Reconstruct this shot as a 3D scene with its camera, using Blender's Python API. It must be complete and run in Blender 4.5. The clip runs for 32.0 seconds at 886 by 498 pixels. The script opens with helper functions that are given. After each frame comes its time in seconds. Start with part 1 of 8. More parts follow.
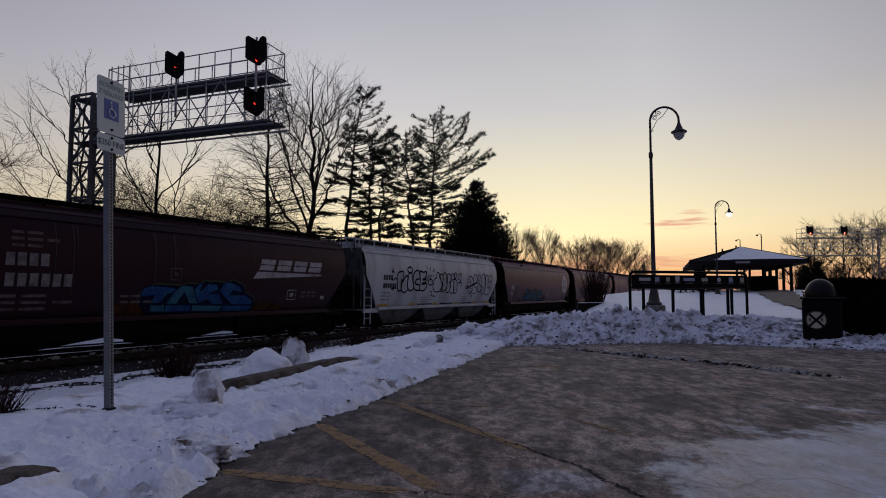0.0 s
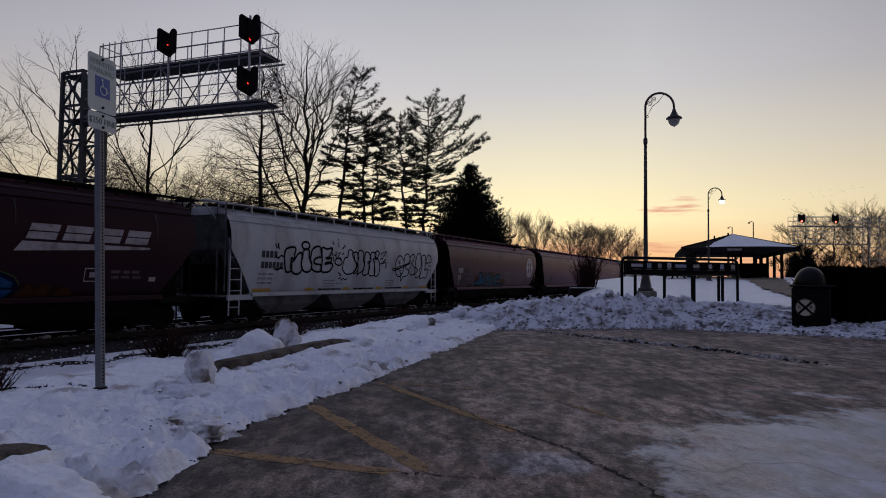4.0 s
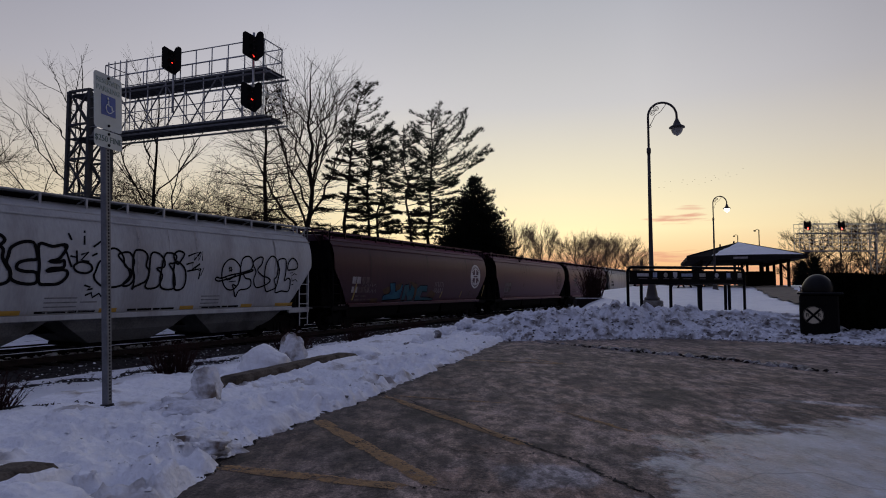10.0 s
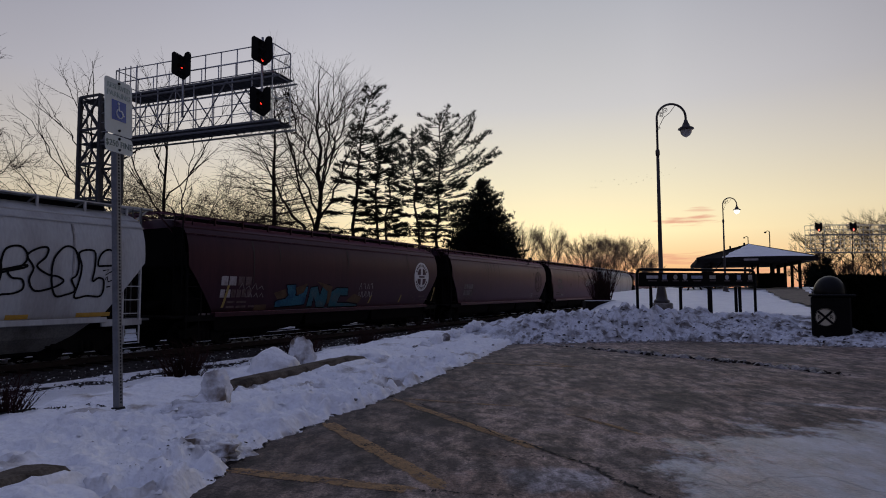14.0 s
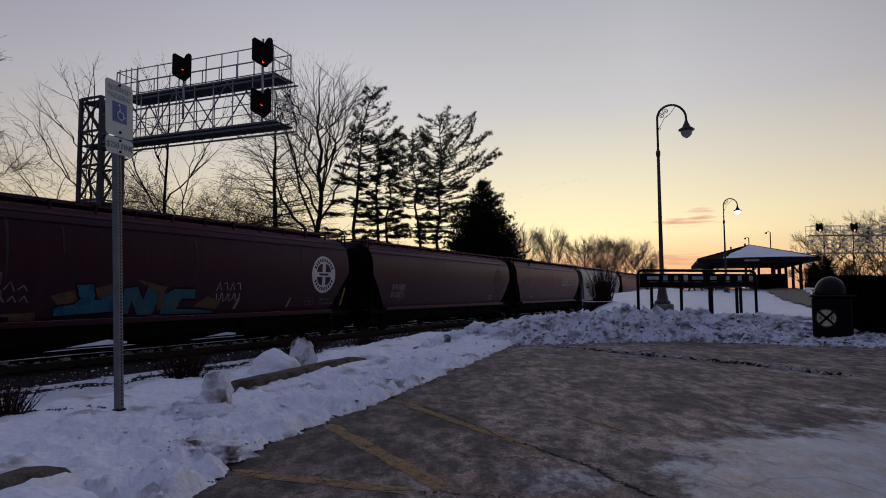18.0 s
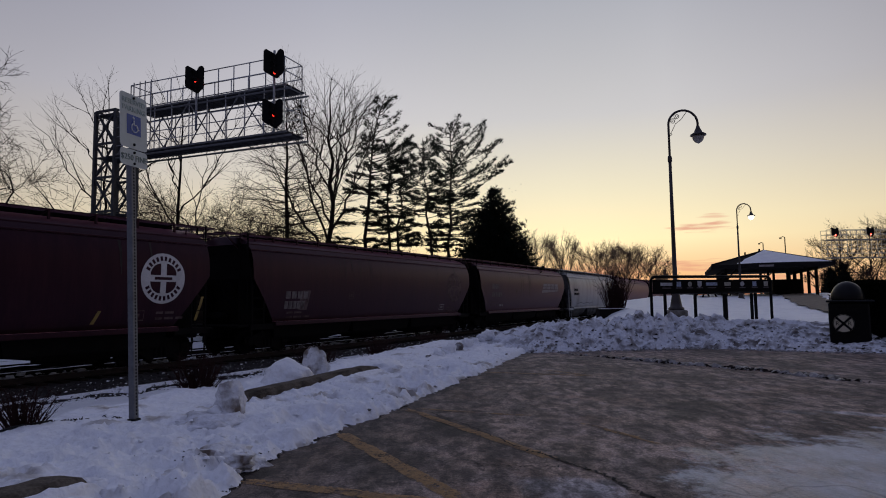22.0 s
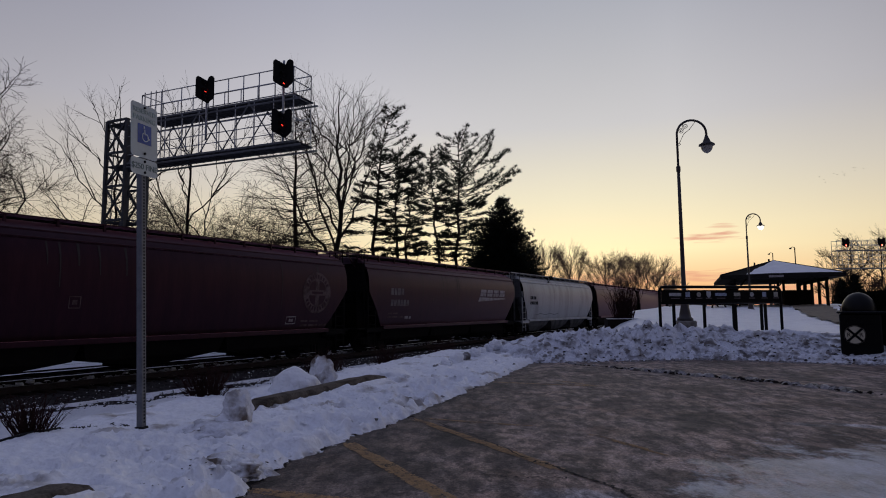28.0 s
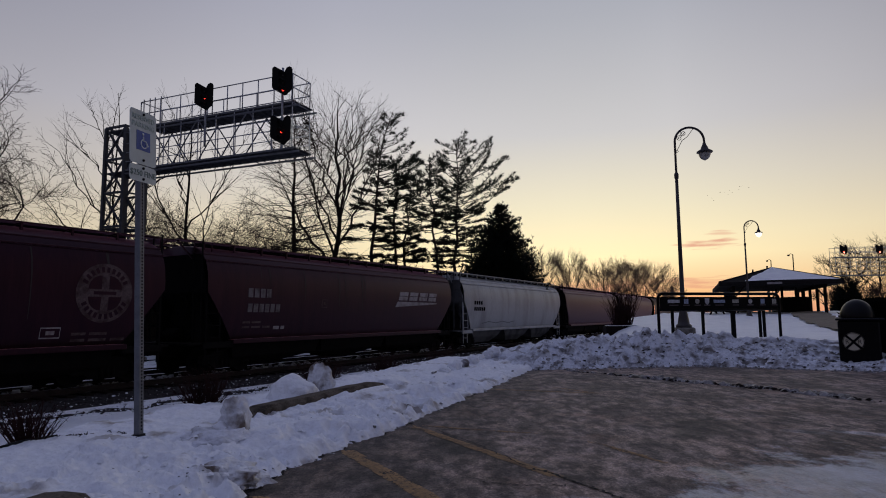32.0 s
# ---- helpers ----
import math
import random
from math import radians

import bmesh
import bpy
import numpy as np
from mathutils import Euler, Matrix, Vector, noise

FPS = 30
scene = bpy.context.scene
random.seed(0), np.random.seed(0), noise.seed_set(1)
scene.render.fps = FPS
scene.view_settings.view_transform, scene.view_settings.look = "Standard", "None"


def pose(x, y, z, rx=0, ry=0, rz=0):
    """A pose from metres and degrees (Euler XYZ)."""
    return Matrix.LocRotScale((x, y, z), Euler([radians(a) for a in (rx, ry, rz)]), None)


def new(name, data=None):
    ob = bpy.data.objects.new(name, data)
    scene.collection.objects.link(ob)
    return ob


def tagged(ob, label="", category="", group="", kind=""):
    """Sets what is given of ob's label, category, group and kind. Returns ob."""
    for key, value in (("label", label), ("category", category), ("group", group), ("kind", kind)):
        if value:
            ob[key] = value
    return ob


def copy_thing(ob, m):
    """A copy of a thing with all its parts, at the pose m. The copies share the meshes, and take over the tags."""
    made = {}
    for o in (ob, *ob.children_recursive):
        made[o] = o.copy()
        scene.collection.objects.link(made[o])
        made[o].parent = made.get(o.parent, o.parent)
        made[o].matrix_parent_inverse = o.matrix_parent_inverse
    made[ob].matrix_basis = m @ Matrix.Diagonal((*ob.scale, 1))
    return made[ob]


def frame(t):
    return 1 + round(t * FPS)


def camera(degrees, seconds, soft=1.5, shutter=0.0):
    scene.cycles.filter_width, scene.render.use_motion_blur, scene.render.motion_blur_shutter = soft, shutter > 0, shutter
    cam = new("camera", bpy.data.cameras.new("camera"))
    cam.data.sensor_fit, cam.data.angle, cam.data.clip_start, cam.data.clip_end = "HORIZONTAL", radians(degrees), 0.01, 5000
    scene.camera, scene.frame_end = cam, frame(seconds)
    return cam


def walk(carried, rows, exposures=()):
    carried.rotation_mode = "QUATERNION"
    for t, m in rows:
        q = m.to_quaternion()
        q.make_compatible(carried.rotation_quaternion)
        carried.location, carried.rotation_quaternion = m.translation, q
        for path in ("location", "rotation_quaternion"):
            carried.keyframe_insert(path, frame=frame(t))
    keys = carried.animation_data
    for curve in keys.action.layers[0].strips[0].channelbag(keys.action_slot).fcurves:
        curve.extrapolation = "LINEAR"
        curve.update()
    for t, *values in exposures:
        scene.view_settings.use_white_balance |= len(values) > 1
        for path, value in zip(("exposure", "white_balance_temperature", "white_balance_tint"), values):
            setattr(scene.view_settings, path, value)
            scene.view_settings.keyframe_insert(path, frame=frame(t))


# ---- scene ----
# The world: the railway runs along +y, the car park lies at z = 0 round the origin, the camera stands at its edge.
TURN = radians(27.0)
EYE = (0.0, 0.0, 1.0)
# seconds and the camera's turn in degrees
PATH = [
    (0.0, 94.017, 0.001, 27.012), (0.5, 93.947, -0.066, 26.966), (1.0, 93.865, -0.070, 26.922), (1.5, 93.731, -0.101, 26.877),
    (2.0, 93.676, -0.184, 26.806), (2.5, 93.595, -0.186, 26.720), (3.0, 93.401, -0.208, 26.621), (3.2, 93.342, -0.215, 26.591),
    (3.5, 92.315, -0.769, 26.414), (5.5, 93.636, -0.121, 26.124), (6.0, 93.629, -0.064, 26.206), (6.5, 93.625, -0.043, 26.364),
    (7.0, 93.601, -0.148, 26.546), (7.5, 93.595, -0.128, 26.830), (8.0, 93.599, 0.062, 26.967), (8.5, 93.580, 0.013, 26.849),
    (9.0, 93.620, -0.061, 26.784), (9.5, 93.612, 0.108, 26.774), (10.0, 93.637, 0.091, 26.843), (10.5, 93.670, 0.196, 26.994),
    (11.0, 93.682, 0.038, 27.160), (11.5, 93.694, 0.063, 27.243), (12.0, 93.759, 0.188, 27.364), (12.5, 93.817, 0.022, 27.437),
    (13.0, 93.873, 0.162, 27.482), (13.5, 93.893, 0.158, 27.553), (14.0, 93.894, 0.239, 27.625), (14.5, 93.931, 0.253, 27.684),
    (16.5, 93.980, 0.340, 27.649), (17.0, 93.984, 0.387, 27.667), (17.5, 94.003, 0.362, 27.664), (18.0, 94.004, 0.313, 27.688),
    (18.5, 94.025, 0.112, 27.708), (19.0, 94.043, 0.137, 27.817), (19.5, 94.153, 0.117, 28.095), (20.0, 94.266, 0.082, 28.397),
    (20.5, 94.408, 0.126, 28.616), (21.0, 94.506, 0.422, 28.706), (21.5, 94.615, 0.628, 28.756), (22.0, 94.749, 0.739, 28.774),
    (22.5, 94.801, 0.748, 28.779), (23.0, 94.876, 0.751, 28.829), (23.5, 94.958, 0.647, 28.886), (24.0, 95.044, 0.506, 28.933),
    (24.5, 95.120, 0.547, 29.078), (25.0, 95.205, 0.648, 29.201), (25.5, 95.268, 0.726, 29.366), (27.5, 95.543, 0.531, 29.416),
    (28.0, 95.604, 0.487, 29.453), (28.5, 95.665, 0.435, 29.473), (29.0, 95.731, 0.443, 29.526), (29.5, 95.878, 0.424, 29.652),
    (30.0, 95.981, 0.477, 29.774), (30.5, 96.114, 0.677, 29.800), (31.0, 96.152, 0.816, 29.768), (31.5, 96.196, 0.662, 29.577),
    (32.0, 96.221, 0.482, 29.318),
]
ROLL = [(0, 0.00), (2, 4.07), (4, 8.09), (6, 12.12), (8, 16.17), (10, 20.26), (12, 24.39), (14, 28.56), (16, 32.76), (18, 36.96), (20, 41.16), (22, 45.33), (24, 49.48), (26, 53.62), (28, 57.78), (30, 62.06), (32, 66.57)]
cam = camera(70.46, 32.0, soft=1.0)
walk(cam, [(t, pose(*EYE, rx, ry, rz)) for t, rx, ry, rz in PATH], exposures=[(0, 0.0), (32, 0.0)])


# ---- world: a clear winter sky just after sunset ----
def make_sky():
    w = bpy.data.worlds.new("dusk_sky")
    w.use_nodes = True
    nt = w.node_tree
    nt.nodes.clear()
    N, L = nt.nodes.new, nt.links.new

    def math_node(op, a, b=None):
        n = N("ShaderNodeMath")
        n.operation = op
        for k, v in enumerate((a, b)):
            if v is None:
                continue
            if isinstance(v, (int, float)):
                n.inputs[k].default_value = v
            else:
                L(v, n.inputs[k])
        return n.outputs[0]

    def ramp(fac, stops):
        n = N("ShaderNodeValToRGB")
        while len(n.color_ramp.elements) < len(stops):
            n.color_ramp.elements.new(0.5)
        for e, (p, c) in zip(n.color_ramp.elements, stops):
            e.position, e.color = p, (*c, 1)
        L(fac, n.inputs[0])
        return n.outputs[0]

    def mix(fac, a, b):
        n = N("ShaderNodeMix")
        n.data_type = "RGBA"
        L(fac, n.inputs[0])
        for k, v in ((6, a), (7, b)):
            if isinstance(v, tuple):
                n.inputs[k].default_value = (*v, 1)
            else:
                L(v, n.inputs[k])
        return n.outputs[2]

    tc = N("ShaderNodeTexCoord").outputs["Generated"]
    sep = N("ShaderNodeSeparateXYZ")
    L(tc, sep.inputs[0])
    x, y, z = sep.outputs
    up = math_node("MAXIMUM", z, 0.0)
    # towards the place where the sun went down
    az = radians(5.0)
    glow_az = radians(17.0)
    dot = math_node("ADD", math_node("MULTIPLY", x, -math.sin(glow_az)), math_node("MULTIPLY", y, math.cos(glow_az)))
    flat = math_node("SQRT", math_node("MAXIMUM", math_node("SUBTRACT", 1.0, math_node("MULTIPLY", z, z)), 0.0001))
    cosa = math_node("DIVIDE", dot, flat)
    side = math_node("MULTIPLY", math_node("ADD", cosa, 1.0), 0.5)
    glow = math_node("POWER", side, 2.4)
    core = math_node("POWER", side, 30.0)
    warm = ramp(up, SKY_WARM)
    hot = ramp(up, SKY_CORE)
    cold = ramp(up, SKY_COLD)
    c = mix(glow, cold, mix(core, warm, hot))
    # a few pink streaks of cloud low over the glow
    mp = N("ShaderNodeMapping")
    mp.inputs["Scale"].default_value = (26, 26, 300)
    L(tc, mp.inputs[0])
    nz = N("ShaderNodeTexNoise")
    nz.inputs["Scale"].default_value, nz.inputs["Detail"].default_value = 1.0, 4.0
    L(mp.outputs[0], nz.inputs[0])
    across = math_node("ADD", math_node("MULTIPLY", x, math.cos(az)), math_node("MULTIPLY", y, math.sin(az)))
    total = None
    for c0, cw, z0, zw, amp in ((-0.020, 0.050, 0.104, 0.0105, 1.0), (-0.005, 0.026, 0.119, 0.005, 0.6), (-0.035, 0.085, 0.047, 0.012, 0.75), (0.10, 0.10, 0.030, 0.008, 0.5), (-0.155, 0.11, 0.043, 0.015, 0.85)):
        q = math_node("ADD", math_node("POWER", math_node("DIVIDE", math_node("SUBTRACT", across, c0), cw), 2.0),
                      math_node("POWER", math_node("DIVIDE", math_node("SUBTRACT", z, z0), zw), 2.0))
        body = math_node("ADD", math_node("SUBTRACT", 0.75, q), math_node("MULTIPLY", math_node("SUBTRACT", nz.outputs[0], 0.5), 3.2))
        soft_edge = math_node("MULTIPLY", math_node("MINIMUM", math_node("MAXIMUM", body, 0.0), 1.0), amp)
        total = soft_edge if total is None else math_node("MAXIMUM", total, soft_edge)
    ahead = math_node("MULTIPLY", total, math_node("MINIMUM", math_node("MAXIMUM", math_node("MULTIPLY", dot, 4.0), 0.0), 1.0))
    c = mix(math_node("MULTIPLY", ahead, 0.72), c, (0.74, 0.27, 0.20))
    # soft uneven haze
    n2 = N("ShaderNodeTexNoise")
    n2.inputs["Scale"].default_value = 3.0
    L(tc, n2.inputs[0])
    haze = math_node("ADD", 0.965, math_node("MULTIPLY", n2.outputs[0], 0.07))
    # the sky dulls towards the north
    north = math_node("MULTIPLY", math_node("MINIMUM", math_node("MAXIMUM", math_node("ADD", across, 0.06), 0.0), 0.28), math_node("MINIMUM", math_node("MULTIPLY", up, 3.5), 1.0))
    haze = math_node("MULTIPLY", haze, math_node("SUBTRACT", 1.0, math_node("MULTIPLY", north, 0.85)))
    south = math_node("MULTIPLY", math_node("MINIMUM", math_node("MAXIMUM", math_node("SUBTRACT", -0.50, across), 0.0), 0.4), math_node("MINIMUM", math_node("MULTIPLY", up, 2.5), 1.0))
    haze = math_node("MULTIPLY", haze, math_node("SUBTRACT", 1.0, math_node("MULTIPLY", south, 0.55)))
    bg = N("ShaderNodeBackground")
    vm = N("ShaderNodeVectorMath")
    vm.operation = "SCALE"
    L(c, vm.inputs[0])
    L(haze, vm.inputs["Scale"])
    L(vm.outputs[0], bg.inputs[0])
    bg.inputs[1].default_value = 1.0
    out = N("ShaderNodeOutputWorld")
    L(bg.outputs[0], out.inputs[0])
    scene.world = w


SKY_WARM = [(0.0, (0.80, 0.38, 0.20)), (0.05, (0.98, 0.69, 0.36)), (0.12, (0.99, 0.84, 0.57)), (0.20, (0.83, 0.76, 0.665)),
            (0.30, (0.665, 0.645, 0.685)), (0.44, (0.46, 0.46, 0.535)), (0.62, (0.275, 0.292, 0.405)), (1.0, (0.19, 0.215, 0.37))]
SKY_CORE = [(0.0, (0.85, 0.30, 0.19)), (0.035, (1.02, 0.57, 0.26)), (0.09, (1.13, 0.95, 0.55)), (0.17, (0.885, 0.80, 0.58)),
            (0.28, (0.615, 0.60, 0.60)), (0.44, (0.425, 0.435, 0.485)), (0.62, (0.275, 0.292, 0.405)), (1.0, (0.19, 0.215, 0.37))]
SKY_COLD = [(0.0, (0.08, 0.07, 0.09)), (0.10, (0.11, 0.10, 0.135)), (0.25, (0.13, 0.13, 0.195)), (0.6, (0.165, 0.183, 0.30)),
            (1.0, (0.19, 0.215, 0.37))]
make_sky()


# ---- materials ----
def mat(name, color, rough=0.7, metal=0.0, var=0.25, scale=6.0, grain=60.0, bump=0.15, second=None, patch=(0.45, 0.65), depth=0.02,
        stretch=(1, 1, 1), shift=0.0, spec=0.5):
    """A surface with large patches and fine grain: color, a second colour in patches, and relief."""
    m = bpy.data.materials.new(name)
    m.use_nodes = True
    nt = m.node_tree
    N, L = nt.nodes.new, nt.links.new
    b = nt.nodes["Principled BSDF"]
    tc = N("ShaderNodeTexCoord")
    mp = N("ShaderNodeMapping")
    mp.inputs["Scale"].default_value = stretch
    L(tc.outputs["Object"], mp.inputs[0])
    oi = N("ShaderNodeObjectInfo")
    off = N("ShaderNodeVectorMath")
    off.operation = "MULTIPLY_ADD"
    L(oi.outputs["Random"], off.inputs[0])
    off.inputs[1].default_value = (37.0, 19.0, 53.0)
    L(mp.outputs[0], off.inputs[2])

    def noise_tex(s, detail):
        n = N("ShaderNodeTexNoise")
        n.inputs["Scale"].default_value, n.inputs["Detail"].default_value = s, detail
        L(off.outputs[0], n.inputs["Vector"])
        return n.outputs[0]

    big, fine = noise_tex(scale, 5.0), noise_tex(grain, 3.0)
    rp = N("ShaderNodeValToRGB")
    rp.color_ramp.elements[0].position, rp.color_ramp.elements[1].position = patch
    rp.color_ramp.elements[0].color, rp.color_ramp.elements[1].color = (0, 0, 0, 1), (1, 1, 1, 1)
    L(big, rp.inputs[0])
    mx = N("ShaderNodeMix")
    mx.data_type = "RGBA"
    L(rp.outputs[0], mx.inputs[0])
    mx.inputs[6].default_value = (*color, 1)
    mx.inputs[7].default_value = (*(second or tuple(c * (1 - var) for c in color)), 1)
    hsv = N("ShaderNodeHueSaturation")
    L(mx.outputs[2], hsv.inputs["Color"])
    mr = N("ShaderNodeMapRange")
    mr.inputs["From Min"].default_value, mr.inputs["From Max"].default_value = 0.3, 0.7
    mr.inputs["To Min"].default_value, mr.inputs["To Max"].default_value = 1 - var * 0.6, 1 + var * 0.6
    L(fine, mr.inputs[0])
    L(mr.outputs[0], hsv.inputs["Value"])
    last = hsv.outputs[0]
    if shift:
        h2 = N("ShaderNodeHueSaturation")
        m3 = N("ShaderNodeMapRange")
        m3.inputs["To Min"].default_value, m3.inputs["To Max"].default_value = 1 - shift, 1 + shift
        L(oi.outputs["Random"], m3.inputs[0])
        L(m3.outputs[0], h2.inputs["Value"])
        L(last, h2.inputs["Color"])
        last = h2.outputs[0]
    L(last, b.inputs["Base Color"])
    b.inputs["Roughness"].default_value, b.inputs["Metallic"].default_value = rough, metal
    b.inputs["Specular IOR Level"].default_value = spec
    if bump:
        add = N("ShaderNodeMath")
        add.operation = "MULTIPLY_ADD"
        L(big, add.inputs[0])
        add.inputs[1].default_value = 1.5
        L(fine, add.inputs[2])
        bp = N("ShaderNodeBump")
        bp.inputs["Strength"].default_value, bp.inputs["Distance"].default_value = bump, depth
        L(add.outputs[0], bp.inputs["Height"])
        L(bp.outputs[0], b.inputs["Normal"])
    return m


def glow_mat(name, color, strength):
    m = bpy.data.materials.new(name)
    m.use_nodes = True
    b = m.node_tree.nodes["Principled BSDF"]
    b.inputs["Base Color"].default_value = (*color, 1)
    b.inputs["Emission Color"].default_value = (*color, 1)
    b.inputs["Emission Strength"].default_value = strength
    return m


# ---- mesh tools ----
class Shape:
    """Collects vertices and faces for one mesh."""

    def __init__(self):
        self.v, self.f, self.smooth = [], [], []

    def add(self, verts, faces, smooth=False, m=None):
        k = len(self.v)
        self.v.extend([tuple(m @ Vector(p)) for p in verts] if m is not None else [tuple(p) for p in verts])
        self.f.extend([tuple(i + k for i in f) for f in faces])
        self.smooth.extend([smooth] * len(faces))
        return self

    def box(self, lo, hi, m=None, bev=0.0):
        x0, y0, z0 = lo
        x1, y1, z1 = hi
        if bev <= 0:
            vs = [(x, y, z) for x in (x0, x1) for y in (y0, y1) for z in (z0, z1)]
            fs = [(0, 1, 3, 2), (4, 6, 7, 5), (0, 4, 5, 1), (2, 3, 7, 6), (0, 2, 6, 4), (1, 5, 7, 3)]
            return self.add(vs, fs, False, m)
        b = min(bev, (x1 - x0) / 2.01, (y1 - y0) / 2.01, (z1 - z0) / 2.01)
        bm = bmesh.new()
        bmesh.ops.create_cube(bm, size=1, matrix=Matrix.LocRotScale(((x0 + x1) / 2, (y0 + y1) / 2, (z0 + z1) / 2), None, (x1 - x0, y1 - y0, z1 - z0)))
        bmesh.ops.bevel(bm, geom=bm.edges[:], offset=b, segments=1, affect="EDGES")
        vs = [tuple(v.co) for v in bm.verts]
        fs = [tuple(v.index for v in f.verts) for f in bm.faces]
        bm.free()
        return self.add(vs, fs, False, m)

    def bar(self, a, b, w, h=None, up=(0, 0, 1)):
        """A square bar from a to b."""
        a, b = Vector(a), Vector(b)
        d = (b - a).normalized()
        s = d.cross(Vector(up))
        if s.length < 1e-4:
            s = d.cross(Vector((1, 0, 0)))
        s.normalize()
        u = s.cross(d)
        h = h or w
        vs = [p + s * i * w / 2 + u * j * h / 2 for p in (a, b) for i, j in ((-1, -1), (1, -1), (1, 1), (-1, 1))]
        return self.add(vs, [(3, 2, 1, 0), (4, 5, 6, 7), (0, 1, 5, 4), (1, 2, 6, 5), (2, 3, 7, 6), (3, 0, 4, 7)])

    def tube(self, pts, radii, n=8, cap=True):
        pts = [Vector(p) for p in pts]
        if isinstance(radii, (int, float)):
            radii = [radii] * len(pts)
        rings, side = [], None
        for i, p in enumerate(pts):
            d = (pts[min(i + 1, len(pts) - 1)] - pts[max(i - 1, 0)]).normalized()
            if side is None:
                side = d.orthogonal().normalized()
            else:
                side = (side - d * side.dot(d))
                side = side.normalized() if side.length > 1e-6 else d.orthogonal().normalized()
            o = d.cross(side)
            rings.append([p + (side * math.cos(2 * math.pi * k / n) + o * math.sin(2 * math.pi * k / n)) * radii[i] for k in range(n)])
        vs = [v for r in rings for v in r]
        fs = [(i * n + k, i * n + (k + 1) % n, (i + 1) * n + (k + 1) % n, (i + 1) * n + k) for i in range(len(pts) - 1) for k in range(n)]
        if cap:
            fs += [tuple(range(n - 1, -1, -1)), tuple(range((len(pts) - 1) * n, len(pts) * n))]
        return self.add(vs, fs, n > 5)

    def lathe(self, prof, n=16, m=None, axis="z"):
        vs, fs = [], []
        for r, z in prof:
            for k in range(n):
                a = 2 * math.pi * k / n
                c, s = r * math.cos(a), r * math.sin(a)
                vs.append((c, s, z) if axis == "z" else (z, c, s) if axis == "x" else (s, z, c))
        for i in range(len(prof) - 1):
            for k in range(n):
                fs.append((i * n + k, i * n + (k + 1) % n, (i + 1) * n + (k + 1) % n, (i + 1) * n + k))
        fs.append(tuple(range(n - 1, -1, -1)))
        fs.append(tuple(range((len(prof) - 1) * n, len(prof) * n)))
        return self.add(vs, fs, True, m)

    def prism(self, poly, a, b, axis="x"):
        """A flat outline pushed from a to b along an axis."""
        n = len(poly)
        mk = {"x": lambda p, c: (c, p[0], p[1]), "y": lambda p, c: (p[0], c, p[1]), "z": lambda p, c: (p[0], p[1], c)}[axis]
        vs = [mk(p, c) for c in (a, b) for p in poly]
        fs = [tuple(range(n - 1, -1, -1)), tuple(range(n, 2 * n))] + [(k, (k + 1) % n, n + (k + 1) % n, n + k) for k in range(n)]
        return self.add(vs, fs)

    def mesh(self, name, material):
        me = bpy.data.meshes.new(name)
        me.from_pydata(self.v, [], self.f)
        me.polygons.foreach_set("use_smooth", self.smooth)
        me.materials.append(material)
        me.update()
        bm = bmesh.new()
        bm.from_mesh(me)
        if len(bm.faces) < 60000:
            bmesh.ops.recalc_face_normals(bm, faces=bm.faces[:])
            bm.to_mesh(me)
        bm.free()
        return me


def part(name, shape, material, parent, label="", m=None):
    """One mesh object under a thing or a part."""
    me = shape if isinstance(shape, bpy.types.Mesh) else shape.mesh(name, material)
    ob = new(name, me)
    ob.parent = parent
    if m is not None:
        ob.matrix_basis = m
    if label:
        ob["label"] = label
    return ob


def thing(name, m, label, category, group="", kind=""):
    ob = new(name)
    ob.empty_display_size = 0.3
    ob.matrix_basis = m
    return tagged(ob, label, category, group, kind)


def solo(name, shape, material, label, category="", kind="", group="", m=None):
    ob = new(name, shape if isinstance(shape, bpy.types.Mesh) else shape.mesh(name, material))
    if m is not None:
        ob.matrix_basis = m
    return tagged(ob, label, category, group, kind)


def lettering(text, size, material, thick=0.002, fat=0.0):
    """A mesh of letters with the built-in font, centred, in the xy plane."""
    cu = bpy.data.curves.new("text", "FONT")
    cu.offset = fat
    cu.body, cu.size, cu.align_x, cu.align_y, cu.extrude, cu.resolution_u = text, size, "CENTER", "CENTER", thick, 3
    ob = bpy.data.objects.new("text", cu)
    scene.collection.objects.link(ob)
    dg = bpy.context.evaluated_depsgraph_get()
    me = bpy.data.meshes.new_from_object(ob.evaluated_get(dg))
    bpy.data.objects.remove(ob)
    me.materials.clear()
    me.materials.append(material)
    return me


def P(right, ahead, z=0.0):
    """World place from metres right of and ahead of the camera's stand."""
    c, s = math.cos(TURN), math.sin(TURN)
    return Vector((right * c - ahead * s, right * s + ahead * c, z))


def fbm(x, y, z=0.0, octaves=4):
    return noise.fractal(Vector((x, y, z)), 0.9, 2.1, octaves)

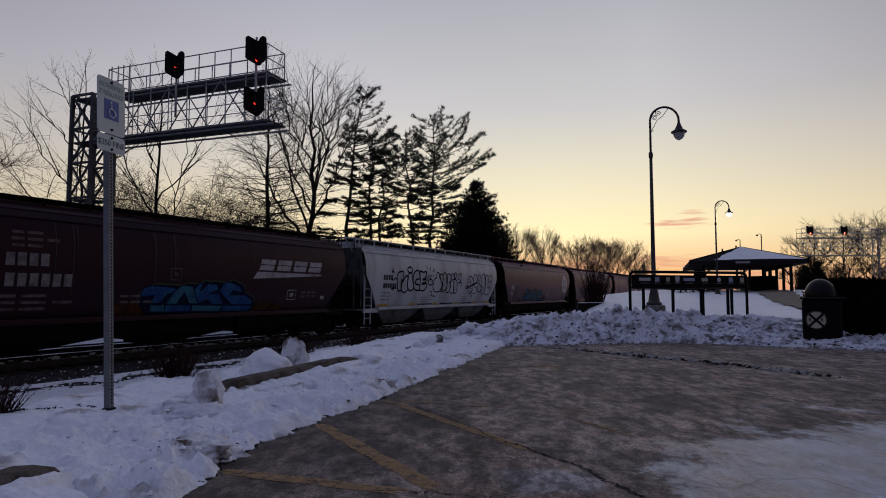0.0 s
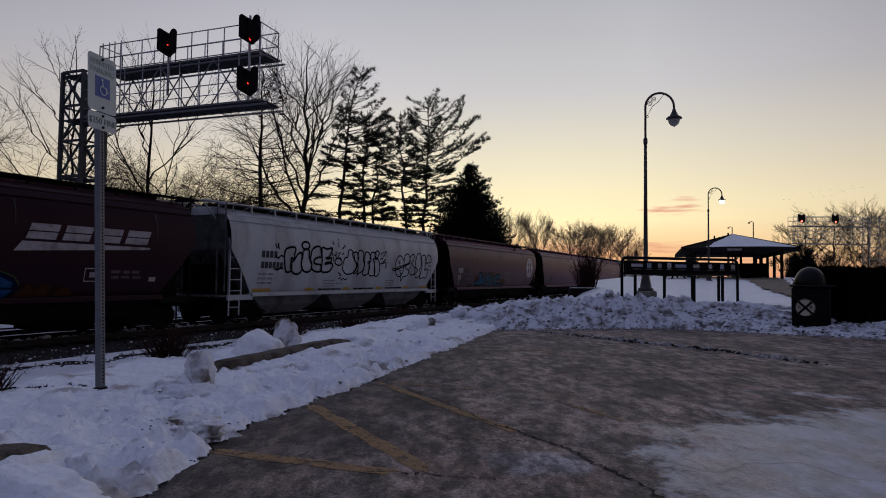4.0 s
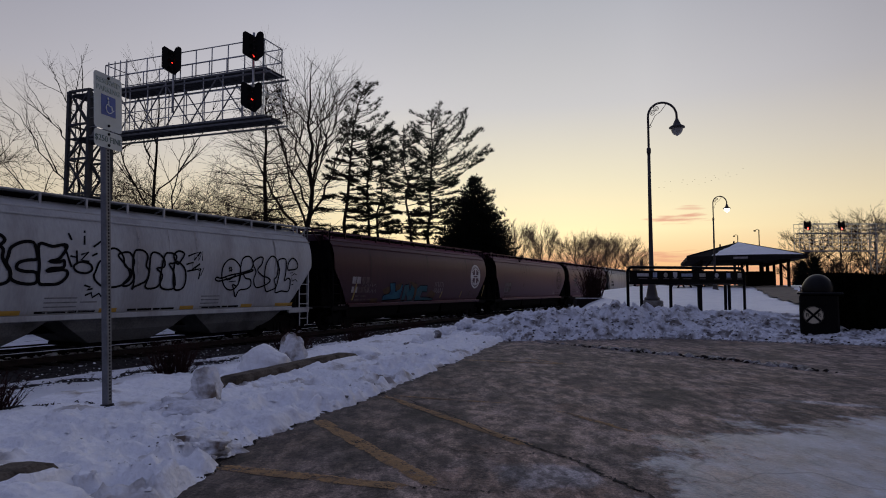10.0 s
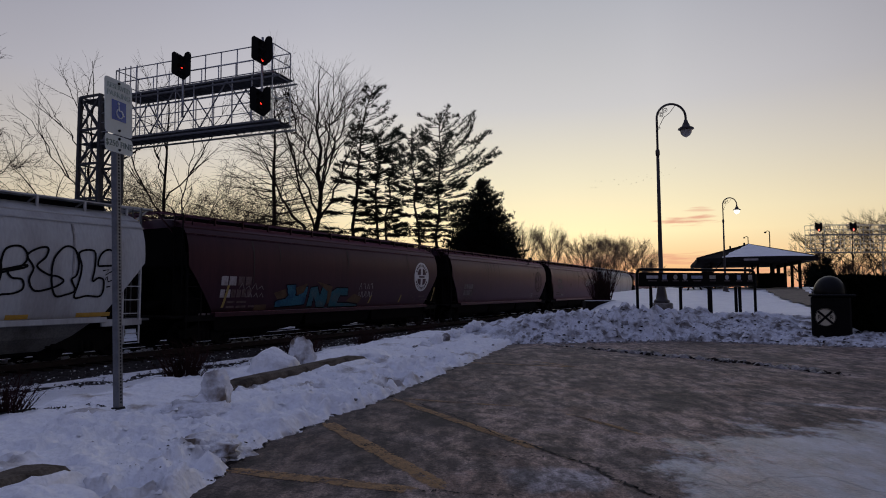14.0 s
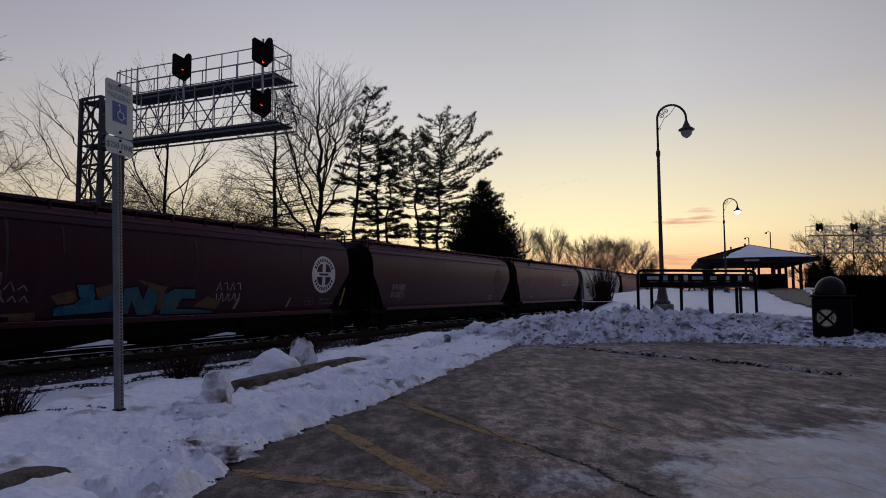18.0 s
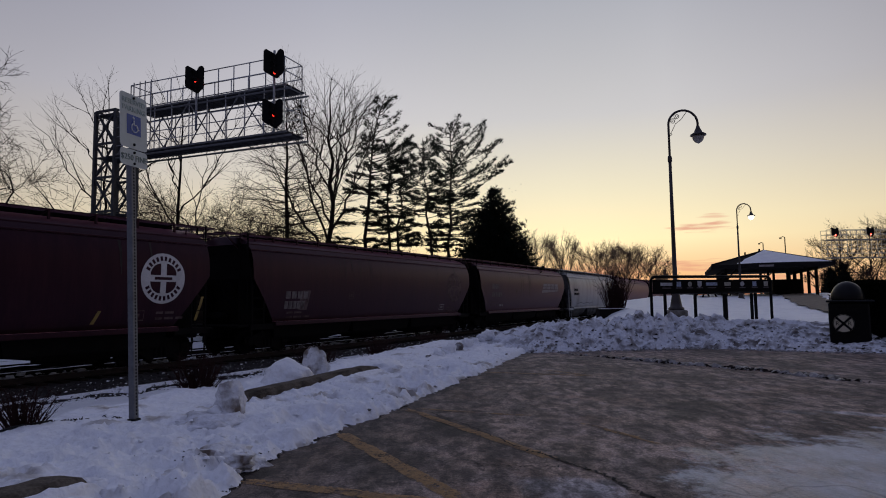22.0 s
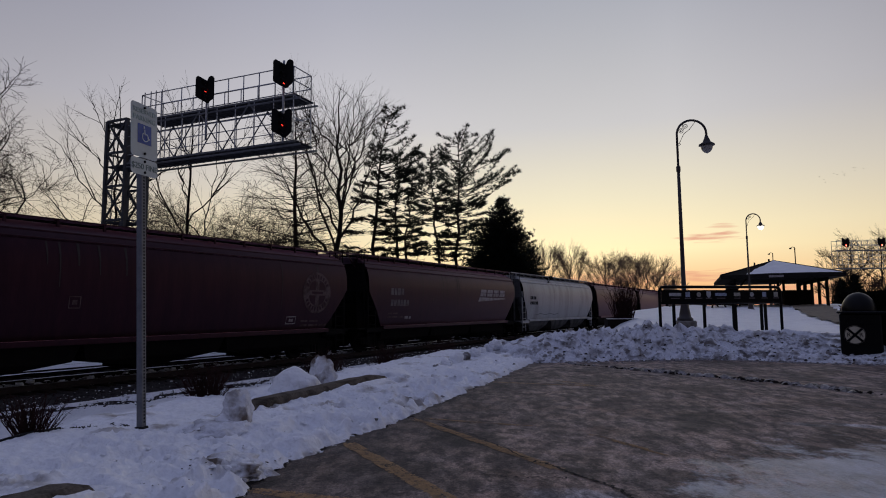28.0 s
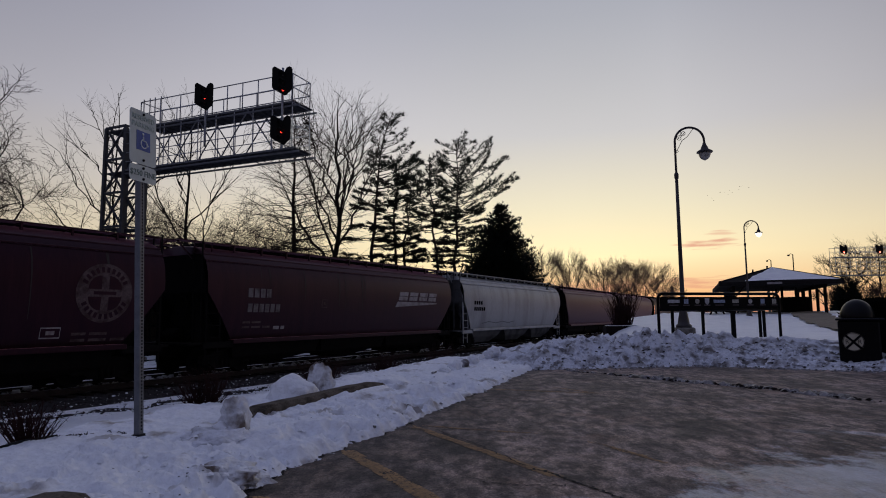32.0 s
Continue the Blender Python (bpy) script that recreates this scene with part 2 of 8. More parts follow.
# ---- the place's materials ----
M_SNOW = mat("snow", (0.90, 0.92, 0.96), 0.5, var=0.05, scale=1.6, grain=13, bump=0.6, second=(0.83, 0.85, 0.90), depth=0.07)
M_SOIL = mat("dark_wet_grit", (0.022, 0.018, 0.016), 0.9, var=0.4, scale=12, grain=50, bump=0.5, spec=0.15)
M_SNOW_BANK = mat("trodden_snow", (0.85, 0.87, 0.925), 0.7, var=0.12, scale=2.4, grain=20, bump=0.6, second=(0.34, 0.31, 0.29), patch=(0.57, 0.70), depth=0.04)
M_SNOW_THIN = mat("thin_old_snow", (0.72, 0.74, 0.80), 0.8, var=0.2, scale=3.5, grain=30, bump=0.4, second=(0.08, 0.075, 0.075), patch=(0.56, 0.66))
M_CONCRETE_BROWN = mat("grimy_brown_concrete", (0.115, 0.096, 0.077), 0.9, var=0.45, scale=7, grain=60, bump=0.5, second=(0.045, 0.036, 0.028), spec=0.15)
M_POST = mat("dull_post_steel", (0.15, 0.158, 0.175), 0.55, 0.3, var=0.2, scale=9, grain=60, bump=0.05)
M_SNOW_DIRTY = mat("dirty_snow", (0.74, 0.76, 0.83), 0.75, var=0.18, scale=2.8, grain=30, bump=0.7, second=(0.16, 0.145, 0.14), patch=(0.48, 0.64), depth=0.03)
M_SNOW_STAINED = mat("earth_stained_snow", (0.76, 0.77, 0.81), 0.75, var=0.12, scale=4.5, grain=26, bump=0.8, second=(0.15, 0.115, 0.09), patch=(0.50, 0.66), depth=0.04)
M_ICE = mat("grey_ice", (0.30, 0.29, 0.31), 0.4, var=0.25, scale=5, grain=40, bump=0.5, second=(0.10, 0.095, 0.09), patch=(0.42, 0.62))
M_BALLAST = mat("ballast", (0.055, 0.051, 0.052), 0.95, spec=0.1, var=0.5, scale=9, grain=26, bump=0.9, second=(0.02, 0.018, 0.018), depth=0.05)
M_RAIL = mat("rail_steel", (0.028, 0.019, 0.016), 0.8, 0.0, spec=0.2, var=0.3, scale=4, grain=50, bump=0.1)
M_RAILTOP = mat("worn_rail_top", (0.30, 0.30, 0.31), 0.4, 1.0, var=0.1, bump=0.02)
M_TIE = mat("creosote_tie", (0.02, 0.015, 0.012), 0.95, spec=0.1, var=0.4, scale=8, grain=70, bump=0.4, stretch=(1, 6, 6))
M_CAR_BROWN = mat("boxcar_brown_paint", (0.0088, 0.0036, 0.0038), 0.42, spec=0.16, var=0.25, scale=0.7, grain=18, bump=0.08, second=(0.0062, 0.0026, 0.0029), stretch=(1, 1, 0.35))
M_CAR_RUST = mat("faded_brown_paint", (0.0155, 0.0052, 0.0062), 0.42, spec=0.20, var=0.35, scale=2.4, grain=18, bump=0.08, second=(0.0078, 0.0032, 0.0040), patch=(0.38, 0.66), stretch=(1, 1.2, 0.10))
# the low sky's grazing glow on the cars, put in as red-tinted sheen
for _m, _sheen in ((M_CAR_BROWN, 0.10), (M_CAR_RUST, 0.48)):
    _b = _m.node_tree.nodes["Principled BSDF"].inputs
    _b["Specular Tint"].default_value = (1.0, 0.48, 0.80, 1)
    _b["Sheen Weight"].default_value, _b["Sheen Roughness"].default_value, _b["Sheen Tint"].default_value = _sheen, 0.35, (0.86, 0.40, 0.58, 1)
M_CAR_GREY = mat("light_grey_car_paint", (0.365, 0.375, 0.385), 0.42, spec=0.35, var=0.14, scale=0.8, grain=14, bump=0.06, second=(0.26, 0.257, 0.26), stretch=(1, 1.2, 0.3))
M_CAR_DARK = mat("near_black_steel", (0.006, 0.005, 0.005), 0.9, spec=0.1, var=0.3, scale=3, grain=30, bump=0.3)
M_DECAL = mat("faded_white_stencil", (0.31, 0.285, 0.285), 0.7, spec=0.08, var=0.35, scale=3, grain=24, bump=0.0, second=(0.17, 0.135, 0.135), patch=(0.45, 0.7))
M_DECAL_MID = mat("dusty_white_stencil", (0.16, 0.14, 0.14), 0.7, spec=0.08, var=0.35, scale=3, grain=24, bump=0.0, second=(0.06, 0.045, 0.045), patch=(0.45, 0.7))
M_DECAL_DIM = mat("weathered_stencil", (0.10, 0.07, 0.07), 0.7, spec=0.08, var=0.4, scale=4, grain=20, bump=0.0, second=(0.05, 0.03, 0.03))
M_BLACKPAINT = mat("black_spray_paint", (0.008, 0.008, 0.009), 0.9, spec=0.03, var=0.2, bump=0.0)
M_BLUEPAINT = mat("blue_spray_paint", (0.006, 0.034, 0.115), 0.6, spec=0.1, var=0.5, scale=2.5, grain=20, bump=0.0, second=(0.010, 0.062, 0.15))
M_CYANPAINT = mat("pale_blue_spray_paint", (0.020, 0.088, 0.130), 0.6, spec=0.1, var=0.4, scale=2, grain=20, bump=0.0, second=(0.011, 0.05, 0.095))
M_TANPAINT = mat("tan_paint_patch", (0.085, 0.055, 0.035), 0.7, spec=0.05, var=0.35, scale=3, bump=0.0)
M_ORANGEPAINT = mat("dull_orange_paint", (0.042, 0.016, 0.006), 0.7, spec=0.05, var=0.5, scale=3, bump=0.0, second=(0.014, 0.006, 0.004))
M_YELLOW = mat("yellow_reflector", (0.42, 0.24, 0.03), 0.4, var=0.15, bump=0.0)
M_GALV = mat("galvanised_steel", (0.40, 0.41, 0.43), 0.5, 0.75, var=0.18, scale=5, grain=40, bump=0.08)
M_GALV_DARK = mat("dull_galvanised_steel", (0.18, 0.185, 0.195), 0.6, 0.5, var=0.2, scale=4, grain=40, bump=0.08)
# the walkways' underside shade is put into this darker steel
M_GRATING = mat("shaded_steel_grating", (0.045, 0.046, 0.050), 0.7, 0.3, var=0.25, scale=4, grain=40, bump=0.1)
M_TOWER = mat("dark_weathered_steel", (0.060, 0.063, 0.070), 0.65, 0.4, var=0.25, scale=4, grain=40, bump=0.1)
M_BLACK = mat("black_enamel", (0.004, 0.004, 0.0045), 0.45, spec=0.10, var=0.2, bump=0.05)
M_LAMP_POLE = mat("dark_bronze_enamel", (0.030, 0.023, 0.024), 0.35, spec=0.45, var=0.2, bump=0.04)
M_BIN = mat("glossy_black_bin_plastic", (0.004, 0.004, 0.005), 0.30, spec=0.18, var=0.2, bump=0.04)
M_SIGNAL_BLACK = mat("flat_black_housing", (0.006, 0.0055, 0.0055), 0.8, spec=0.15, var=0.2, bump=0.05)
M_RED = glow_mat("red_signal_lens", (1.0, 0.035, 0.02), 2.4)
M_RED_FAR = glow_mat("bright_red_signal_lens", (1.0, 0.09, 0.06), 14.0)
M_LENS = mat("dark_lens", (0.03, 0.01, 0.01), 0.15, bump=0)
M_SIGN = mat("sign_sheeting", (0.50, 0.56, 0.56), 0.45, var=0.08, scale=3, grain=30, bump=0.02)
M_SIGN_BLUE = mat("sign_blue", (0.015, 0.06, 0.32), 0.45, var=0.1, bump=0.0)
M_SIGN_WHITE = mat("sign_white", (0.66, 0.70, 0.72), 0.45, var=0.05, bump=0.0)
M_SIGN_GREEN = mat("sign_green_letters", (0.34, 0.43, 0.41), 0.5, var=0.1, bump=0.0)
M_SIGN_DARK = mat("sign_dark_letters", (0.13, 0.19, 0.18), 0.5, var=0.1, bump=0.0)
M_HOLE = mat("post_hole", (0.004, 0.004, 0.005), 0.9, var=0.1, bump=0.0)
M_CONCRETE = mat("weathered_concrete", (0.20, 0.185, 0.165), 0.85, var=0.25, scale=6, grain=60, bump=0.35, second=(0.11, 0.095, 0.08))
M_BARK = mat("bark", (0.022, 0.017, 0.014), 0.95, spec=0.1, var=0.35, scale=5, grain=40, bump=0.6, stretch=(1, 1, 0.3))
M_TWIG = mat("bare_twigs", (0.030, 0.021, 0.017), 0.95, spec=0.1, var=0.3, bump=0.0)
M_TWIG_RED = mat("reddish_shrub_stems", (0.032, 0.014, 0.013), 0.9, spec=0.1, var=0.35, bump=0.0)
# far twig colours, lightened to carry the wash of the sunset glow
M_TWIG_GLOW = mat("glow_washed_twigs", (0.15, 0.095, 0.062), 0.9, var=0.25, bump=0.0)
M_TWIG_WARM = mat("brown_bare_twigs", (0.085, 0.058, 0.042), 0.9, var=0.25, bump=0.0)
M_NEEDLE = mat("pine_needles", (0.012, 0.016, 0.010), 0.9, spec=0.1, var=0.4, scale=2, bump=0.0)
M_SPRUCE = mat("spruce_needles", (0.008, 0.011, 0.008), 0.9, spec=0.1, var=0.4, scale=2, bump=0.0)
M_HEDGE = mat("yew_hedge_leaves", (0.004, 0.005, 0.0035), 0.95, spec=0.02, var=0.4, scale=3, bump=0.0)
M_ROOF = mat("dark_roof_shingles", (0.018, 0.016, 0.016), 0.95, spec=0.1, var=0.3, scale=4, grain=30, bump=0.3)
M_TIMBER = mat("dark_timber", (0.012, 0.009, 0.008), 0.9, spec=0.1, var=0.3, scale=5, grain=50, bump=0.2, stretch=(1, 1, 0.2))
M_PATH = mat("path_gravel", (0.20, 0.165, 0.12), 0.9, var=0.25, scale=3, grain=30, bump=0.3)
M_CREAM = mat("cream_reflective_panel", (0.55, 0.50, 0.38), 0.5, var=0.12, scale=8, bump=0.0)
M_LAMPGLASS_OFF = mat("frosted_lamp_glass", (0.34, 0.32, 0.29), 0.25, var=0.08, bump=0.0)
M_LAMP_ON = glow_mat("lit_lamp_glass", (1.0, 0.93, 0.78), 3.5)
M_BIRD = mat("dark_feathers", (0.02, 0.018, 0.018), 0.8, var=0.2, bump=0.0)


def asphalt_material():
    """Old asphalt: mottled, cracked, with frozen melt water and frost over the side near the camera."""
    m = mat("old_asphalt", (0.35, 0.257, 0.208), 0.8, var=0.75, scale=3.2, grain=60, bump=0.6, second=(0.29, 0.225, 0.20), patch=(0.40, 0.62), depth=0.014, spec=0.3)
    nt = m.node_tree
    N, L = nt.nodes.new, nt.links.new
    b = nt.nodes["Principled BSDF"]
    base = b.inputs["Base Color"].links[0].from_socket
    tc = N("ShaderNodeTexCoord").outputs["Object"]

    def noise_tex(s, detail=6.0, stretch=None, rz=TURN):
        stretch = stretch or (1, 2.2 if s < 1.5 else 2.0 if s < 9 else 1.5, 1)
        mp = N("ShaderNodeMapping")
        mp.vector_type = "TEXTURE"
        mp.inputs["Scale"].default_value, mp.inputs["Rotation"].default_value = stretch, (0, 0, rz)
        L(tc, mp.inputs[0])
        n = N("ShaderNodeTexNoise")
        n.inputs["Scale"].default_value, n.inputs["Detail"].default_value, n.inputs["Roughness"].default_value = s, detail, 0.70
        L(mp.outputs[0], n.inputs[0])
        return n.outputs[0]

    def op(kind, a, c):
        n = N("ShaderNodeMath")
        n.operation = kind
        for k, v in enumerate((a, c)):
            if isinstance(v, (int, float)):
                n.inputs[k].default_value = v
            else:
                L(v, n.inputs[k])
        return n.outputs[0]

    def remap(v, a, c):
        n = N("ShaderNodeMapRange")
        n.interpolation_type = "SMOOTHSTEP"
        n.inputs["From Min"].default_value, n.inputs["From Max"].default_value = a, c
        L(v, n.inputs[0])
        return n.outputs[0]

    def mix(f, a, col):
        n = N("ShaderNodeMix")
        n.data_type = "RGBA"
        L(f, n.inputs[0])
        L(a, n.inputs[6])
        n.inputs[7].default_value = (*col, 1)
        return n.outputs[2]

    # dark damp blotches, brown rust-tinted patches and pale salt haze
    c = mix(op("MULTIPLY", remap(noise_tex(0.75, 9), 0.50, 0.60), 0.75), base, (0.075, 0.054, 0.048))
    c = mix(op("MULTIPLY", remap(noise_tex(1.1, 9, (1, 2.0, 1), TURN + 0.5), 0.53, 0.63), 0.60), c, (0.19, 0.112, 0.080))
    c = mix(op("MULTIPLY", remap(noise_tex(1.2, 10, (1, 1.9, 1), TURN - 0.5), 0.53, 0.63), 0.25), c, (0.31, 0.27, 0.265))
    c = mix(op("MULTIPLY", remap(noise_tex(5.0, 9), 0.50, 0.58), 0.60), c, (0.062, 0.046, 0.041))
    c = mix(op("MULTIPLY", remap(noise_tex(19.0, 6), 0.55, 0.66), 0.4), c, (0.30, 0.245, 0.225))
    c = mix(op("MULTIPLY", remap(noise_tex(34.0, 4), 0.50, 0.60), 0.5), c, (0.050, 0.038, 0.034))
    c = mix(op("MULTIPLY", remap(noise_tex(52.0, 4), 0.56, 0.66), 0.3), c, (0.30, 0.25, 0.235))
    c = mix(op("MULTIPLY", remap(noise_tex(2.6, 10), 0.56, 0.60), 0.65), c, (0.050, 0.036, 0.033))
    sx = N("ShaderNodeSeparateXYZ")
    L(tc, sx.inputs[0])
    x, y = sx.outputs[0], sx.outputs[1]
    # oil and damp stains, and thin leavings of snow
    wobble = op("MULTIPLY", op("SUBTRACT", noise_tex(2.8, 9, (1, 1.8, 1)), 0.5), 4.2)
    for cx, cy, rx, ry, amount, col in ((-1.78, 6.99, 0.30, 0.55, 0.65, (0.040, 0.028, 0.027)), (-1.49, 5.27, 0.22, 0.35, 0.55, (0.090, 0.045, 0.026)), (-0.77, 6.08, 0.34, 0.75, 0.65, (0.048, 0.040, 0.032)),
                                        (-0.66, 4.06, 0.26, 0.20, 0.70, (0.045, 0.034, 0.030)), (-1.24, 3.86, 0.22, 0.26, 0.70, (0.040, 0.029, 0.026)), (-2.35, 4.35, 0.40, 0.50, 0.45, (0.060, 0.048, 0.042)),
                                        (-2.2, 3.30, 0.38, 0.34, 0.45, (0.055, 0.043, 0.039)), (-1.2, 8.6, 0.55, 0.60, 0.55, (0.055, 0.040, 0.034)), (0.9, 7.9, 0.9, 0.5, 0.55, (0.055, 0.040, 0.036)),
                                        (0.55, 6.45, 0.45, 0.10, 0.55, (0.42, 0.43, 0.47)), (-0.05, 6.30, 0.30, 0.12, 0.40, (0.38, 0.39, 0.43)), (-1.05, 3.30, 0.30, 0.30, 0.55, (0.38, 0.38, 0.42)), (0.9, 9.2, 1.2, 0.4, 0.45, (0.060, 0.045, 0.040))):
        q = op("ADD", op("POWER", op("DIVIDE", op("SUBTRACT", x, cx), rx), 2.0), op("POWER", op("DIVIDE", op("SUBTRACT", y, cy), ry), 2.0))
        c = mix(op("MULTIPLY", remap(op("ADD", op("SUBTRACT", 1.0, q), wobble), 0.0, 0.9), amount), c, col)
    # frozen melt water
    ice_c = P(3.1, 2.95)
    d2 = op("ADD", op("POWER", op("DIVIDE", op("SUBTRACT", x, ice_c.x), 2.02), 2.0), op("POWER", op("DIVIDE", op("SUBTRACT", y, ice_c.y), 1.95), 2.0))
    reach = op("SUBTRACT", 1.0, op("SQRT", op("MAXIMUM", d2, 0.0), 0.0))
    reach = op("ADD", reach, op("MULTIPLY", op("SUBTRACT", noise_tex(1.7, 12, (1, 1.15, 1)), 0.5), 1.5))
    ice = remap(reach, -0.03, 0.16)
    crumbs = remap(op("ADD", op("MULTIPLY", noise_tex(7.0, 6), 1.0), op("MULTIPLY", reach, 0.22)), 0.60, 0.74)
    c = mix(op("MULTIPLY", crumbs, 0.55), c, (0.42, 0.43, 0.47))
    film = op("MULTIPLY", ice, op("ADD", 0.26, op("MULTIPLY", remap(noise_tex(1.5, 9), 0.38, 0.60), 0.54)))
    c = mix(film, c, (0.42, 0.49, 0.62))
    # cracks
    vo = N("ShaderNodeTexVoronoi")
    vo.feature = "DISTANCE_TO_EDGE"
    vo.inputs["Scale"].default_value = 0.42
    wob = N("ShaderNodeVectorMath")
    wob.operation = "ADD"
    nzc = N("ShaderNodeTexNoise")
    nzc.inputs["Scale"].default_value = 1.6
    L(tc, nzc.inputs[0])
    L(tc, wob.inputs[0])
    L(nzc.outputs["Color"], wob.inputs[1])
    L(wob.outputs[0], vo.inputs["Vector"])
    crack = op("MULTIPLY", op("SUBTRACT", 1.0, remap(vo.outputs["Distance"], 0.002, 0.008)), 0.35)
    c = mix(crack, c, (0.010, 0.008, 0.008))
    # strong fine and middling contrast of worn stone
    def gain(v, lo, hi, a, z_):
        n = N("ShaderNodeMapRange")
        for nm, q in (("From Min", lo), ("From Max", hi), ("To Min", a), ("To Max", z_)):
            n.inputs[nm].default_value = q
        L(v, n.inputs[0])
        return n.outputs[0]
    hs = N("ShaderNodeHueSaturation")
    # the strip of asphalt beside the snow bank is darker
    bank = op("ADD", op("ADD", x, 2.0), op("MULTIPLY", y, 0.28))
    bank_dark = op("SUBTRACT", 1.0, remap(op("ADD", bank, op("MULTIPLY", op("SUBTRACT", noise_tex(1.6, 6), 0.5), 1.6)), 0.1, 1.7))
    dry = op("SUBTRACT", 1.0, op("MULTIPLY", ice, 0.75))
    amount = op("MULTIPLY", op("MULTIPLY", gain(noise_tex(8.0, 10), 0.42, 0.56, 0.42, 1.28), op("MULTIPLY", gain(noise_tex(34.0, 5), 0.36, 0.64, 0.58, 1.42), gain(noise_tex(110.0, 3), 0.34, 0.66, 0.66, 1.34))), gain(noise_tex(2.2, 11), 0.40, 0.56, 0.55, 1.20))
    toned = op("SUBTRACT", 1.0, op("MULTIPLY", bank_dark, 0.55))
    L(op("MULTIPLY", toned, op("ADD", 1.0, op("MULTIPLY", op("SUBTRACT", amount, 1.0), dry))), hs.inputs["Value"])
    L(c, hs.inputs["Color"])
    L(hs.outputs[0], b.inputs["Base Color"])
    rr = N("ShaderNodeMapRange")
    rr.inputs["To Min"].default_value, rr.inputs["To Max"].default_value = 0.70, 0.34
    L(ice, rr.inputs[0])
    L(rr.outputs[0], b.inputs["Roughness"])
    return m


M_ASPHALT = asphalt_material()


# ---- ground, car park, snow ----
EDGE = [(-30, -1.0), (0, -1.9), (2.19, -2.62), (3.27, -3.12), (4.6, -3.27), (8.4, -3.95), (11.25, -4.5), (13.0, -4.7), (400, -5.2)]


def lot_edge(y):
    return float(np.interp(y, [e[0] for e in EDGE], [e[1] for e in EDGE]))


def far_edge_y(x):
    return float(np.interp(x, [-4.5, -1.57, 1.85, 6, 14, 60], [11.25, 13.45, 13.2, 12.4, 10.5, 0]))


def smooth(a, b, v):
    t = min(max((v - a) / (b - a), 0.0), 1.0)
    return t * t * (3 - 2 * t)


def ground_z(x, y):
    field = -0.03 + 0.42 * smooth(0.4, 2.9, y - far_edge_y(x)) + 0.85 * smooth(15, 62, y)
    left = lot_edge(y) - x
    verge = 0.06 * smooth(0.2, 1.4, left) if y < 13 else 0
    z = field + verge
    # down to the railway
    rim = -5.1 + 1.2 * smooth(11.5, 17, y) - 5.2 * smooth(16, 44, y)
    z += (-1.25 - z) * smooth(rim, rim - 5.4 + 1.4 * smooth(12, 17, y), x) if x > -25 else 0
    if x <= -25:
        z = -1.25 + 0.9 * smooth(-25, -40, x) + 0.8 * smooth(-50, -200, x)
    return z


def ground_rough(x, y):
    return 0.05 * fbm(x * 0.45, y * 0.45) + (0.02 + 0.075 * smooth(14, 18, y)) * fbm(x * 0.95, y * 0.95, 3.0)


def make_ground():
    xs = sorted(set([-1500, -700, -350, -200, -130, -90, -65, -50, -42, -36] + [-32 + 1.0 * k for k in range(18)] + [-14 + 0.5 * k for k in range(28)] + [0.5 * k for k in range(24)] + [12 + 2 * k for k in range(14)] + [45, 60, 90, 140, 220, 400, 800, 1500]))
    ys = sorted(set([-1500, -600, -250, -120, -60, -30, -15] + [-10 + 1.0 * k for k in range(10)] + [0.5 * k for k in range(60)] + [30 + 1.5 * k for k in range(30)] + [76, 80, 86, 95, 110, 130, 160, 200, 300, 500, 900, 1500]))
    s = Shape()
    vs = []
    for y in ys:
        for x in xs:
            z = ground_z(x, y)
            rough = ground_rough(x, y)
            if x > lot_edge(y) - 0.6 and y < far_edge_y(x) + 0.8:
                rough = -0.04
            vs.append((x, y, z + rough))
    n = len(xs)
    fs = [(j * n + i, j * n + i + 1, (j + 1) * n + i + 1, (j + 1) * n + i) for j in range(len(ys) - 1) for i in range(n - 1)]
    s.add(vs, fs, True)
    return solo("ground", s, M_SNOW, "snow-covered ground falling to the railway", kind="structure")


make_ground()


def make_lot():
    s = Shape()
    ys = [-40, -20, -10, -5, -2] + [0.5 * k for k in range(0, 28)]
    vs, fs = [], []
    cols = 26
    for y in ys:
        x0 = lot_edge(y) - 0.25
        for k in range(cols):
            x = x0 + (40 - x0) * (k / (cols - 1)) ** 2
            vs.append((x, min(y, far_edge_y(x) + 0.35), 0.0))
    fs = [(j * cols + i, j * cols + i + 1, (j + 1) * cols + i + 1, (j + 1) * cols + i) for j in range(len(ys) - 1) for i in range(cols - 1)]
    s.add(vs, fs, True)
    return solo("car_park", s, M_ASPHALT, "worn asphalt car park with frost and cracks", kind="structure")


make_lot()


def snow_grid(name, material, label, us, vs_, place, kind=""):
    """A bumpy sheet: place(u, v) gives a point."""
    s = Shape()
    n = len(vs_)
    pts = [place(u, v) for u in us for v in vs_]
    fs = [(i * n + j, (i + 1) * n + j, (i + 1) * n + j + 1, i * n + j + 1) for i in range(len(us) - 1) for j in range(n - 1)]
    s.add(pts, fs, True)
    return solo(name, s, material, label, "snow", kind=kind)


# trodden hollows in the bank: x, y, radius, depth
_r = random.Random(12)
PRINTS = []
for _ in range(150):
    _y = _r.uniform(1.2, 8.0)
    PRINTS.append((lot_edge(_y) - abs(_r.gauss(0.35, 0.45)), _y, _r.uniform(0.05, 0.12), _r.uniform(0.03, 0.08)))


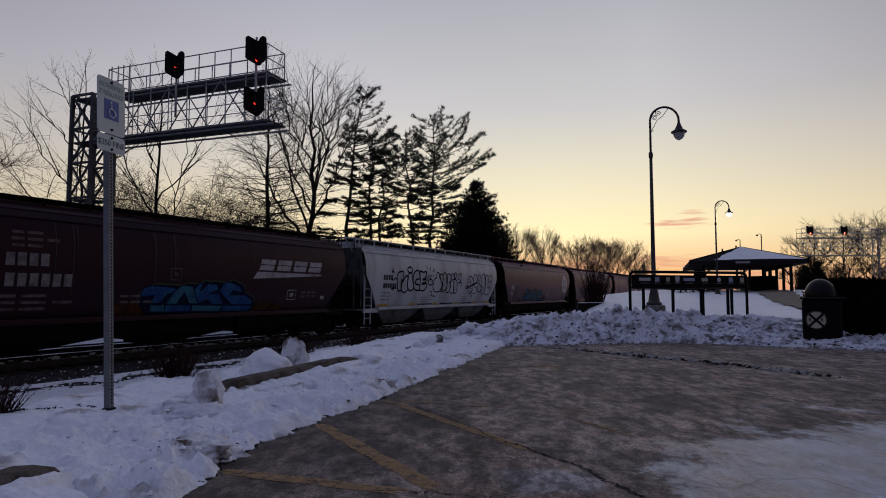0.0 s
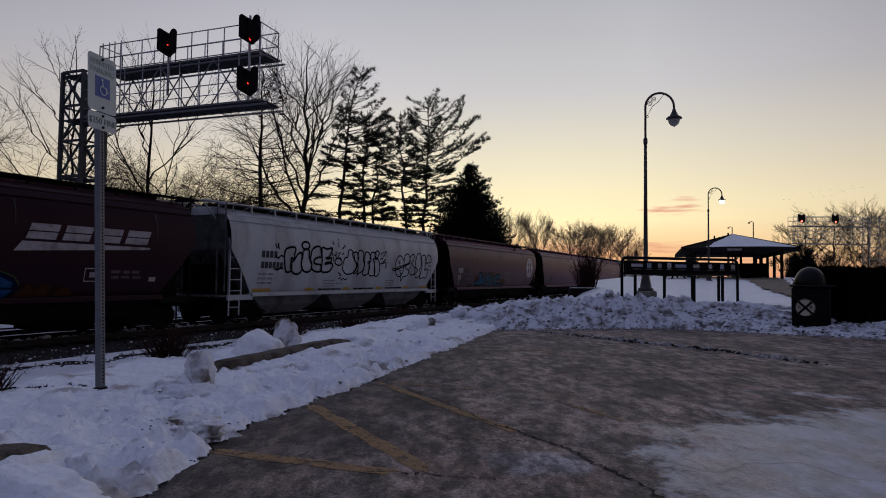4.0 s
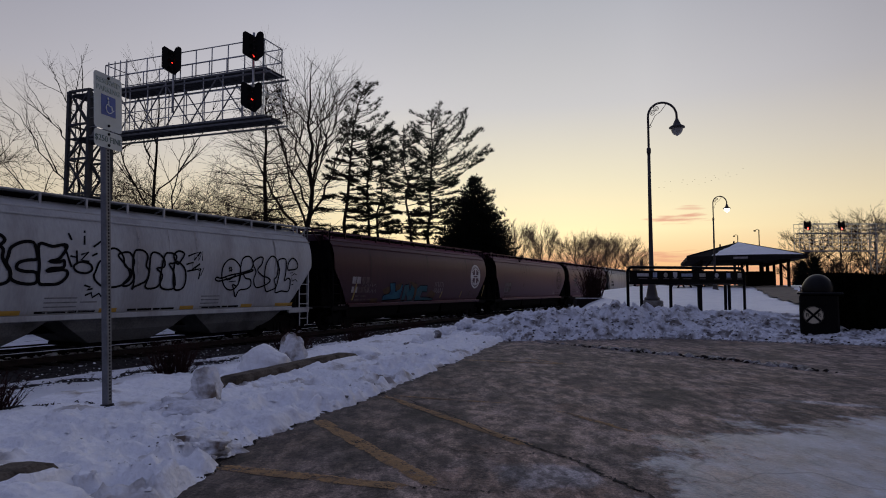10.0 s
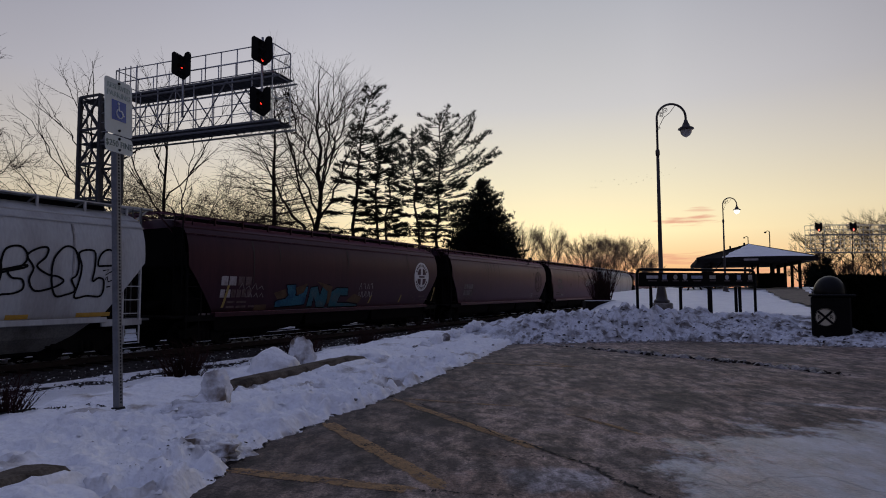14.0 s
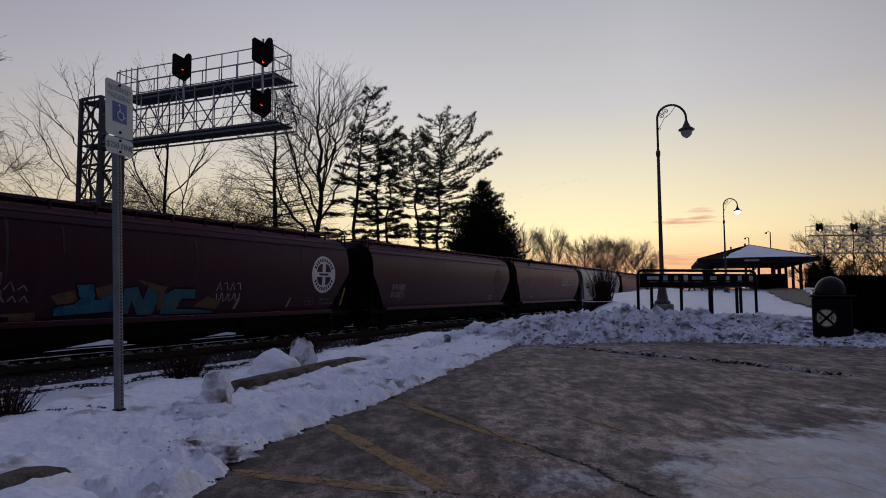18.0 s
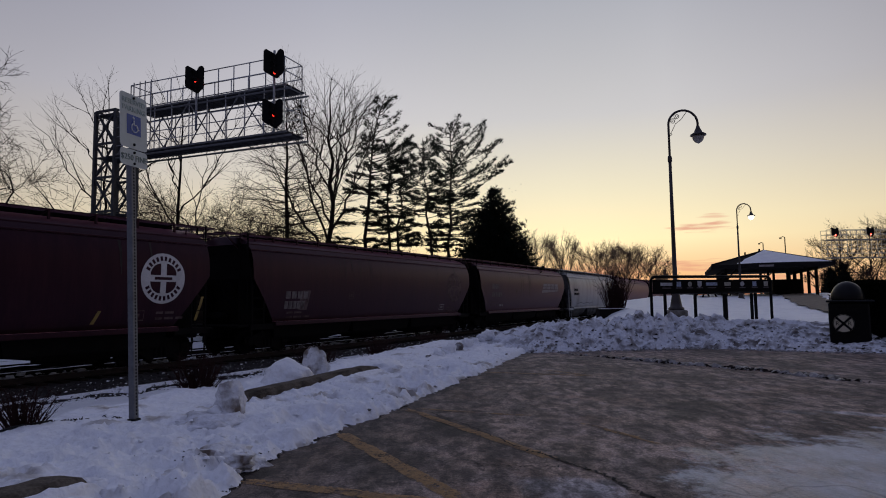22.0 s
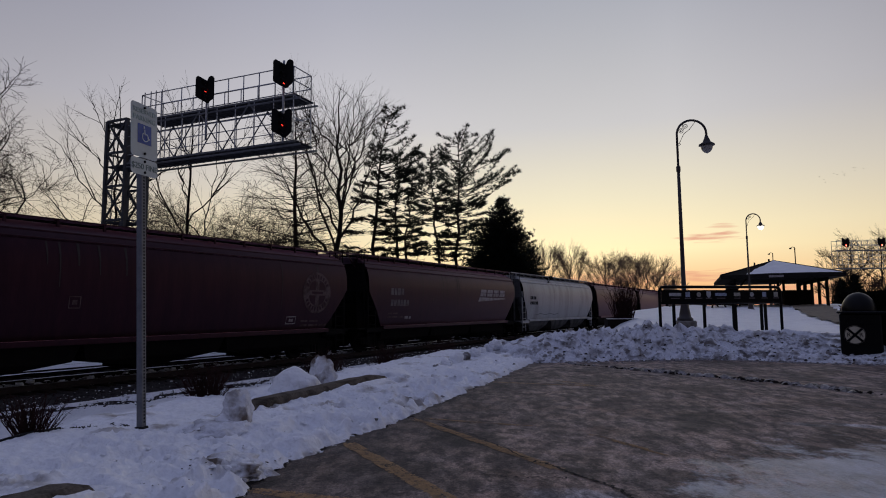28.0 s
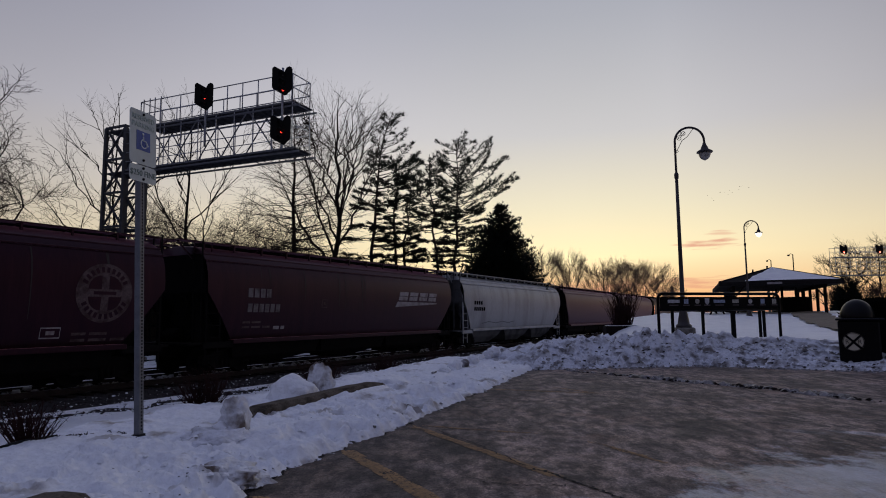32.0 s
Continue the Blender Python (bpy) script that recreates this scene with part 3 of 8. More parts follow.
def verge_place(y, v):
    """Snow strip beside the lot; v runs from 0 at the asphalt to 1 inland."""
    w = 2.7
    ragged = 0.04 * fbm(y * 1.3, 7.0) + 0.045 * fbm(y * 5.0, 2.0) + 0.035 * fbm(y * 13.0, 2.0)
    x = lot_edge(y) + 0.12 + ragged * (1 - v) - w * v
    lump = max(0.0, fbm(x * 1.6, y * 1.6, 1.0)) * 0.10 + fbm(x * 3.6, y * 3.6, 5.0) * 0.055 - (abs(fbm(x * 6.0, y * 6.0, 5.0)) * 0.08 - abs(fbm(x * 13, y * 13, 9.0)) * 0.05) * (0.40 + 0.60 * smooth(-0.15, 0.35, fbm(x * 0.9, y * 0.9, 21.0)))
    for fx, fy, fr, fd in PRINTS:
        if abs(y - fy) < 2.2 * fr and abs(x - fx) < 2.2 * fr:
            e = ((x - fx) ** 2 + (y - fy) ** 2) / fr ** 2
            lump += fd * (0.3 * math.exp(-((e - 1.6) ** 2) * 2.0) - math.exp(-e * e))
    ridge = 0.06 * math.exp(-((v - 0.16) / 0.14) ** 2) * (0.6 + 0.8 * fbm(y * 0.8, 11.0))
    near = smooth(0.0, 0.05, v)
    z = near * (0.05 + 0.065 * smooth(0.05, 0.45, v) + ridge * 0.8 + lump * (0.9 - 0.55 * v)) - 0.02 * (1 - near)
    z = z * (1 - smooth(0.85, 1.0, v)) + smooth(0.85, 1.0, v) * (ground_z(x, y) - 0.03)
    return (x, y, z)


snow_grid("snow_verge", M_SNOW_BANK, "trodden lumpy snow bank along the car park edge",
          [-4 + 0.3 * k for k in range(16)] + [0.8 + 0.027 * k for k in range(240)] + [7.3 + 0.06 * k for k in range(92)], [k / 105 for k in range(106)], verge_place)


def soil_edge():
    """A thin dark strip between the snow and the asphalt."""
    s = Shape()
    ys = [1.0 + 0.02 * k for k in range(555)]
    vs = []
    for y in ys:
        x = verge_place(y, 0.0)[0]
        w = -0.012 + 0.035 * fbm(y * 4.0, 1.0) + 0.030 * fbm(y * 17.0, 1.0)
        vs += [(x - 0.10, y, 0.006), (x - 0.03 + max(w, -0.03), y, 0.004)]
    s.add(vs, [(2 * k, 2 * k + 1, 2 * k + 3, 2 * k + 2) for k in range(len(ys) - 1)])
    solo("soil_edge", s, M_SOIL, "thin dark strip along the edge of the snow", "grit", kind="structure")


soil_edge()

PILE_X = [-6.3, -5.5, -4.75, -4.0, -3.1, -2.3, -1.6, -0.9, -0.4, 0.2, 0.8, 2.4, 9.0, 16.0]
PILE_H = [0.10, 0.26, 0.36, 0.42, 0.50, 0.50, 0.36, 0.27, 0.34, 0.24, 0.13, 0.11, 0.16, 0.2]


def pile_place(x, v):
    """Ploughed heap along the far edge of the lot."""
    y0 = far_edge_y(x) + 0.10 * fbm(x * 1.8, 3.0) + 0.04 * fbm(x * 7.0, 4.0)
    y = y0 + 3.2 * v
    h = float(np.interp(x, PILE_X, PILE_H))
    form = smooth(0.0, 0.42, v) * (1 - 0.9 * smooth(0.48, 1.0, v))
    rough = (0.34 * fbm(x * 2.1, y * 2.1, 2.0) + 0.28 * fbm(x * 5.2, y * 5.2, 6.0) + 0.15 * abs(fbm(x * 9.0, y * 9.0, 1.0)) + 0.10 * fbm(x * 21.0, y * 21.0, 1.0)) * h
    edge = smooth(0.0, 0.05, v)
    base = (ground_z(x, y) - 0.02) * smooth(0.4, 0.9, v)
    return (x, y, -0.02 + edge * 0.05 + base + form * h * 0.85 + rough * edge * (1 - smooth(0.8, 1.0, v)))


snow_grid("ploughed_snow", M_SNOW_DIRTY, "ploughed heap of dirty crusted snow", [-6.25 + 0.045 * k for k in range(292)] + [7 + 0.4 * k for k in range(20)],
          [k / 64 for k in range(65)], pile_place)


def boulder(r, seed, squash=(1, 1, 1), detail=2, rough=0.35):
    bm = bmesh.new()
    bmesh.ops.create_icosphere(bm, subdivisions=detail, radius=1.0)
    vs = []
    for v in bm.verts:
        d = 1 + rough * fbm(v.co.x * 1.3 + seed, v.co.y * 1.3, v.co.z * 1.3) + 0.3 * rough * fbm(v.co.x * 4 + seed, v.co.y * 4, v.co.z * 4)
        vs.append((v.co.x * d * r * squash[0], v.co.y * d * r * squash[1], v.co.z * d * r * squash[2]))
    fs = [tuple(v.index for v in f.verts) for f in bm.faces]
    bm.free()
    return Shape().add(vs, fs, True)


# ---- the railway ----
RAIL_Z = -0.85
TRACKS = {"railway_track": (-18.4, "near"), "far_track": (-22.7, "far")}


def rail_profile(s, x, y0, y1):
    prof = [(-0.07, -0.16), (0.07, -0.16), (0.07, -0.148), (0.012, -0.12), (0.012, -0.045), (0.036, -0.035), (0.036, -0.004), (0.03, 0), (-0.03, 0),
            (-0.036, -0.004), (-0.036, -0.035), (-0.012, -0.045), (-0.012, -0.12), (-0.07, -0.148)]
    s.prism([(x + a, b) for a, b in prof], y0, y1, "y")


def make_tracks():
    s = Shape()
    xs = [-27.2, -26.0, -25.0, -24.0, -22.7, -21.4, -20.55, -19.7, -18.4, -17.1, -16.2, -15.2, -14.2]
    hs = [-1.3, -1.22, -1.1, -1.06, -1.06, -1.06, -1.10, -1.06, -1.06, -1.06, -1.08, -1.2, -1.34]
    ys = [-60, -20] + [-6 + 0.4 * k for k in range(110)] + [40 + 3 * k for k in range(60)] + [260, 500, 900]
    vs = [(x, y, h + 0.03 * fbm(x * 3, y * 3)) for y in ys for x, h in zip(xs, hs)]
    n = len(xs)
    s.add(vs, [(j * n + i, j * n + i + 1, (j + 1) * n + i + 1, (j + 1) * n + i) for j in range(len(ys) - 1) for i in range(n - 1)], True)
    solo("ballast", s, M_BALLAST, "dark crushed-stone ballast bed", kind="structure")
    # loose stones on the shoulder nearest the lot, and snow lying between the rails
    st = Shape()
    rnd = random.Random(5)
    for k in range(2600):
        y = rnd.uniform(2, 40)
        x = rnd.triangular(-17.3, -14.0, -15.4)
        h = float(np.interp(x, xs, hs))
        r = rnd.uniform(0.025, 0.06)
        vs = [(x + r * rnd.uniform(-1, 1), y + r * rnd.uniform(-1, 1), h + 0.02 + r * rnd.uniform(-0.3, 1)) for _ in range(4)]
        st.add(vs, [(0, 1, 2), (0, 2, 3), (0, 3, 1), (1, 3, 2)])
    solo("ballast_stones", st, M_BALLAST, "loose grey ballast stones", "gravel", kind="stuff")
    for name, (x, which) in TRACKS.items():
        t = thing(name, pose(x, 0, RAIL_Z), "steel rails on dark sleepers with snow between", "railway track", kind="structure")
        for k in (-1, 1):
            r = Shape()
            rail_profile(r, 0.755 * k, -60, 420)
            part("rail", r, M_RAIL, t)
            h = Shape()
            h.box((0.755 * k - 0.028, -60, 0.001), (0.755 * k + 0.028, 420, 0.003))
            part("rail_head", h, M_RAILTOP, t, "polished rail top")
        sn = Shape()
        ysn = [-10 + 0.35 * k for k in range(260)]
        for lo, hi in ((-0.58, 0.58),) if which == "near" else ((-3.4, 0.98), (2.42, 2.84)):
            pts = []
            heap = 0.0 if which == "near" else 0.125 if hi < 1 else 0.05
            for y in ysn:
                wv = 0.08 * fbm(y * 1.1, lo * 3)
                for q, z in ((lo + wv, -0.19), (lo * 0.8 + hi * 0.2, -0.135), ((lo + hi) / 2, -0.12), (hi * 0.8 + lo * 0.2, -0.135), (hi + wv, -0.19)):
                    pts.append((q, y, z + heap + 0.02 * fbm(q * 3, y * 2)))
            sn.add(pts, [(j * 5 + i, j * 5 + i + 1, (j + 1) * 5 + i + 1, (j + 1) * 5 + i) for j in range(len(ysn) - 1) for i in range(4)], True)
        part("snow_between_rails", sn, M_SNOW_THIN if which == "near" else M_SNOW, t, "thin snow between the rails")
        tie = Shape().box((-1.3, -0.115, -0.30), (1.3, 0.115, -0.155), bev=0.012).mesh("sleeper", M_TIE)
        for k in range(110):
            part("sleeper", tie, M_TIE, t, m=pose(random.uniform(-0.03, 0.03), 4 + 0.55 * k, 0, 0, 0, random.uniform(-1, 1)))
    # strip of crusted snow outside the near rail
    s2 = Shape()
    ysn = [-6 + 0.3 * k for k in range(300)]
    pts = []
    for y in ysn:
        c = -15.25 + 0.10 * fbm(y * 0.7, 2.0)
        wdt = max(0.02, 0.10 + 0.4 * fbm(y * 0.9, 5.0))
        for q, z in ((-wdt, -1.21), (-wdt * 0.5, -1.13), (0, -1.12), (wdt * 0.5, -1.15), (wdt, -1.25)):
            pts.append((c + q, y, z + 0.015 * fbm(q * 9, y * 3)))
    s2.add(pts, [(j * 5 + i, j * 5 + i + 1, (j + 1) * 5 + i + 1, (j + 1) * 5 + i) for j in range(len(ysn) - 1) for i in range(4)], True)
    solo("trackside_snow", s2, M_SNOW_THIN, "broken strip of crusted snow beside the rail", "snow")


make_tracks()

# ---- the goods train ----
CAR_X = -18.4
# the bulge of the cars' sides: height, distance from the middle
SIDE_Z = [1.12, 1.3, 1.5, 1.9, 2.4, 3.0, 3.4, 3.7, 3.9, 4.02]
SIDE_X = [1.41, 1.47, 1.52, 1.595, 1.655, 1.675, 1.64, 1.55, 1.44, 1.34]


def side_x(z):
    return float(np.interp(z, SIDE_Z, SIDE_X))


M_SKIRT = mat("dark_grey_bay", (0.13, 0.13, 0.128), 0.8, var=0.35, scale=1.2, grain=20, bump=0.1, second=(0.07, 0.068, 0.066), spec=0.1)
# shade on the light cars' ends is put into this darker grey
M_END_GREY = mat("shaded_grey_end", (0.10, 0.10, 0.10), 0.8, var=0.4, scale=1.5, grain=20, bump=0.1, second=(0.035, 0.034, 0.034), spec=0.1)


def wheelset_mesh():
    s = Shape()
    for k in (-1, 1):
        m = pose(0.755 * k, 0, 0)
        s.lathe([(0.10, -0.09), (0.40, -0.07), (0.40, -0.035), (0.455, -0.06), (0.485, -0.06 if k < 0 else -0.06), (0.46, 0.0), (0.455, 0.06), (0.38, 0.06), (0.36, 0.02), (0.14, 0.03), (0.10, 0.10)],
                18, m @ (pose(0, 0, 0) if k > 0 else pose(0, 0, 0, 0, 0, 180)), "x")
    s.lathe([(0.075, -1.05), (0.085, -0.9), (0.085, 0.9), (0.075, 1.05)], 10, None, "x")
    # raised marks on the wheel faces let the rolling be seen
    for k in (-1, 1):
        s.box((k * 0.80 - 0.02, -0.05, 0.18), (k * 0.80 + 0.02, 0.05, 0.30))
    return s.mesh("wheelset", M_CAR_DARK)


WHEELS = wheelset_mesh()


def side_frame_mesh():
    s = Shape()
    for k in (-1, 1):
        x0, x1 = (0.92, 1.06) if k > 0 else (-1.06, -0.92)
        s.prism([(-1.15, 0.38), (-1.15, 0.62), (-0.75, 0.66), (-0.35, 0.80), (0.35, 0.80), (0.75, 0.66), (1.15, 0.62), (1.15, 0.38), (0.7, 0.36), (0.45, 0.20), (-0.45, 0.20), (-0.7, 0.36)], x0, x1, "x")
        for y in (-0.88, 0.88):
            s.box((x0 - 0.02, y - 0.16, 0.32), (x1 + 0.04, y + 0.16, 0.60), bev=0.03)
        for y in (-0.18, 0, 0.18):
            s.lathe([(0.07, 0.24), (0.07, 0.52)], 8, pose((x0 + x1) / 2 + 0.05 * k, y, 0))
    s.box((-1.0, -0.22, 0.42), (1.0, 0.22, 0.74), bev=0.05)
    return s.mesh("side_frame", M_CAR_DARK)


FRAMES = side_frame_mesh()
ROLLING = []


def ladder(s, a, b, side, rungs):
    """Two stiles from a to b (points), apart along side, with rungs."""
    a, b, side = Vector(a), Vector(b), Vector(side)
    s.bar(a, b, 0.045, 0.03, up=(1, 0, 0))
    s.bar(a + side, b + side, 0.045, 0.03, up=(1, 0, 0))
    for k in range(rungs):
        p = a + (b - a) * ((k + 0.5) / rungs)
        s.bar(p, p + side, 0.028, up=(1, 0, 0))


def hopper_car(center, half, paint, label, style, wheels_roll=True):
    car = thing("hopper_car", pose(CAR_X, center, RAIL_Z), label, "railway hopper car", "goods train")
    H, top, sill, knee = half, 4.02, 1.12, 2.75
    # body: bulging sides with cut-away lower corners
    s = Shape()

    def reach(z):
        return H - 1.25 * (1 - min(max((z - sill) / (knee - sill), 0), 1))
    for k in (-1, 1):
        rows = []
        for z in sorted(set(SIDE_Z + [knee])):
            rows.append([(k * side_x(z), reach(z) * c, z) for c in np.linspace(-1, 1, 13)])
        n = 13
        vs = [p for r in rows for p in r]
        s.add(vs, [(j * n + i, j * n + i + 1, (j + 1) * n + i + 1, (j + 1) * n + i) for j in range(len(rows) - 1) for i in range(n - 1)], True)
    s.add([(-1.41, -H + 1.3, sill), (1.41, -H + 1.3, sill), (1.41, H - 1.3, sill), (-1.41, H - 1.3, sill)], [(0, 1, 2, 3)])
    body = part("body", s, paint, car)
    # end sheets set back, sloping in to the bays
    # their darker colour carries the shade between the cars
    for e in (-1, 1):
        s = Shape()
        q = [(1.33, e * (H - 0.02), top), (1.58, e * (H - 0.02), knee), (1.40, e * (H - 1.3), sill), (-1.40, e * (H - 1.3), sill), (-1.58, e * (H - 0.02), knee), (-1.33, e * (H - 0.02), top)]
        s.add(q, [(0, 1, 4, 5), (1, 2, 3, 4)])
        part("end_sheet", s, M_END_GREY if style["light"] else M_CAR_DARK, car, "sloping end sheet with its shade put into the dark colour")
    # ribs of the side seam and sill channel
    s = Shape()
    for k in (-1, 1):
        s.box((min(k * 1.36, k * 1.65), -H + 1.15, sill - 0.10), (max(k * 1.36, k * 1.65), H - 1.15, sill + 0.05), bev=0.015)
    part("side_sill", s, paint, car)
    s = Shape()
    for k in (-1, 1):
        s.box((k * 1.50 - 0.045, -H - 0.02, top - 0.24), (k * 1.50 + 0.045, H + 0.02, top - 0.19), bev=0.01)
        s.box((k * 1.33 - 0.04, -H - 0.03, top - 0.03), (k * 1.33 + 0.04, H + 0.03, top + 0.02), bev=0.01)
    part("top_chord", s, paint, car)
    # roof
    s = Shape()
    arc = [(x * q, top + z) for q in (-1, 1) for x, z in (((1.34, 0.0), (1.22, 0.085), (1.10, 0.15), (0.96, 0.21), (0.7, 0.29), (0.02, 0.33))[::-q])]
    n = len(arc)
    ends = [(-H, 0.0), (-H + 0.12, 1.0), (H - 0.12, 1.0), (H, 0.0)]
    vs = []
    for y, full in ends:
        for x, z in arc:
            vs.append((x * (0.97 + 0.03 * full), y, z - 0.10 * (z - top) * (1 - full)))
    s.add(vs, [(j * n + i, j * n + i + 1, (j + 1) * n + i + 1, (j + 1) * n + i) for j in range(3) for i in range(n - 1)] + [tuple(range(n)), tuple(range(4 * n - 1, 3 * n - 1, -1))], True)
    part("roof", s, paint, car)
    # loading hatches along the crown
    pitch = (2 * H - 1.2) / 7
    lid = style["board"] + 0.045
    hatch = Shape().box((-0.60, -pitch * 0.49, top + 0.28), (0.60, pitch * 0.49, top + lid), bev=0.04).mesh("hatch", M_CAR_DARK)
    for k in range(7):
        part("hatch", hatch, M_CAR_DARK, car, m=pose(0, (k - 3) * pitch, 0))
    # running boards on posts, joined by crosswalks that reach out over the couplers
    rb = top + style["board"]
    walkway = M_CAR_DARK if paint is M_CAR_BROWN else paint
    for k in (-1, 1):
        s = Shape()
        s.box((k * 0.86 - 0.20, -H - 0.70, rb - 0.02), (k * 0.86 + 0.20, H + 0.70, rb + 0.02))
        y = -H + 0.3
        while y < H:
            s.bar((k * 1.04, y, top + 0.15), (k * 1.04, y, rb), 0.06)
            s.bar((k * 1.04, y, rb - 0.01), (k * 0.6, y, top + 0.31), 0.035)
            y += 1.32
        part("running_board", s, walkway, car)
    for e in (-1, 1):
        s = Shape().box((-0.66, e * (H + 0.52) - 0.18, rb - 0.02), (0.66, e * (H + 0.52) + 0.18, rb + 0.02))
        for k in (-1, 1):
            s.bar((k * 0.86, e * (H + 0.62), rb - 0.02), (k * 0.86, e * (H - 0.01), top - 0.15), 0.05)
        part("crosswalk", s, walkway, car)
        for k in (-1, 1):
            s = Shape()
            s.tube([(k * 1.15, e * (H - 0.55), top + 0.10), (k * 1.15, e * (H - 0.55), top + 0.42), (k * 1.15, e * (H + 0.16), top + 0.38), (k * 1.15, e * (H + 0.16), top + 0.02)], 0.022, 6)
            part("grab_iron", s, walkway, car)
    # hopper bays
    bays = style["bays"]
    w = (2 * H - 2.6) / bays
    for b in range(bays):
        c = -H + 1.3 + w * (b + 0.5)
        s = Shape()
        vs = []
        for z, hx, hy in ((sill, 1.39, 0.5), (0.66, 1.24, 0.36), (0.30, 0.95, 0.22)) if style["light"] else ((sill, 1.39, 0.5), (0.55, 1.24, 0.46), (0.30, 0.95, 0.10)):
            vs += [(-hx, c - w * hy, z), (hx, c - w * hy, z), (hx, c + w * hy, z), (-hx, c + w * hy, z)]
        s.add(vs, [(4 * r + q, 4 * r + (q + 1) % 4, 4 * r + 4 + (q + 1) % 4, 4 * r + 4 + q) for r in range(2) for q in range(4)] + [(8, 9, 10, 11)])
        bay = part("hopper_bay", s, M_SKIRT if style["light"] else M_CAR_DARK, car, "dark grey discharge bay" if style["light"] else "")
        bw = w * (0.22 if style["light"] else 0.08)
        g = Shape().box((-0.8, c - bw - 0.12, 0.20), (0.8, c + bw + 0.12, 0.31), bev=0.02)
        g.lathe([(0.05, -0.95), (0.05, 0.95)], 8, pose(0, c, 0.24), "x")
        part("outlet_gate", g, M_CAR_DARK, bay)
    # centre sill, end platforms, ladders, trucks
    trim = paint if style["light"] else M_CAR_DARK
    s = Shape().box((-0.26, -H - 0.25, 0.60), (0.26, H + 0.25, 1.08), bev=0.02)
    part("centre_sill", s, M_CAR_DARK, car)
    for e in (-1, 1):
        s = Shape().box((-1.5, e * (H - 0.05) - 0.6, 1.02), (1.5, e * (H - 0.05) + 0.38, 1.09), bev=0.01)
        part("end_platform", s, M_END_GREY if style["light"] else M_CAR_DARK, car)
        for k in (-1, 1):
            y0, y1 = sorted((e * (H - 1.25), e * (H + 0.02)))
            s = Shape().box((k * 1.52 - 0.05, y0, 0.90), (k * 1.52 + 0.05, y1, 1.10), bev=0.015)
            part("corner_beam", s, trim, car)
        for k in (-1, 1):
            s = Shape()
            s.bar((k * 1.53, e * (H - 0.06), 0.95), (k * 1.53, e * (H - 0.06), knee + 0.4), 0.07, 0.06)
            part("corner_post", s, trim, car)
            s = Shape()
            s.bar((k * 0.9, e * (H - 0.10), 1.05), (k * 0.9, e * (H - 0.06), knee + 0.1), 0.06)
            part("end_post", s, M_END_GREY if style["light"] else M_CAR_DARK, car)
        # bulkhead added to block the bright view between the cars
        s = Shape()
        s.prism([(e * (H - 0.10), 1.05), (e * (H - 0.10), knee + 0.05), (e * (H - 1.35), 1.05)], -0.95, -0.93, "x")
        s.prism([(e * (H - 0.10), 1.05), (e * (H - 0.10), knee + 0.05), (e * (H - 1.35), 1.05)], 0.93, 0.95, "x")
        s.box((-0.95, e * (H - 0.45) - 0.02, 1.08), (0.95, e * (H - 0.45) + 0.02, knee), bev=0.01)
        part("shear_plate", s, M_CAR_DARK, car)
        for k in (-1, 1):
            s = Shape()
            ladder(s, (k * 1.56, e * (H - 0.06), 1.05), (k * 1.56, e * (H - 0.06), knee - 0.1), (0, -e * 0.56, 0), 4)
            part("side_ladder", s, trim, car)
            s = Shape()
            ladder(s, (k * 1.54, e * (H - 0.06), 0.36), (k * 1.54, e * (H - 0.06), 0.95), (0, -e * 0.50, 0), 1)
            part("stirrup_step", s, trim, car)
        s = Shape()
        ladder(s, (1.0, e * (H + 0.03), 1.2), (1.0, e * (H + 0.03), top + 0.45), (0.4, 0, 0), 8)
        part("end_ladder", s, M_END_GREY if style["light"] else M_CAR_DARK, car)
        s = Shape()
        s.box((-0.14, e * (H + 0.2) - 0.35, 0.76), (0.14, e * (H + 0.2) + 0.35, 1.0), bev=0.03)
        s.box((-0.19, e * (H + 0.62) - 0.2, 0.70), (0.19, e * (H + 0.62) + 0.2, 1.02), bev=0.06)
        part("coupler", s, M_CAR_DARK, car)
        if e < 0:
            s = Shape()
            s.tube([(0.6 + 0.27 * math.cos(a), -H - 0.16, 2.35 + 0.27 * math.sin(a)) for a in np.linspace(0, 2 * math.pi, 17)], 0.018, 6)
            for a in (0.3, 2.4, 4.5):
                s.bar((0.6, -H - 0.14, 2.35), (0.6 + 0.27 * math.cos(a), -H - 0.16, 2.35 + 0.27 * math.sin(a)), 0.02)
            part("brake_wheel", s, M_CAR_DARK, car)
            s = Shape().lathe([(0.17, -0.5), (0.2, -0.42), (0.2, 0.42), (0.17, 0.5)], 14, pose(-0.5, -H + 0.35, 1.36), "x")
            part("air_tank", s, M_CAR_DARK, car)
        tr = part("truck", FRAMES, M_CAR_DARK, car, m=pose(0, e * (H - 1.35), 0))
        for a in (-0.88, 0.88):
            ws = part("wheelset", WHEELS, M_CAR_DARK, tr, m=pose(0, a, 0.455))
            if wheels_roll:
                ROLLING.append((ws, a))
    return car


BROWN = {"light": False, "bays": 3, "board": 0.38}
FADED = {"light": False, "bays": 3, "board": 0.44}
GREY = {"light": True, "bays": 3, "board": 0.46}
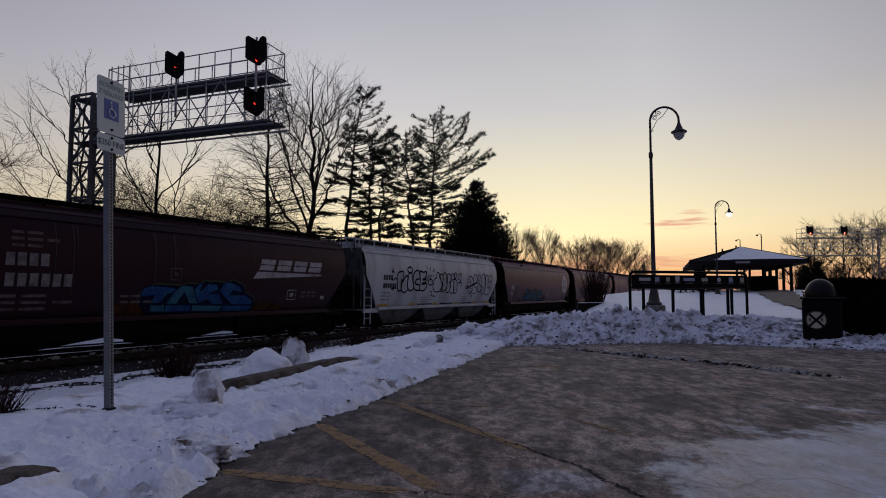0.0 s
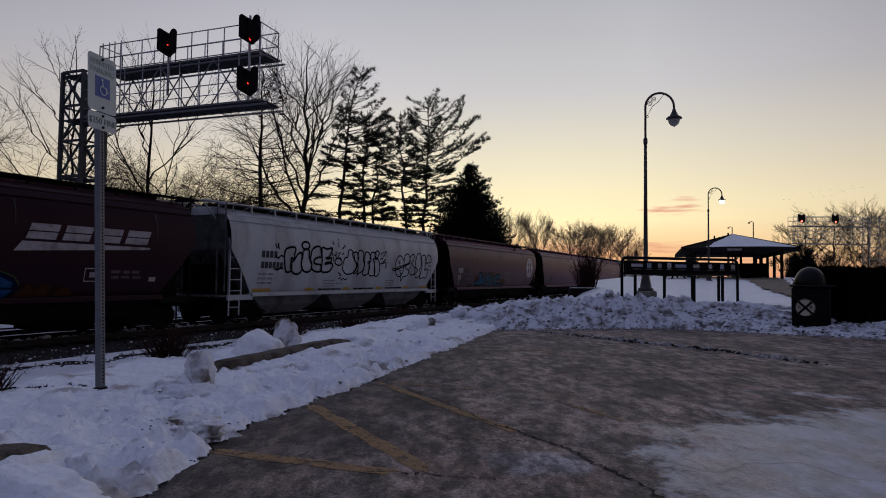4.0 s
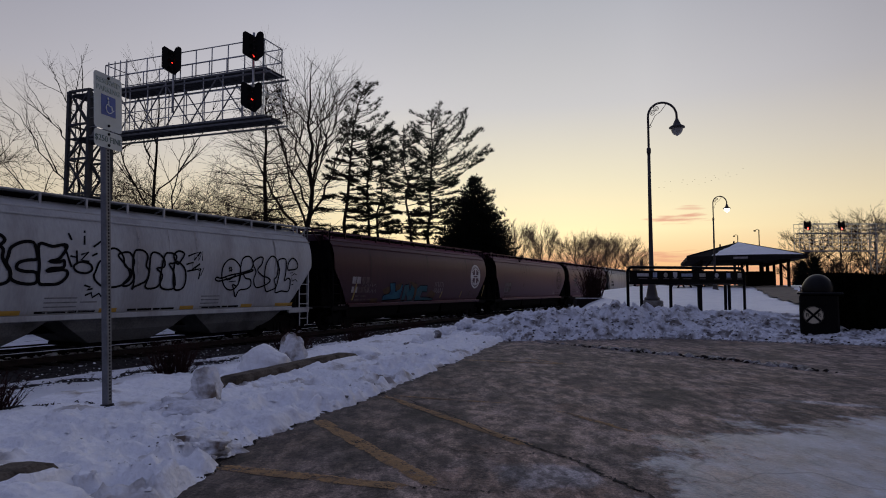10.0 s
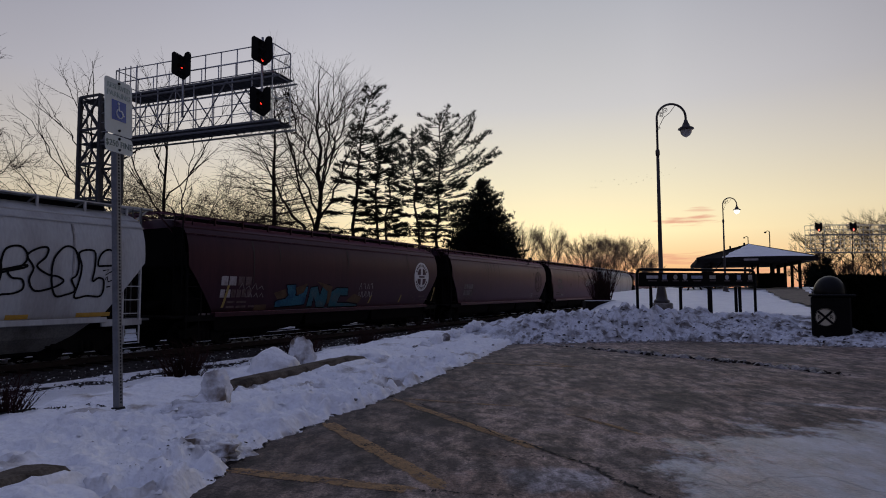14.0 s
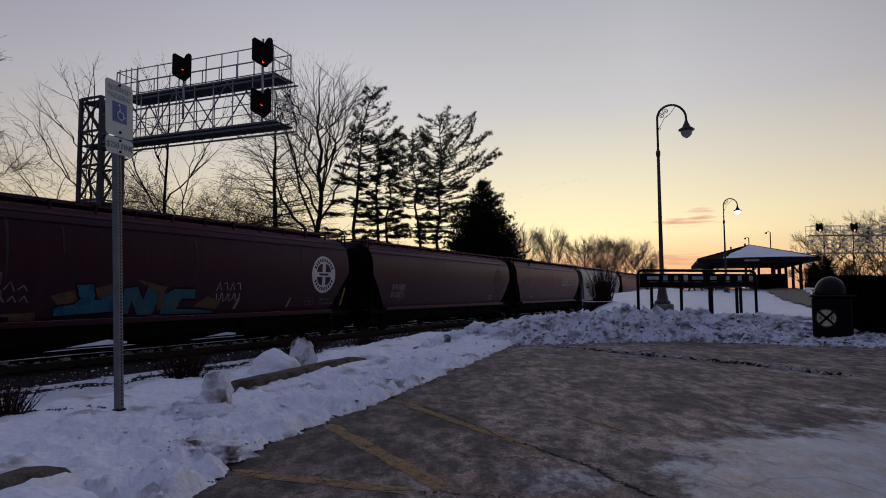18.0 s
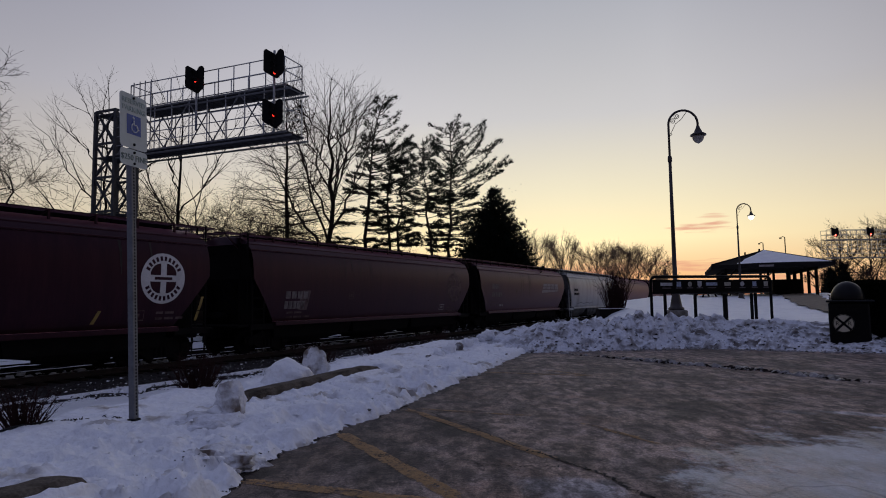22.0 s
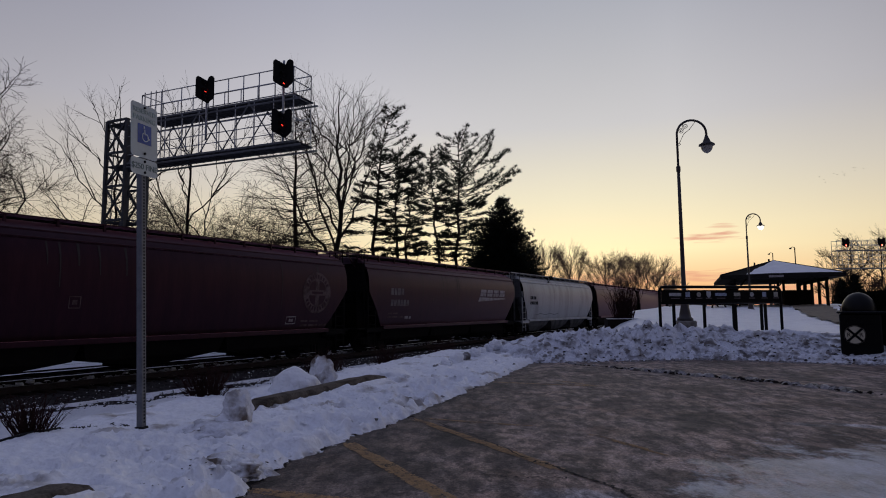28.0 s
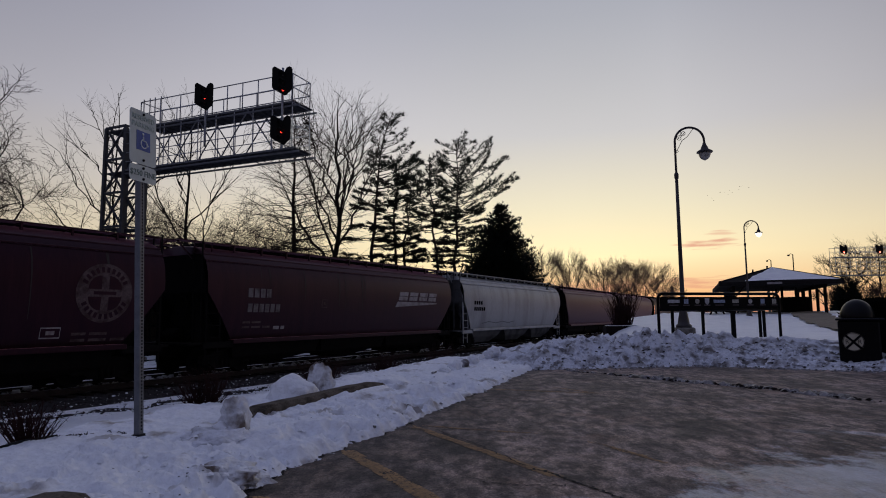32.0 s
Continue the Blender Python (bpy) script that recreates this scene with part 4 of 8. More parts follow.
# front and rear of each car's body along the railway at the start
CARS = [(-12.9, 4.1, "brown", "dark brown covered hopper car"), (5.9, 23.15, "brown", "dark brown covered hopper car with blue graffiti and white lettering"),
        (24.8, 41.15, "grey", "light grey covered hopper car with black bubble-letter graffiti"), (42.75, 59.8, "rust", "faded brown covered hopper car with blue graffiti and a round emblem"),
        (61.75, 79.1, "rust", "faded brown covered hopper car with a worn round emblem"), (80.7, 97.3, "rust", "brown covered hopper car with white lettering"),
        (98.9, 115.8, "grey", "pale grey covered hopper car"), (117.4, 134.5, "rust", "brown covered hopper car"), (136.1, 153.2, "rust", "brown covered hopper car"),
        (154.8, 171.9, "brown", "dark brown covered hopper car")]
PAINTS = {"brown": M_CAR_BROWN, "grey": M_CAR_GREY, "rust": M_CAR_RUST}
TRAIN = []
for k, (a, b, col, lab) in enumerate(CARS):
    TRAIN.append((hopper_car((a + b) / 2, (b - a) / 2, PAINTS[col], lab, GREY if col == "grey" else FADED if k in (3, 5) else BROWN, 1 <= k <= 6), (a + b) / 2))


# ---- cantilever signal bridge over the tracks ----
def signal_head(name, parent, m, lit, lamp=None):
    """A searchlight-style head with a black background plate, hoods and lenses; faces -y."""
    s = Shape()
    # two leaves meeting in a crease, like an open book
    left = [(-0.31, 0.60), (-0.37, 0.56), (-0.40, 0.52), (-0.40, -0.30), (-0.34, -0.38), (0.07, -0.66), (0.07, 0.34)]
    right = [(0.07, 0.34), (0.15, 0.50), (0.26, 0.55), (0.34, 0.51), (0.39, 0.42), (0.39, -0.40), (0.33, -0.50), (0.24, -0.56), (0.14, -0.66), (0.07, -0.66)]
    for leaf, fold in ((left, 0.55), (right, -0.40)):
        n = len(leaf)
        vs = [(x, -abs(x - 0.07) * fold + dy, z) for dy in (-0.015, 0.015) for x, z in leaf]
        s.add(vs, [tuple(range(n)), tuple(range(2 * n - 1, n - 1, -1))] + [(k, (k + 1) % n, n + (k + 1) % n, n + k) for k in range(n)])
    head = part(name, s, M_SIGNAL_BLACK, parent, "black signal head with a red light", m)
    s = Shape().box((-0.12, 0.02, -0.45), (0.16, 0.26, 0.30), bev=0.03)
    part("lamp_case", s, M_SIGNAL_BLACK, head)
    for k, z in enumerate((0.24, -0.08, -0.40)):
        s = Shape()
        n = 12
        vs, fs = [], []
        for j, (y, r) in enumerate(((-0.02, 0.125), (-0.20, 0.13))):
            for i in range(n + 1):
                a = radians(-40 + 260 * i / n)
                for rr in (r, r - 0.012):
                    yy = y if j == 0 else y + 0.14 * max(0.0, -math.sin(a))
                    vs.append((rr * math.cos(a), yy, z + rr * math.sin(a)))
        m2 = 2 * (n + 1)
        for i in range(n):
            a0, b0 = 2 * i, m2 + 2 * i
            fs += [(a0, a0 + 2, b0 + 2, b0), (a0 + 1, b0 + 1, b0 + 3, a0 + 3), (b0, b0 + 2, b0 + 3, b0 + 1)]
        s.add(vs, fs, True)
        part("hood", s, M_SIGNAL_BLACK, head)
        s = Shape().lathe([(0.105, -0.03), (0.10, -0.045), (0.05, -0.06)], 14, pose(0, 0, z) @ pose(0, 0, 0), "y")
        part("lens", s, (lamp or M_RED) if k == lit else M_LENS, head, "lit red lens" if k == lit else "")
    return head


def rail_run(s, a, b, posts, h=1.07, r=0.022):
    a, b = Vector(a), Vector(b)
    for z in (h, h * 0.52):
        s.tube([a + Vector((0, 0, z)), b + Vector((0, 0, z))], r, 6)
    for k in range(posts + 1):
        p = a + (b - a) * (k / posts)
        s.tube([p, p + Vector((0, 0, h))], r, 6)


def lattice_tower(s, x0, x1, y0, y1, z0, z1, leg, step):
    for x in (x0, x1):
        for y in (y0, y1):
            s.bar((x, y, z0), (x, y, z1), leg)
    z, k = z0, 0
    while z < z1 - 0.1:
        t = min(z + step, z1)
        for y in (y0, y1):
            s.bar((x0, y, z), (x1, y, t), 0.5 * leg)
            s.bar((x1, y, z), (x0, y, t), 0.5 * leg)
            s.bar((x0, y, t), (x1, y, t), 0.65 * leg)
        for x in (x0, x1):
            s.bar((x, y0, z) if k % 2 else (x, y1, z), (x, y1, t) if k % 2 else (x, y0, t), 0.06)
            s.bar((x, y0, t), (x, y1, t), 0.07)
        z, k = t, k + 1


def deck(s, x0, x1, y0, y1, z):
    """Open grating: bearing bars lengthways, cross bars below."""
    n = max(6, int((y1 - y0) / 0.075))
    for k in range(n + 1):
        y = y0 + (y1 - y0) * k / n
        s.box((x0, y - 0.010, z), (x1, y + 0.010, z + 0.04))
    x = x0
    while x < x1:
        s.box((x, y0, z - 0.05), (x + 0.05, y1, z))
        x += 0.45


def edge_channel(s, x0, x1, y, z, edge):
    s.box((x0, y - 0.03, z - edge), (x1, y + 0.03, z + 0.05), bev=0.008)


def signal_bridge():
    """Origin under the front corner of the free end; the tower is towards -x."""
    br = thing("signal_bridge", pose(-17.76, 19.0, 0, 0, 0, 6.3), "galvanised cantilever signal bridge with walkways and red signals", "signal bridge")
    yf, yb, xr, xl = 0.0, 1.23, 0.0, -8.63
    lo, hi = 8.0, 9.97
    ta, tb = -10.85, -9.55
    s = Shape()
    lattice_tower(s, ta, tb, yf, yb, -1.1, 10.2, 0.15, 1.62)
    part("tower", s, M_TOWER, br, "lattice tower of bolted steel angles")
    s = Shape()
    s.box((ta - 0.3, yf - 0.3, -1.4), (tb + 0.3, yb + 0.3, -0.75), bev=0.05)
    part("footing", s, M_CONCRETE, br)
    for z in (3.7, 5.3, lo, 10.05):
        s = Shape().box((ta, yf, z - 0.05), (tb, yb, z), bev=0.01)
        part("landing", s, M_TOWER, br, "grated landing inside the tower")
    s = Shape()
    ladder(s, (ta - 0.3, yf + 0.2, 0), (ta - 0.3, yf + 0.2, 10.2), (0, 0.42, 0), 36)
    part("ladder", s, M_GALV_DARK, br)
    for z, x0 in ((lo, tb), (hi, xl + 0.25)):
        s = Shape()
        deck(s, x0, xr + 0.12, yf, yb, z)
        part("walkway", s, M_GRATING, br, "dark open-grate steel walkway")
        for y in (yf, yb):
            s = Shape()
            edge_channel(s, x0, xr + 0.12, y, z, 0.03)
            part("edge_channel", s, M_GALV_DARK, br)
    runs = (((xl, yf), (-4.95, yf), 3), ((-4.3, yf), (-0.95, yf), 4), ((xl, yb), (xr, yb), 9), ((xr, yf), (xr, yb), 1), ((xl, yf), (xl, yb), 1), ((-0.55, yf), (xr, yf), 1))
    for a, b, n in runs:
        s = Shape()
        rail_run(s, (*a, hi), (*b, hi), n, 1.22, 0.024)
        part("handrail", s, M_GALV, br, "pipe handrail")
    for y in (yf, yb):
        s = Shape()
        for z in (lo + 0.42, lo + 0.85, lo + 1.3):
            s.tube([(tb, y, z), (xr, y, z)], 0.017, 5)
        for k in range(10):
            x = tb + 0.4 + k * (xr - tb - 0.4) / 9
            s.tube([(x, y, lo), (x, y, hi)], 0.026, 5)
        part("lower_handrail", s, M_GALV, br)
    s = Shape()
    rail_run(s, (xr, yf, lo), (xr, yb, lo), 1, 1.95)
    part("end_rail", s, M_GALV, br)
    n = 3
    for y in (yf, yb):
        s = Shape()
        for k in range(n):
            a = tb + 0.2 + k * (xr - 1.1 - tb) / n
            b = tb + 0.2 + (k + 1) * (xr - 1.1 - tb) / n
            m = (a + b) / 2
            s.bar((a, y, lo + 0.03), (m, y, hi - 0.05), 0.042)
            s.bar((m, y, hi - 0.05), (b, y, lo + 0.03), 0.042)
        s.tube([(tb, y, hi - 0.16), (xr + 0.35, y, hi - 0.16)], 0.045, 8)
        s.tube([(tb, y, lo - 0.16), (xr + 0.35, y, lo - 0.16)], 0.045, 8)
        part("truss", s, M_GALV_DARK, br, "welded truss diagonals")
    for x in (xl + 0.25, xl + 0.95):
        s = Shape()
        ladder(s, (x, yf - 0.06, lo), (x, yf - 0.06, hi + 1.3), (0.38, 0, 0), 9)
        part("access_ladder", s, M_GALV, br)
    for x, z0, z1 in ((-0.45, lo, hi + 1.5), (-4.6, hi - 1.4, hi + 1.2)):
        s = Shape()
        s.tube([(x, yf - 0.08, z0), (x, yf - 0.08, z1)], 0.05, 8)
        part("signal_mast", s, M_GALV, br)
    for x, z, lit in ((-0.20, 10.80, 2), (-4.38, 10.76, 1), (-0.24, 8.72, 1)):
        signal_head("signal_head", br, pose(x, -0.36, z, 0, 0, -14), lit)


signal_bridge()


# ---- trees and shrubs ----
def spike(s, p, d, length, w, rnd):
    """A thin three-sided twig or needle."""
    d = Vector(d).normalized()
    a = d.orthogonal().normalized() * w
    b = d.cross(a)
    q = p + d * length
    s.add([p + a, p - a * 0.5 + b * 0.87, p - a * 0.5 - b * 0.87, q], [(0, 1, 3), (1, 2, 3), (2, 0, 3)])


FINE = [0.008]


def grow(limbs, twigs, rnd, p, d, length, r, level, top, droop=0.0, spread=1.0, curve=0.16, split=3):
    """A limb that wanders and sends out smaller limbs; the last ones are twigs."""
    steps = 5 if level < 3 else 3
    pts, rad = [p.copy()], [r]
    dirs = []
    for k in range(steps):
        j = Vector((rnd.gauss(0, 1), rnd.gauss(0, 1), rnd.gauss(0, 1))) * curve
        d = (d + j + Vector((0, 0, 0.06 - droop * (0.04 * level)))).normalized()
        p = p + d * (length / steps)
        pts.append(p.copy())
        rad.append(r * (1 - 0.52 * (k + 1) / steps))
        dirs.append(d.copy())
    if level >= top:
        for a, b, c in zip(pts, pts[1:], rad):
            spike(twigs, a, b - a, (b - a).length * 1.15, max(c, FINE[0]), rnd)
        return
    limbs.tube(pts, rad, 7 if level == 0 else 5 if level == 1 else 4, False)
    count = split + (1 if level else 2) + (2 if level >= 2 else 0)
    for k in range(count):
        f = (0.35 if level else 0.42) + 0.65 * (k + rnd.random()) / count
        i = min(int(f * steps), steps - 1)
        base = pts[i].lerp(pts[i + 1], f * steps - i) if f < 1 else pts[-1]
        dd = dirs[i]
        ax = dd.orthogonal().normalized()
        ax.rotate(Matrix.Rotation(rnd.uniform(0, 2 * math.pi), 3, dd))
        ang = radians(rnd.uniform(22, 55)) * spread
        nd = (dd * math.cos(ang) + ax * math.sin(ang)).normalized()
        grow(limbs, twigs, rnd, base, nd, length * rnd.uniform(0.45, 0.72), max(rad[i] * rnd.uniform(0.45, 0.66), 0.010), level + 1, top, droop, spread, curve, split)
    # the leader goes on
    grow(limbs, twigs, rnd, pts[-1], dirs[-1], length * 0.62, rad[-1], level + 1, top, droop, spread, curve, split)


def bare_tree(place, height, seed, r=0.2, top=4, droop=0.0, spread=1.0, split=3, lean=(0, 0), fork=0, bark=None, twig=None, label="tall bare deciduous tree", curve=0.13, trunk_len=0.42):
    FINE[0] = max(0.007, place.length * 0.00027)
    rnd = random.Random(seed)
    t = thing("bare_tree", Matrix.Translation(place), label, "tree")
    limbs, twigs = Shape(), Shape()
    d = Vector((lean[0], lean[1], 1)).normalized()
    if fork:
        limbs.tube([(0, 0, -0.3), (0, 0, height * 0.12)], [r * 1.35, r * 1.1], 8, False)
        for k in range(fork):
            a = 2 * math.pi * k / fork + 0.7
            dd = Vector((0.42 * math.cos(a), 0.42 * math.sin(a), 1)).normalized()
            grow(limbs, twigs, rnd, Vector((0, 0, height * 0.11)), dd, height * trunk_len, r * 0.8, 0, top, droop, spread, curve, split)
    else:
        grow(limbs, twigs, rnd, Vector((0, 0, -0.3)), d, height * trunk_len, r, 0, top, droop, spread, curve, split)
    zmax = max(v[2] for v in twigs.v)
    k = height / zmax
    for s in (limbs, twigs):
        s.v = [(v[0] * k, v[1] * k, v[2] * k) for v in s.v]
    part("trunk", limbs, bark or M_BARK, t)
    part("crown", twigs, twig or M_TWIG, t, "bare twigs")
    return t


def vase_tree(place, height, radius, seed, fork, mains, label, r0=0.25, low_left=True, twig=1.0, bark=None, sprig=None, fine=0.00022, flat=0.0, thin=1.0, upright=0.0):
    """A stem that gives off many long rising limbs under a wide rounded crown."""
    rnd = random.Random(seed)
    FINE[0] = max(0.007, place.length * fine)
    t = thing("bare_tree", Matrix.Translation(place), label, "tree")
    limbs, twigs = Shape(), Shape()
    n = 12
    stem = [Vector((rnd.gauss(0, 0.10) * (k > 3), rnd.gauss(0, 0.10) * (k > 3), -0.3 + (height * 0.96 + 0.3) * k / n)) for k in range(n + 1)]
    limbs.tube(stem, [r0 * (1 - k / n) ** 0.85 + 0.012 for k in range(n + 1)], 8, False)
    jobs = [(stem, 0.45, 9)]
    for k in range(mains):
        f = fork + (0.80 - fork) * (k / mains) ** 1.2
        i = min(int(f * n), n - 1)
        base = stem[i].lerp(stem[i + 1], f * n - i)
        a = 2.4 * k + rnd.uniform(-0.5, 0.5)
        if low_left and k == 0:
            a = math.pi + TURN
        rise = height * rnd.uniform(0.84, 0.95) - base.z
        out = radius * rnd.uniform(0.75, 1.05) * math.sqrt(max(1 - f * f * 0.75, 0.1))
        if k == 0:
            out, rise = radius * 1.05, height * 0.72 - base.z
        tip = base + Vector((out * math.cos(a), out * math.sin(a), rise * (0.80 + 0.2 * f) * (1 - flat * rnd.random())))
        ctl = base + Vector((out * 0.66 * math.cos(a), out * 0.66 * math.sin(a), rise * 0.40))
        m = 10
        pts = []
        for q in range(m + 1):
            g = q / m
            pts.append(base * (1 - g) ** 2 + ctl * 2 * g * (1 - g) + tip * g * g + Vector((rnd.gauss(0, 0.07), rnd.gauss(0, 0.07), rnd.gauss(0, 0.04))) * (q > 0))
        rr = r0 * thin * (0.40 if k else 0.55) * (1.15 - f)
        limbs.tube(pts, [rr * (1 - q / m) ** 0.85 + 0.011 for q in range(m + 1)], 6, False)
        jobs.append((pts, 0.25, int(11 * twig)))
    for pts, f0, count in jobs:
        m = len(pts) - 1
        for j in range(count):
            f = f0 + (0.99 - f0) * (j + rnd.random()) / count
            i = min(int(f * m), m - 1)
            b = pts[i].lerp(pts[i + 1], f * m - i)
            d = (pts[i + 1] - pts[i]).normalized()
            q = rnd.uniform(0, 2 * math.pi)
            side = Vector((math.cos(q), math.sin(q), 0.05 + upright)) * rnd.uniform(0.5 - 0.2 * upright, 0.95 - 0.25 * upright)
            grow(limbs, twigs, rnd, b, (d + side).normalized(), height * 0.13 * (1.2 - 0.6 * f) * rnd.uniform(0.7, 1.3), thin * max(0.040 * (1.1 - f), 0.013), 2, 3, 0.0, 0.9 - 0.3 * upright, 0.11 - 0.06 * upright, 2)
    part("trunk", limbs, bark or M_BARK, t)
    part("crown", twigs, sprig or M_TWIG, t, "bare twigs")
    return t


def tuft(s, rnd, p, d, size, count=9, w=0.02):
    d = Vector(d).normalized()
    for _ in range(count):
        j = Vector((rnd.gauss(0, 1), rnd.gauss(0, 1), rnd.gauss(0, 1))) * 0.75
        spike(s, p, d + j, size * rnd.uniform(0.6, 1.2), w, rnd)


def leader_tree(place, height, seed, reach=0.2, label="straight bare tree with fine side branches"):
    """One straight stem to the top, with many thin side branches that droop low down and rise towards the top."""
    rnd = random.Random(seed)
    FINE[0] = max(0.007, place.length * 0.00033)
    t = thing("bare_tree", Matrix.Translation(place), label, "tree")
    limbs, twigs = Shape(), Shape()
    n = 12
    pts = [Vector((0.05 * rnd.gauss(0, 1), 0.05 * rnd.gauss(0, 1), -0.3 + (height + 0.3) * k / n)) for k in range(n + 1)]
    limbs.tube(pts, [0.20 * (1 - 0.93 * k / n) + 0.008 for k in range(n + 1)], 6, False)
    for k in range(int(height * 13)):
        f = 0.20 + 0.78 * rnd.random()
        i = min(int(f * n), n - 1)
        base = pts[i].lerp(pts[i + 1], f * n - i)
        a = rnd.uniform(0, 2 * math.pi)
        ln = height * reach * (1.1 - 0.9 * f) * rnd.uniform(0.6, 1.2)
        d = Vector((math.cos(a), math.sin(a), -0.15 + 0.9 * f * f)).normalized()
        grow(limbs, twigs, rnd, base, d, ln, 0.050 * (1.2 - f), 2, 3, 0.8, 1.0, 0.10, 4)
    part("trunk", limbs, M_BARK, t)
    part("crown", twigs, M_TWIG, t, "bare twigs")
    return t


def pine(place, height, seed, left, right, lean=(0.0, 0.0), bare=0.28, tiers=12, twin=0.0, rise=0.35, dense=1.0):
    """A white pine: a clear crooked trunk and tiers of level or rising limbs, each a flat plate of needle tufts.
    left and right: reach of the crown to either side at even heights from its foot to its top."""
    rnd = random.Random(seed)
    t = thing("pine_tree", Matrix.Translation(place), "dark white pine with ragged tiers of branches", "tree")
    limbs, needles = Shape(), Shape()
    across = Vector((math.cos(TURN), math.sin(TURN), 0))
    away = Vector((-math.sin(TURN), math.cos(TURN), 0))
    stems = []
    for sx, sh in ((0.0, 1.0),) + (((twin, 0.90),) if twin else ()):
        n = 10
        pts = []
        for k in range(n + 1):
            f = k / n
            p = across * (lean[0] * f + lean[1] * f * f * f + sx * (0.35 + 0.65 * f) + rnd.gauss(0, 0.10)) + away * rnd.gauss(0, 0.1)
            pts.append(p + Vector((0, 0, -0.3 + (height * sh + 0.3) * f)))
        limbs.tube(pts, [height * 0.0115 * (1 - 0.9 * k / n) for k in range(n + 1)], 7, False)
        stems.append((pts, n, sh))
    grid = np.linspace(bare, 1.0, len(left))
    for tier in range(tiers):
        pts, n, sh = stems[tier % len(stems)]
        high = bare + (0.985 - bare) * (max(0.0, tier + rnd.uniform(-0.45, 0.45)) / (tiers - 1)) ** 0.9
        for q in range(rnd.choice((6, 7, 8))):
            ft = min(max(high + rnd.gauss(0, 0.030), bare), 0.99)
            a = (0.0, math.pi, 0.25, math.pi - 0.25, 1.4, -1.4, 0.7, math.pi + 0.7)[q] + rnd.gauss(0, 0.22)
            c_, s_ = math.cos(a), math.sin(a)
            side = float(np.interp(ft, grid, right if c_ > 0 else left))
            deep = 0.5 * float(np.interp(ft, grid, right) + np.interp(ft, grid, left))
            ln = math.hypot(side * c_, deep * s_) * (rnd.uniform(0.86, 1.05) if q < 2 else rnd.uniform(0.4, 0.95)) + 0.2
            up = rise * (0.10 + 1.9 * max(0.0, ft - 0.50) / 0.5) * rnd.uniform(0.3, 1.4)
            fb = max(bare * 0.8, ft * sh - up * ln / height) / sh
            i = min(int(fb * n), n - 1)
            base = pts[i].lerp(pts[i + 1], min(fb * n - i, 1.0))
            d = across * c_ + away * s_
            seg = []
            for j in range(6):
                g = j / 5
                seg.append(base + d * (ln * g) + Vector((0, 0, up * ln * (0.45 * g + 0.55 * g * g) + 0.06 * rnd.gauss(0, 1) * g)) + Vector((rnd.gauss(0, 0.05), rnd.gauss(0, 0.05), 0)) * g)
            limbs.tube(seg, [0.036 * (1 - 0.82 * j / 5) for j in range(6)], 4, False)
            out = Vector((-d.y, d.x, 0))
            young = smooth(0.62, 0.95, ft)
            m = max(8, int(ln * (25 - 7 * young) * dense))
            for j in range(m):
                g = 0.24 + 0.76 * math.sqrt((j + rnd.random()) / m)
                ii = min(int(g * 5), 4)
                c = seg[ii].lerp(seg[ii + 1], g * 5 - ii)
                off = out * rnd.uniform(-1, 1) * ln * 0.30 * (1.15 - 0.85 * g)
                c2 = c + off + d * abs(rnd.gauss(0, 0.10)) + Vector((0, 0, rnd.uniform(-0.03, 0.10) + 0.10 * young * rnd.random()))
                if j % 3 == 0:
                    spike(limbs, c, c2 - c, (c2 - c).length, 0.010, rnd)
                way = (d * 0.9 + off * 0.4 + Vector((0, 0, 0.12 + 0.9 * up + 0.8 * young))).normalized()
                for _ in range(11 - int(3 * young)):
                    jit = Vector((rnd.gauss(0, 0.6), rnd.gauss(0, 0.6), rnd.gauss(0, 0.38)))
                    spike(needles, c2, way + jit, rnd.uniform(0.12, 0.28), 0.0135 - 0.001 * young, rnd)
    part("trunk", limbs, M_BARK, t)
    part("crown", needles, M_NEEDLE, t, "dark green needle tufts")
    return t


def spruce(place, height, radius, seed, name="spruce_tree", label="dense dark conical spruce"):
    rnd = random.Random(seed)
    t = thing(name, Matrix.Translation(place), label, "tree")
    limbs, needles = Shape(), Shape()
    limbs.tube([(0, 0, -0.3), (0, 0, height * 0.5), (0, 0, height)], [0.22, 0.13, 0.02], 7, False)
    tiers = int(height * 5)
    for k in range(tiers):
        f = (k + 0.3) / tiers
        f = min(max(f + rnd.gauss(0, 0.02), 0), 0.99)
        z = height * (0.04 + 0.95 * f)
        rr = radius * (1 - f) ** 0.60 * rnd.uniform(0.90, 1.05)
        nb = max(8, int(24 * (1 - f) + 8))
        for b in range(nb):
            a = 2 * math.pi * (b + rnd.random()) / nb
            ln = rr * (0.60 + 0.40 * rnd.random() ** 0.6)
            d = Vector((math.cos(a), math.sin(a), rnd.uniform(0.0, 0.55)))
            p = Vector((0, 0, z + rnd.uniform(-0.7, 0.5) * (1 - 0.7 * f)))
            tip = p + d * ln + Vector((0, 0, 0.10 * ln))
            spike(limbs, p, tip - p, (tip - p).length, 0.03, rnd)
            m = max(4, int(ln * 6.5))
            for j in range(m):
                g = 0.25 + 0.75 * (j + rnd.random()) / m
                c = p.lerp(tip, g)
                tuft(needles, rnd, c + Vector((rnd.gauss(0, 0.10), rnd.gauss(0, 0.10), rnd.gauss(0, 0.08))), d + Vector((0, 0, 0.5)), 0.27, 7, 0.032)
    part("trunk", limbs, M_BARK, t)
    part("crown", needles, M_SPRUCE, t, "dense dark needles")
    return t


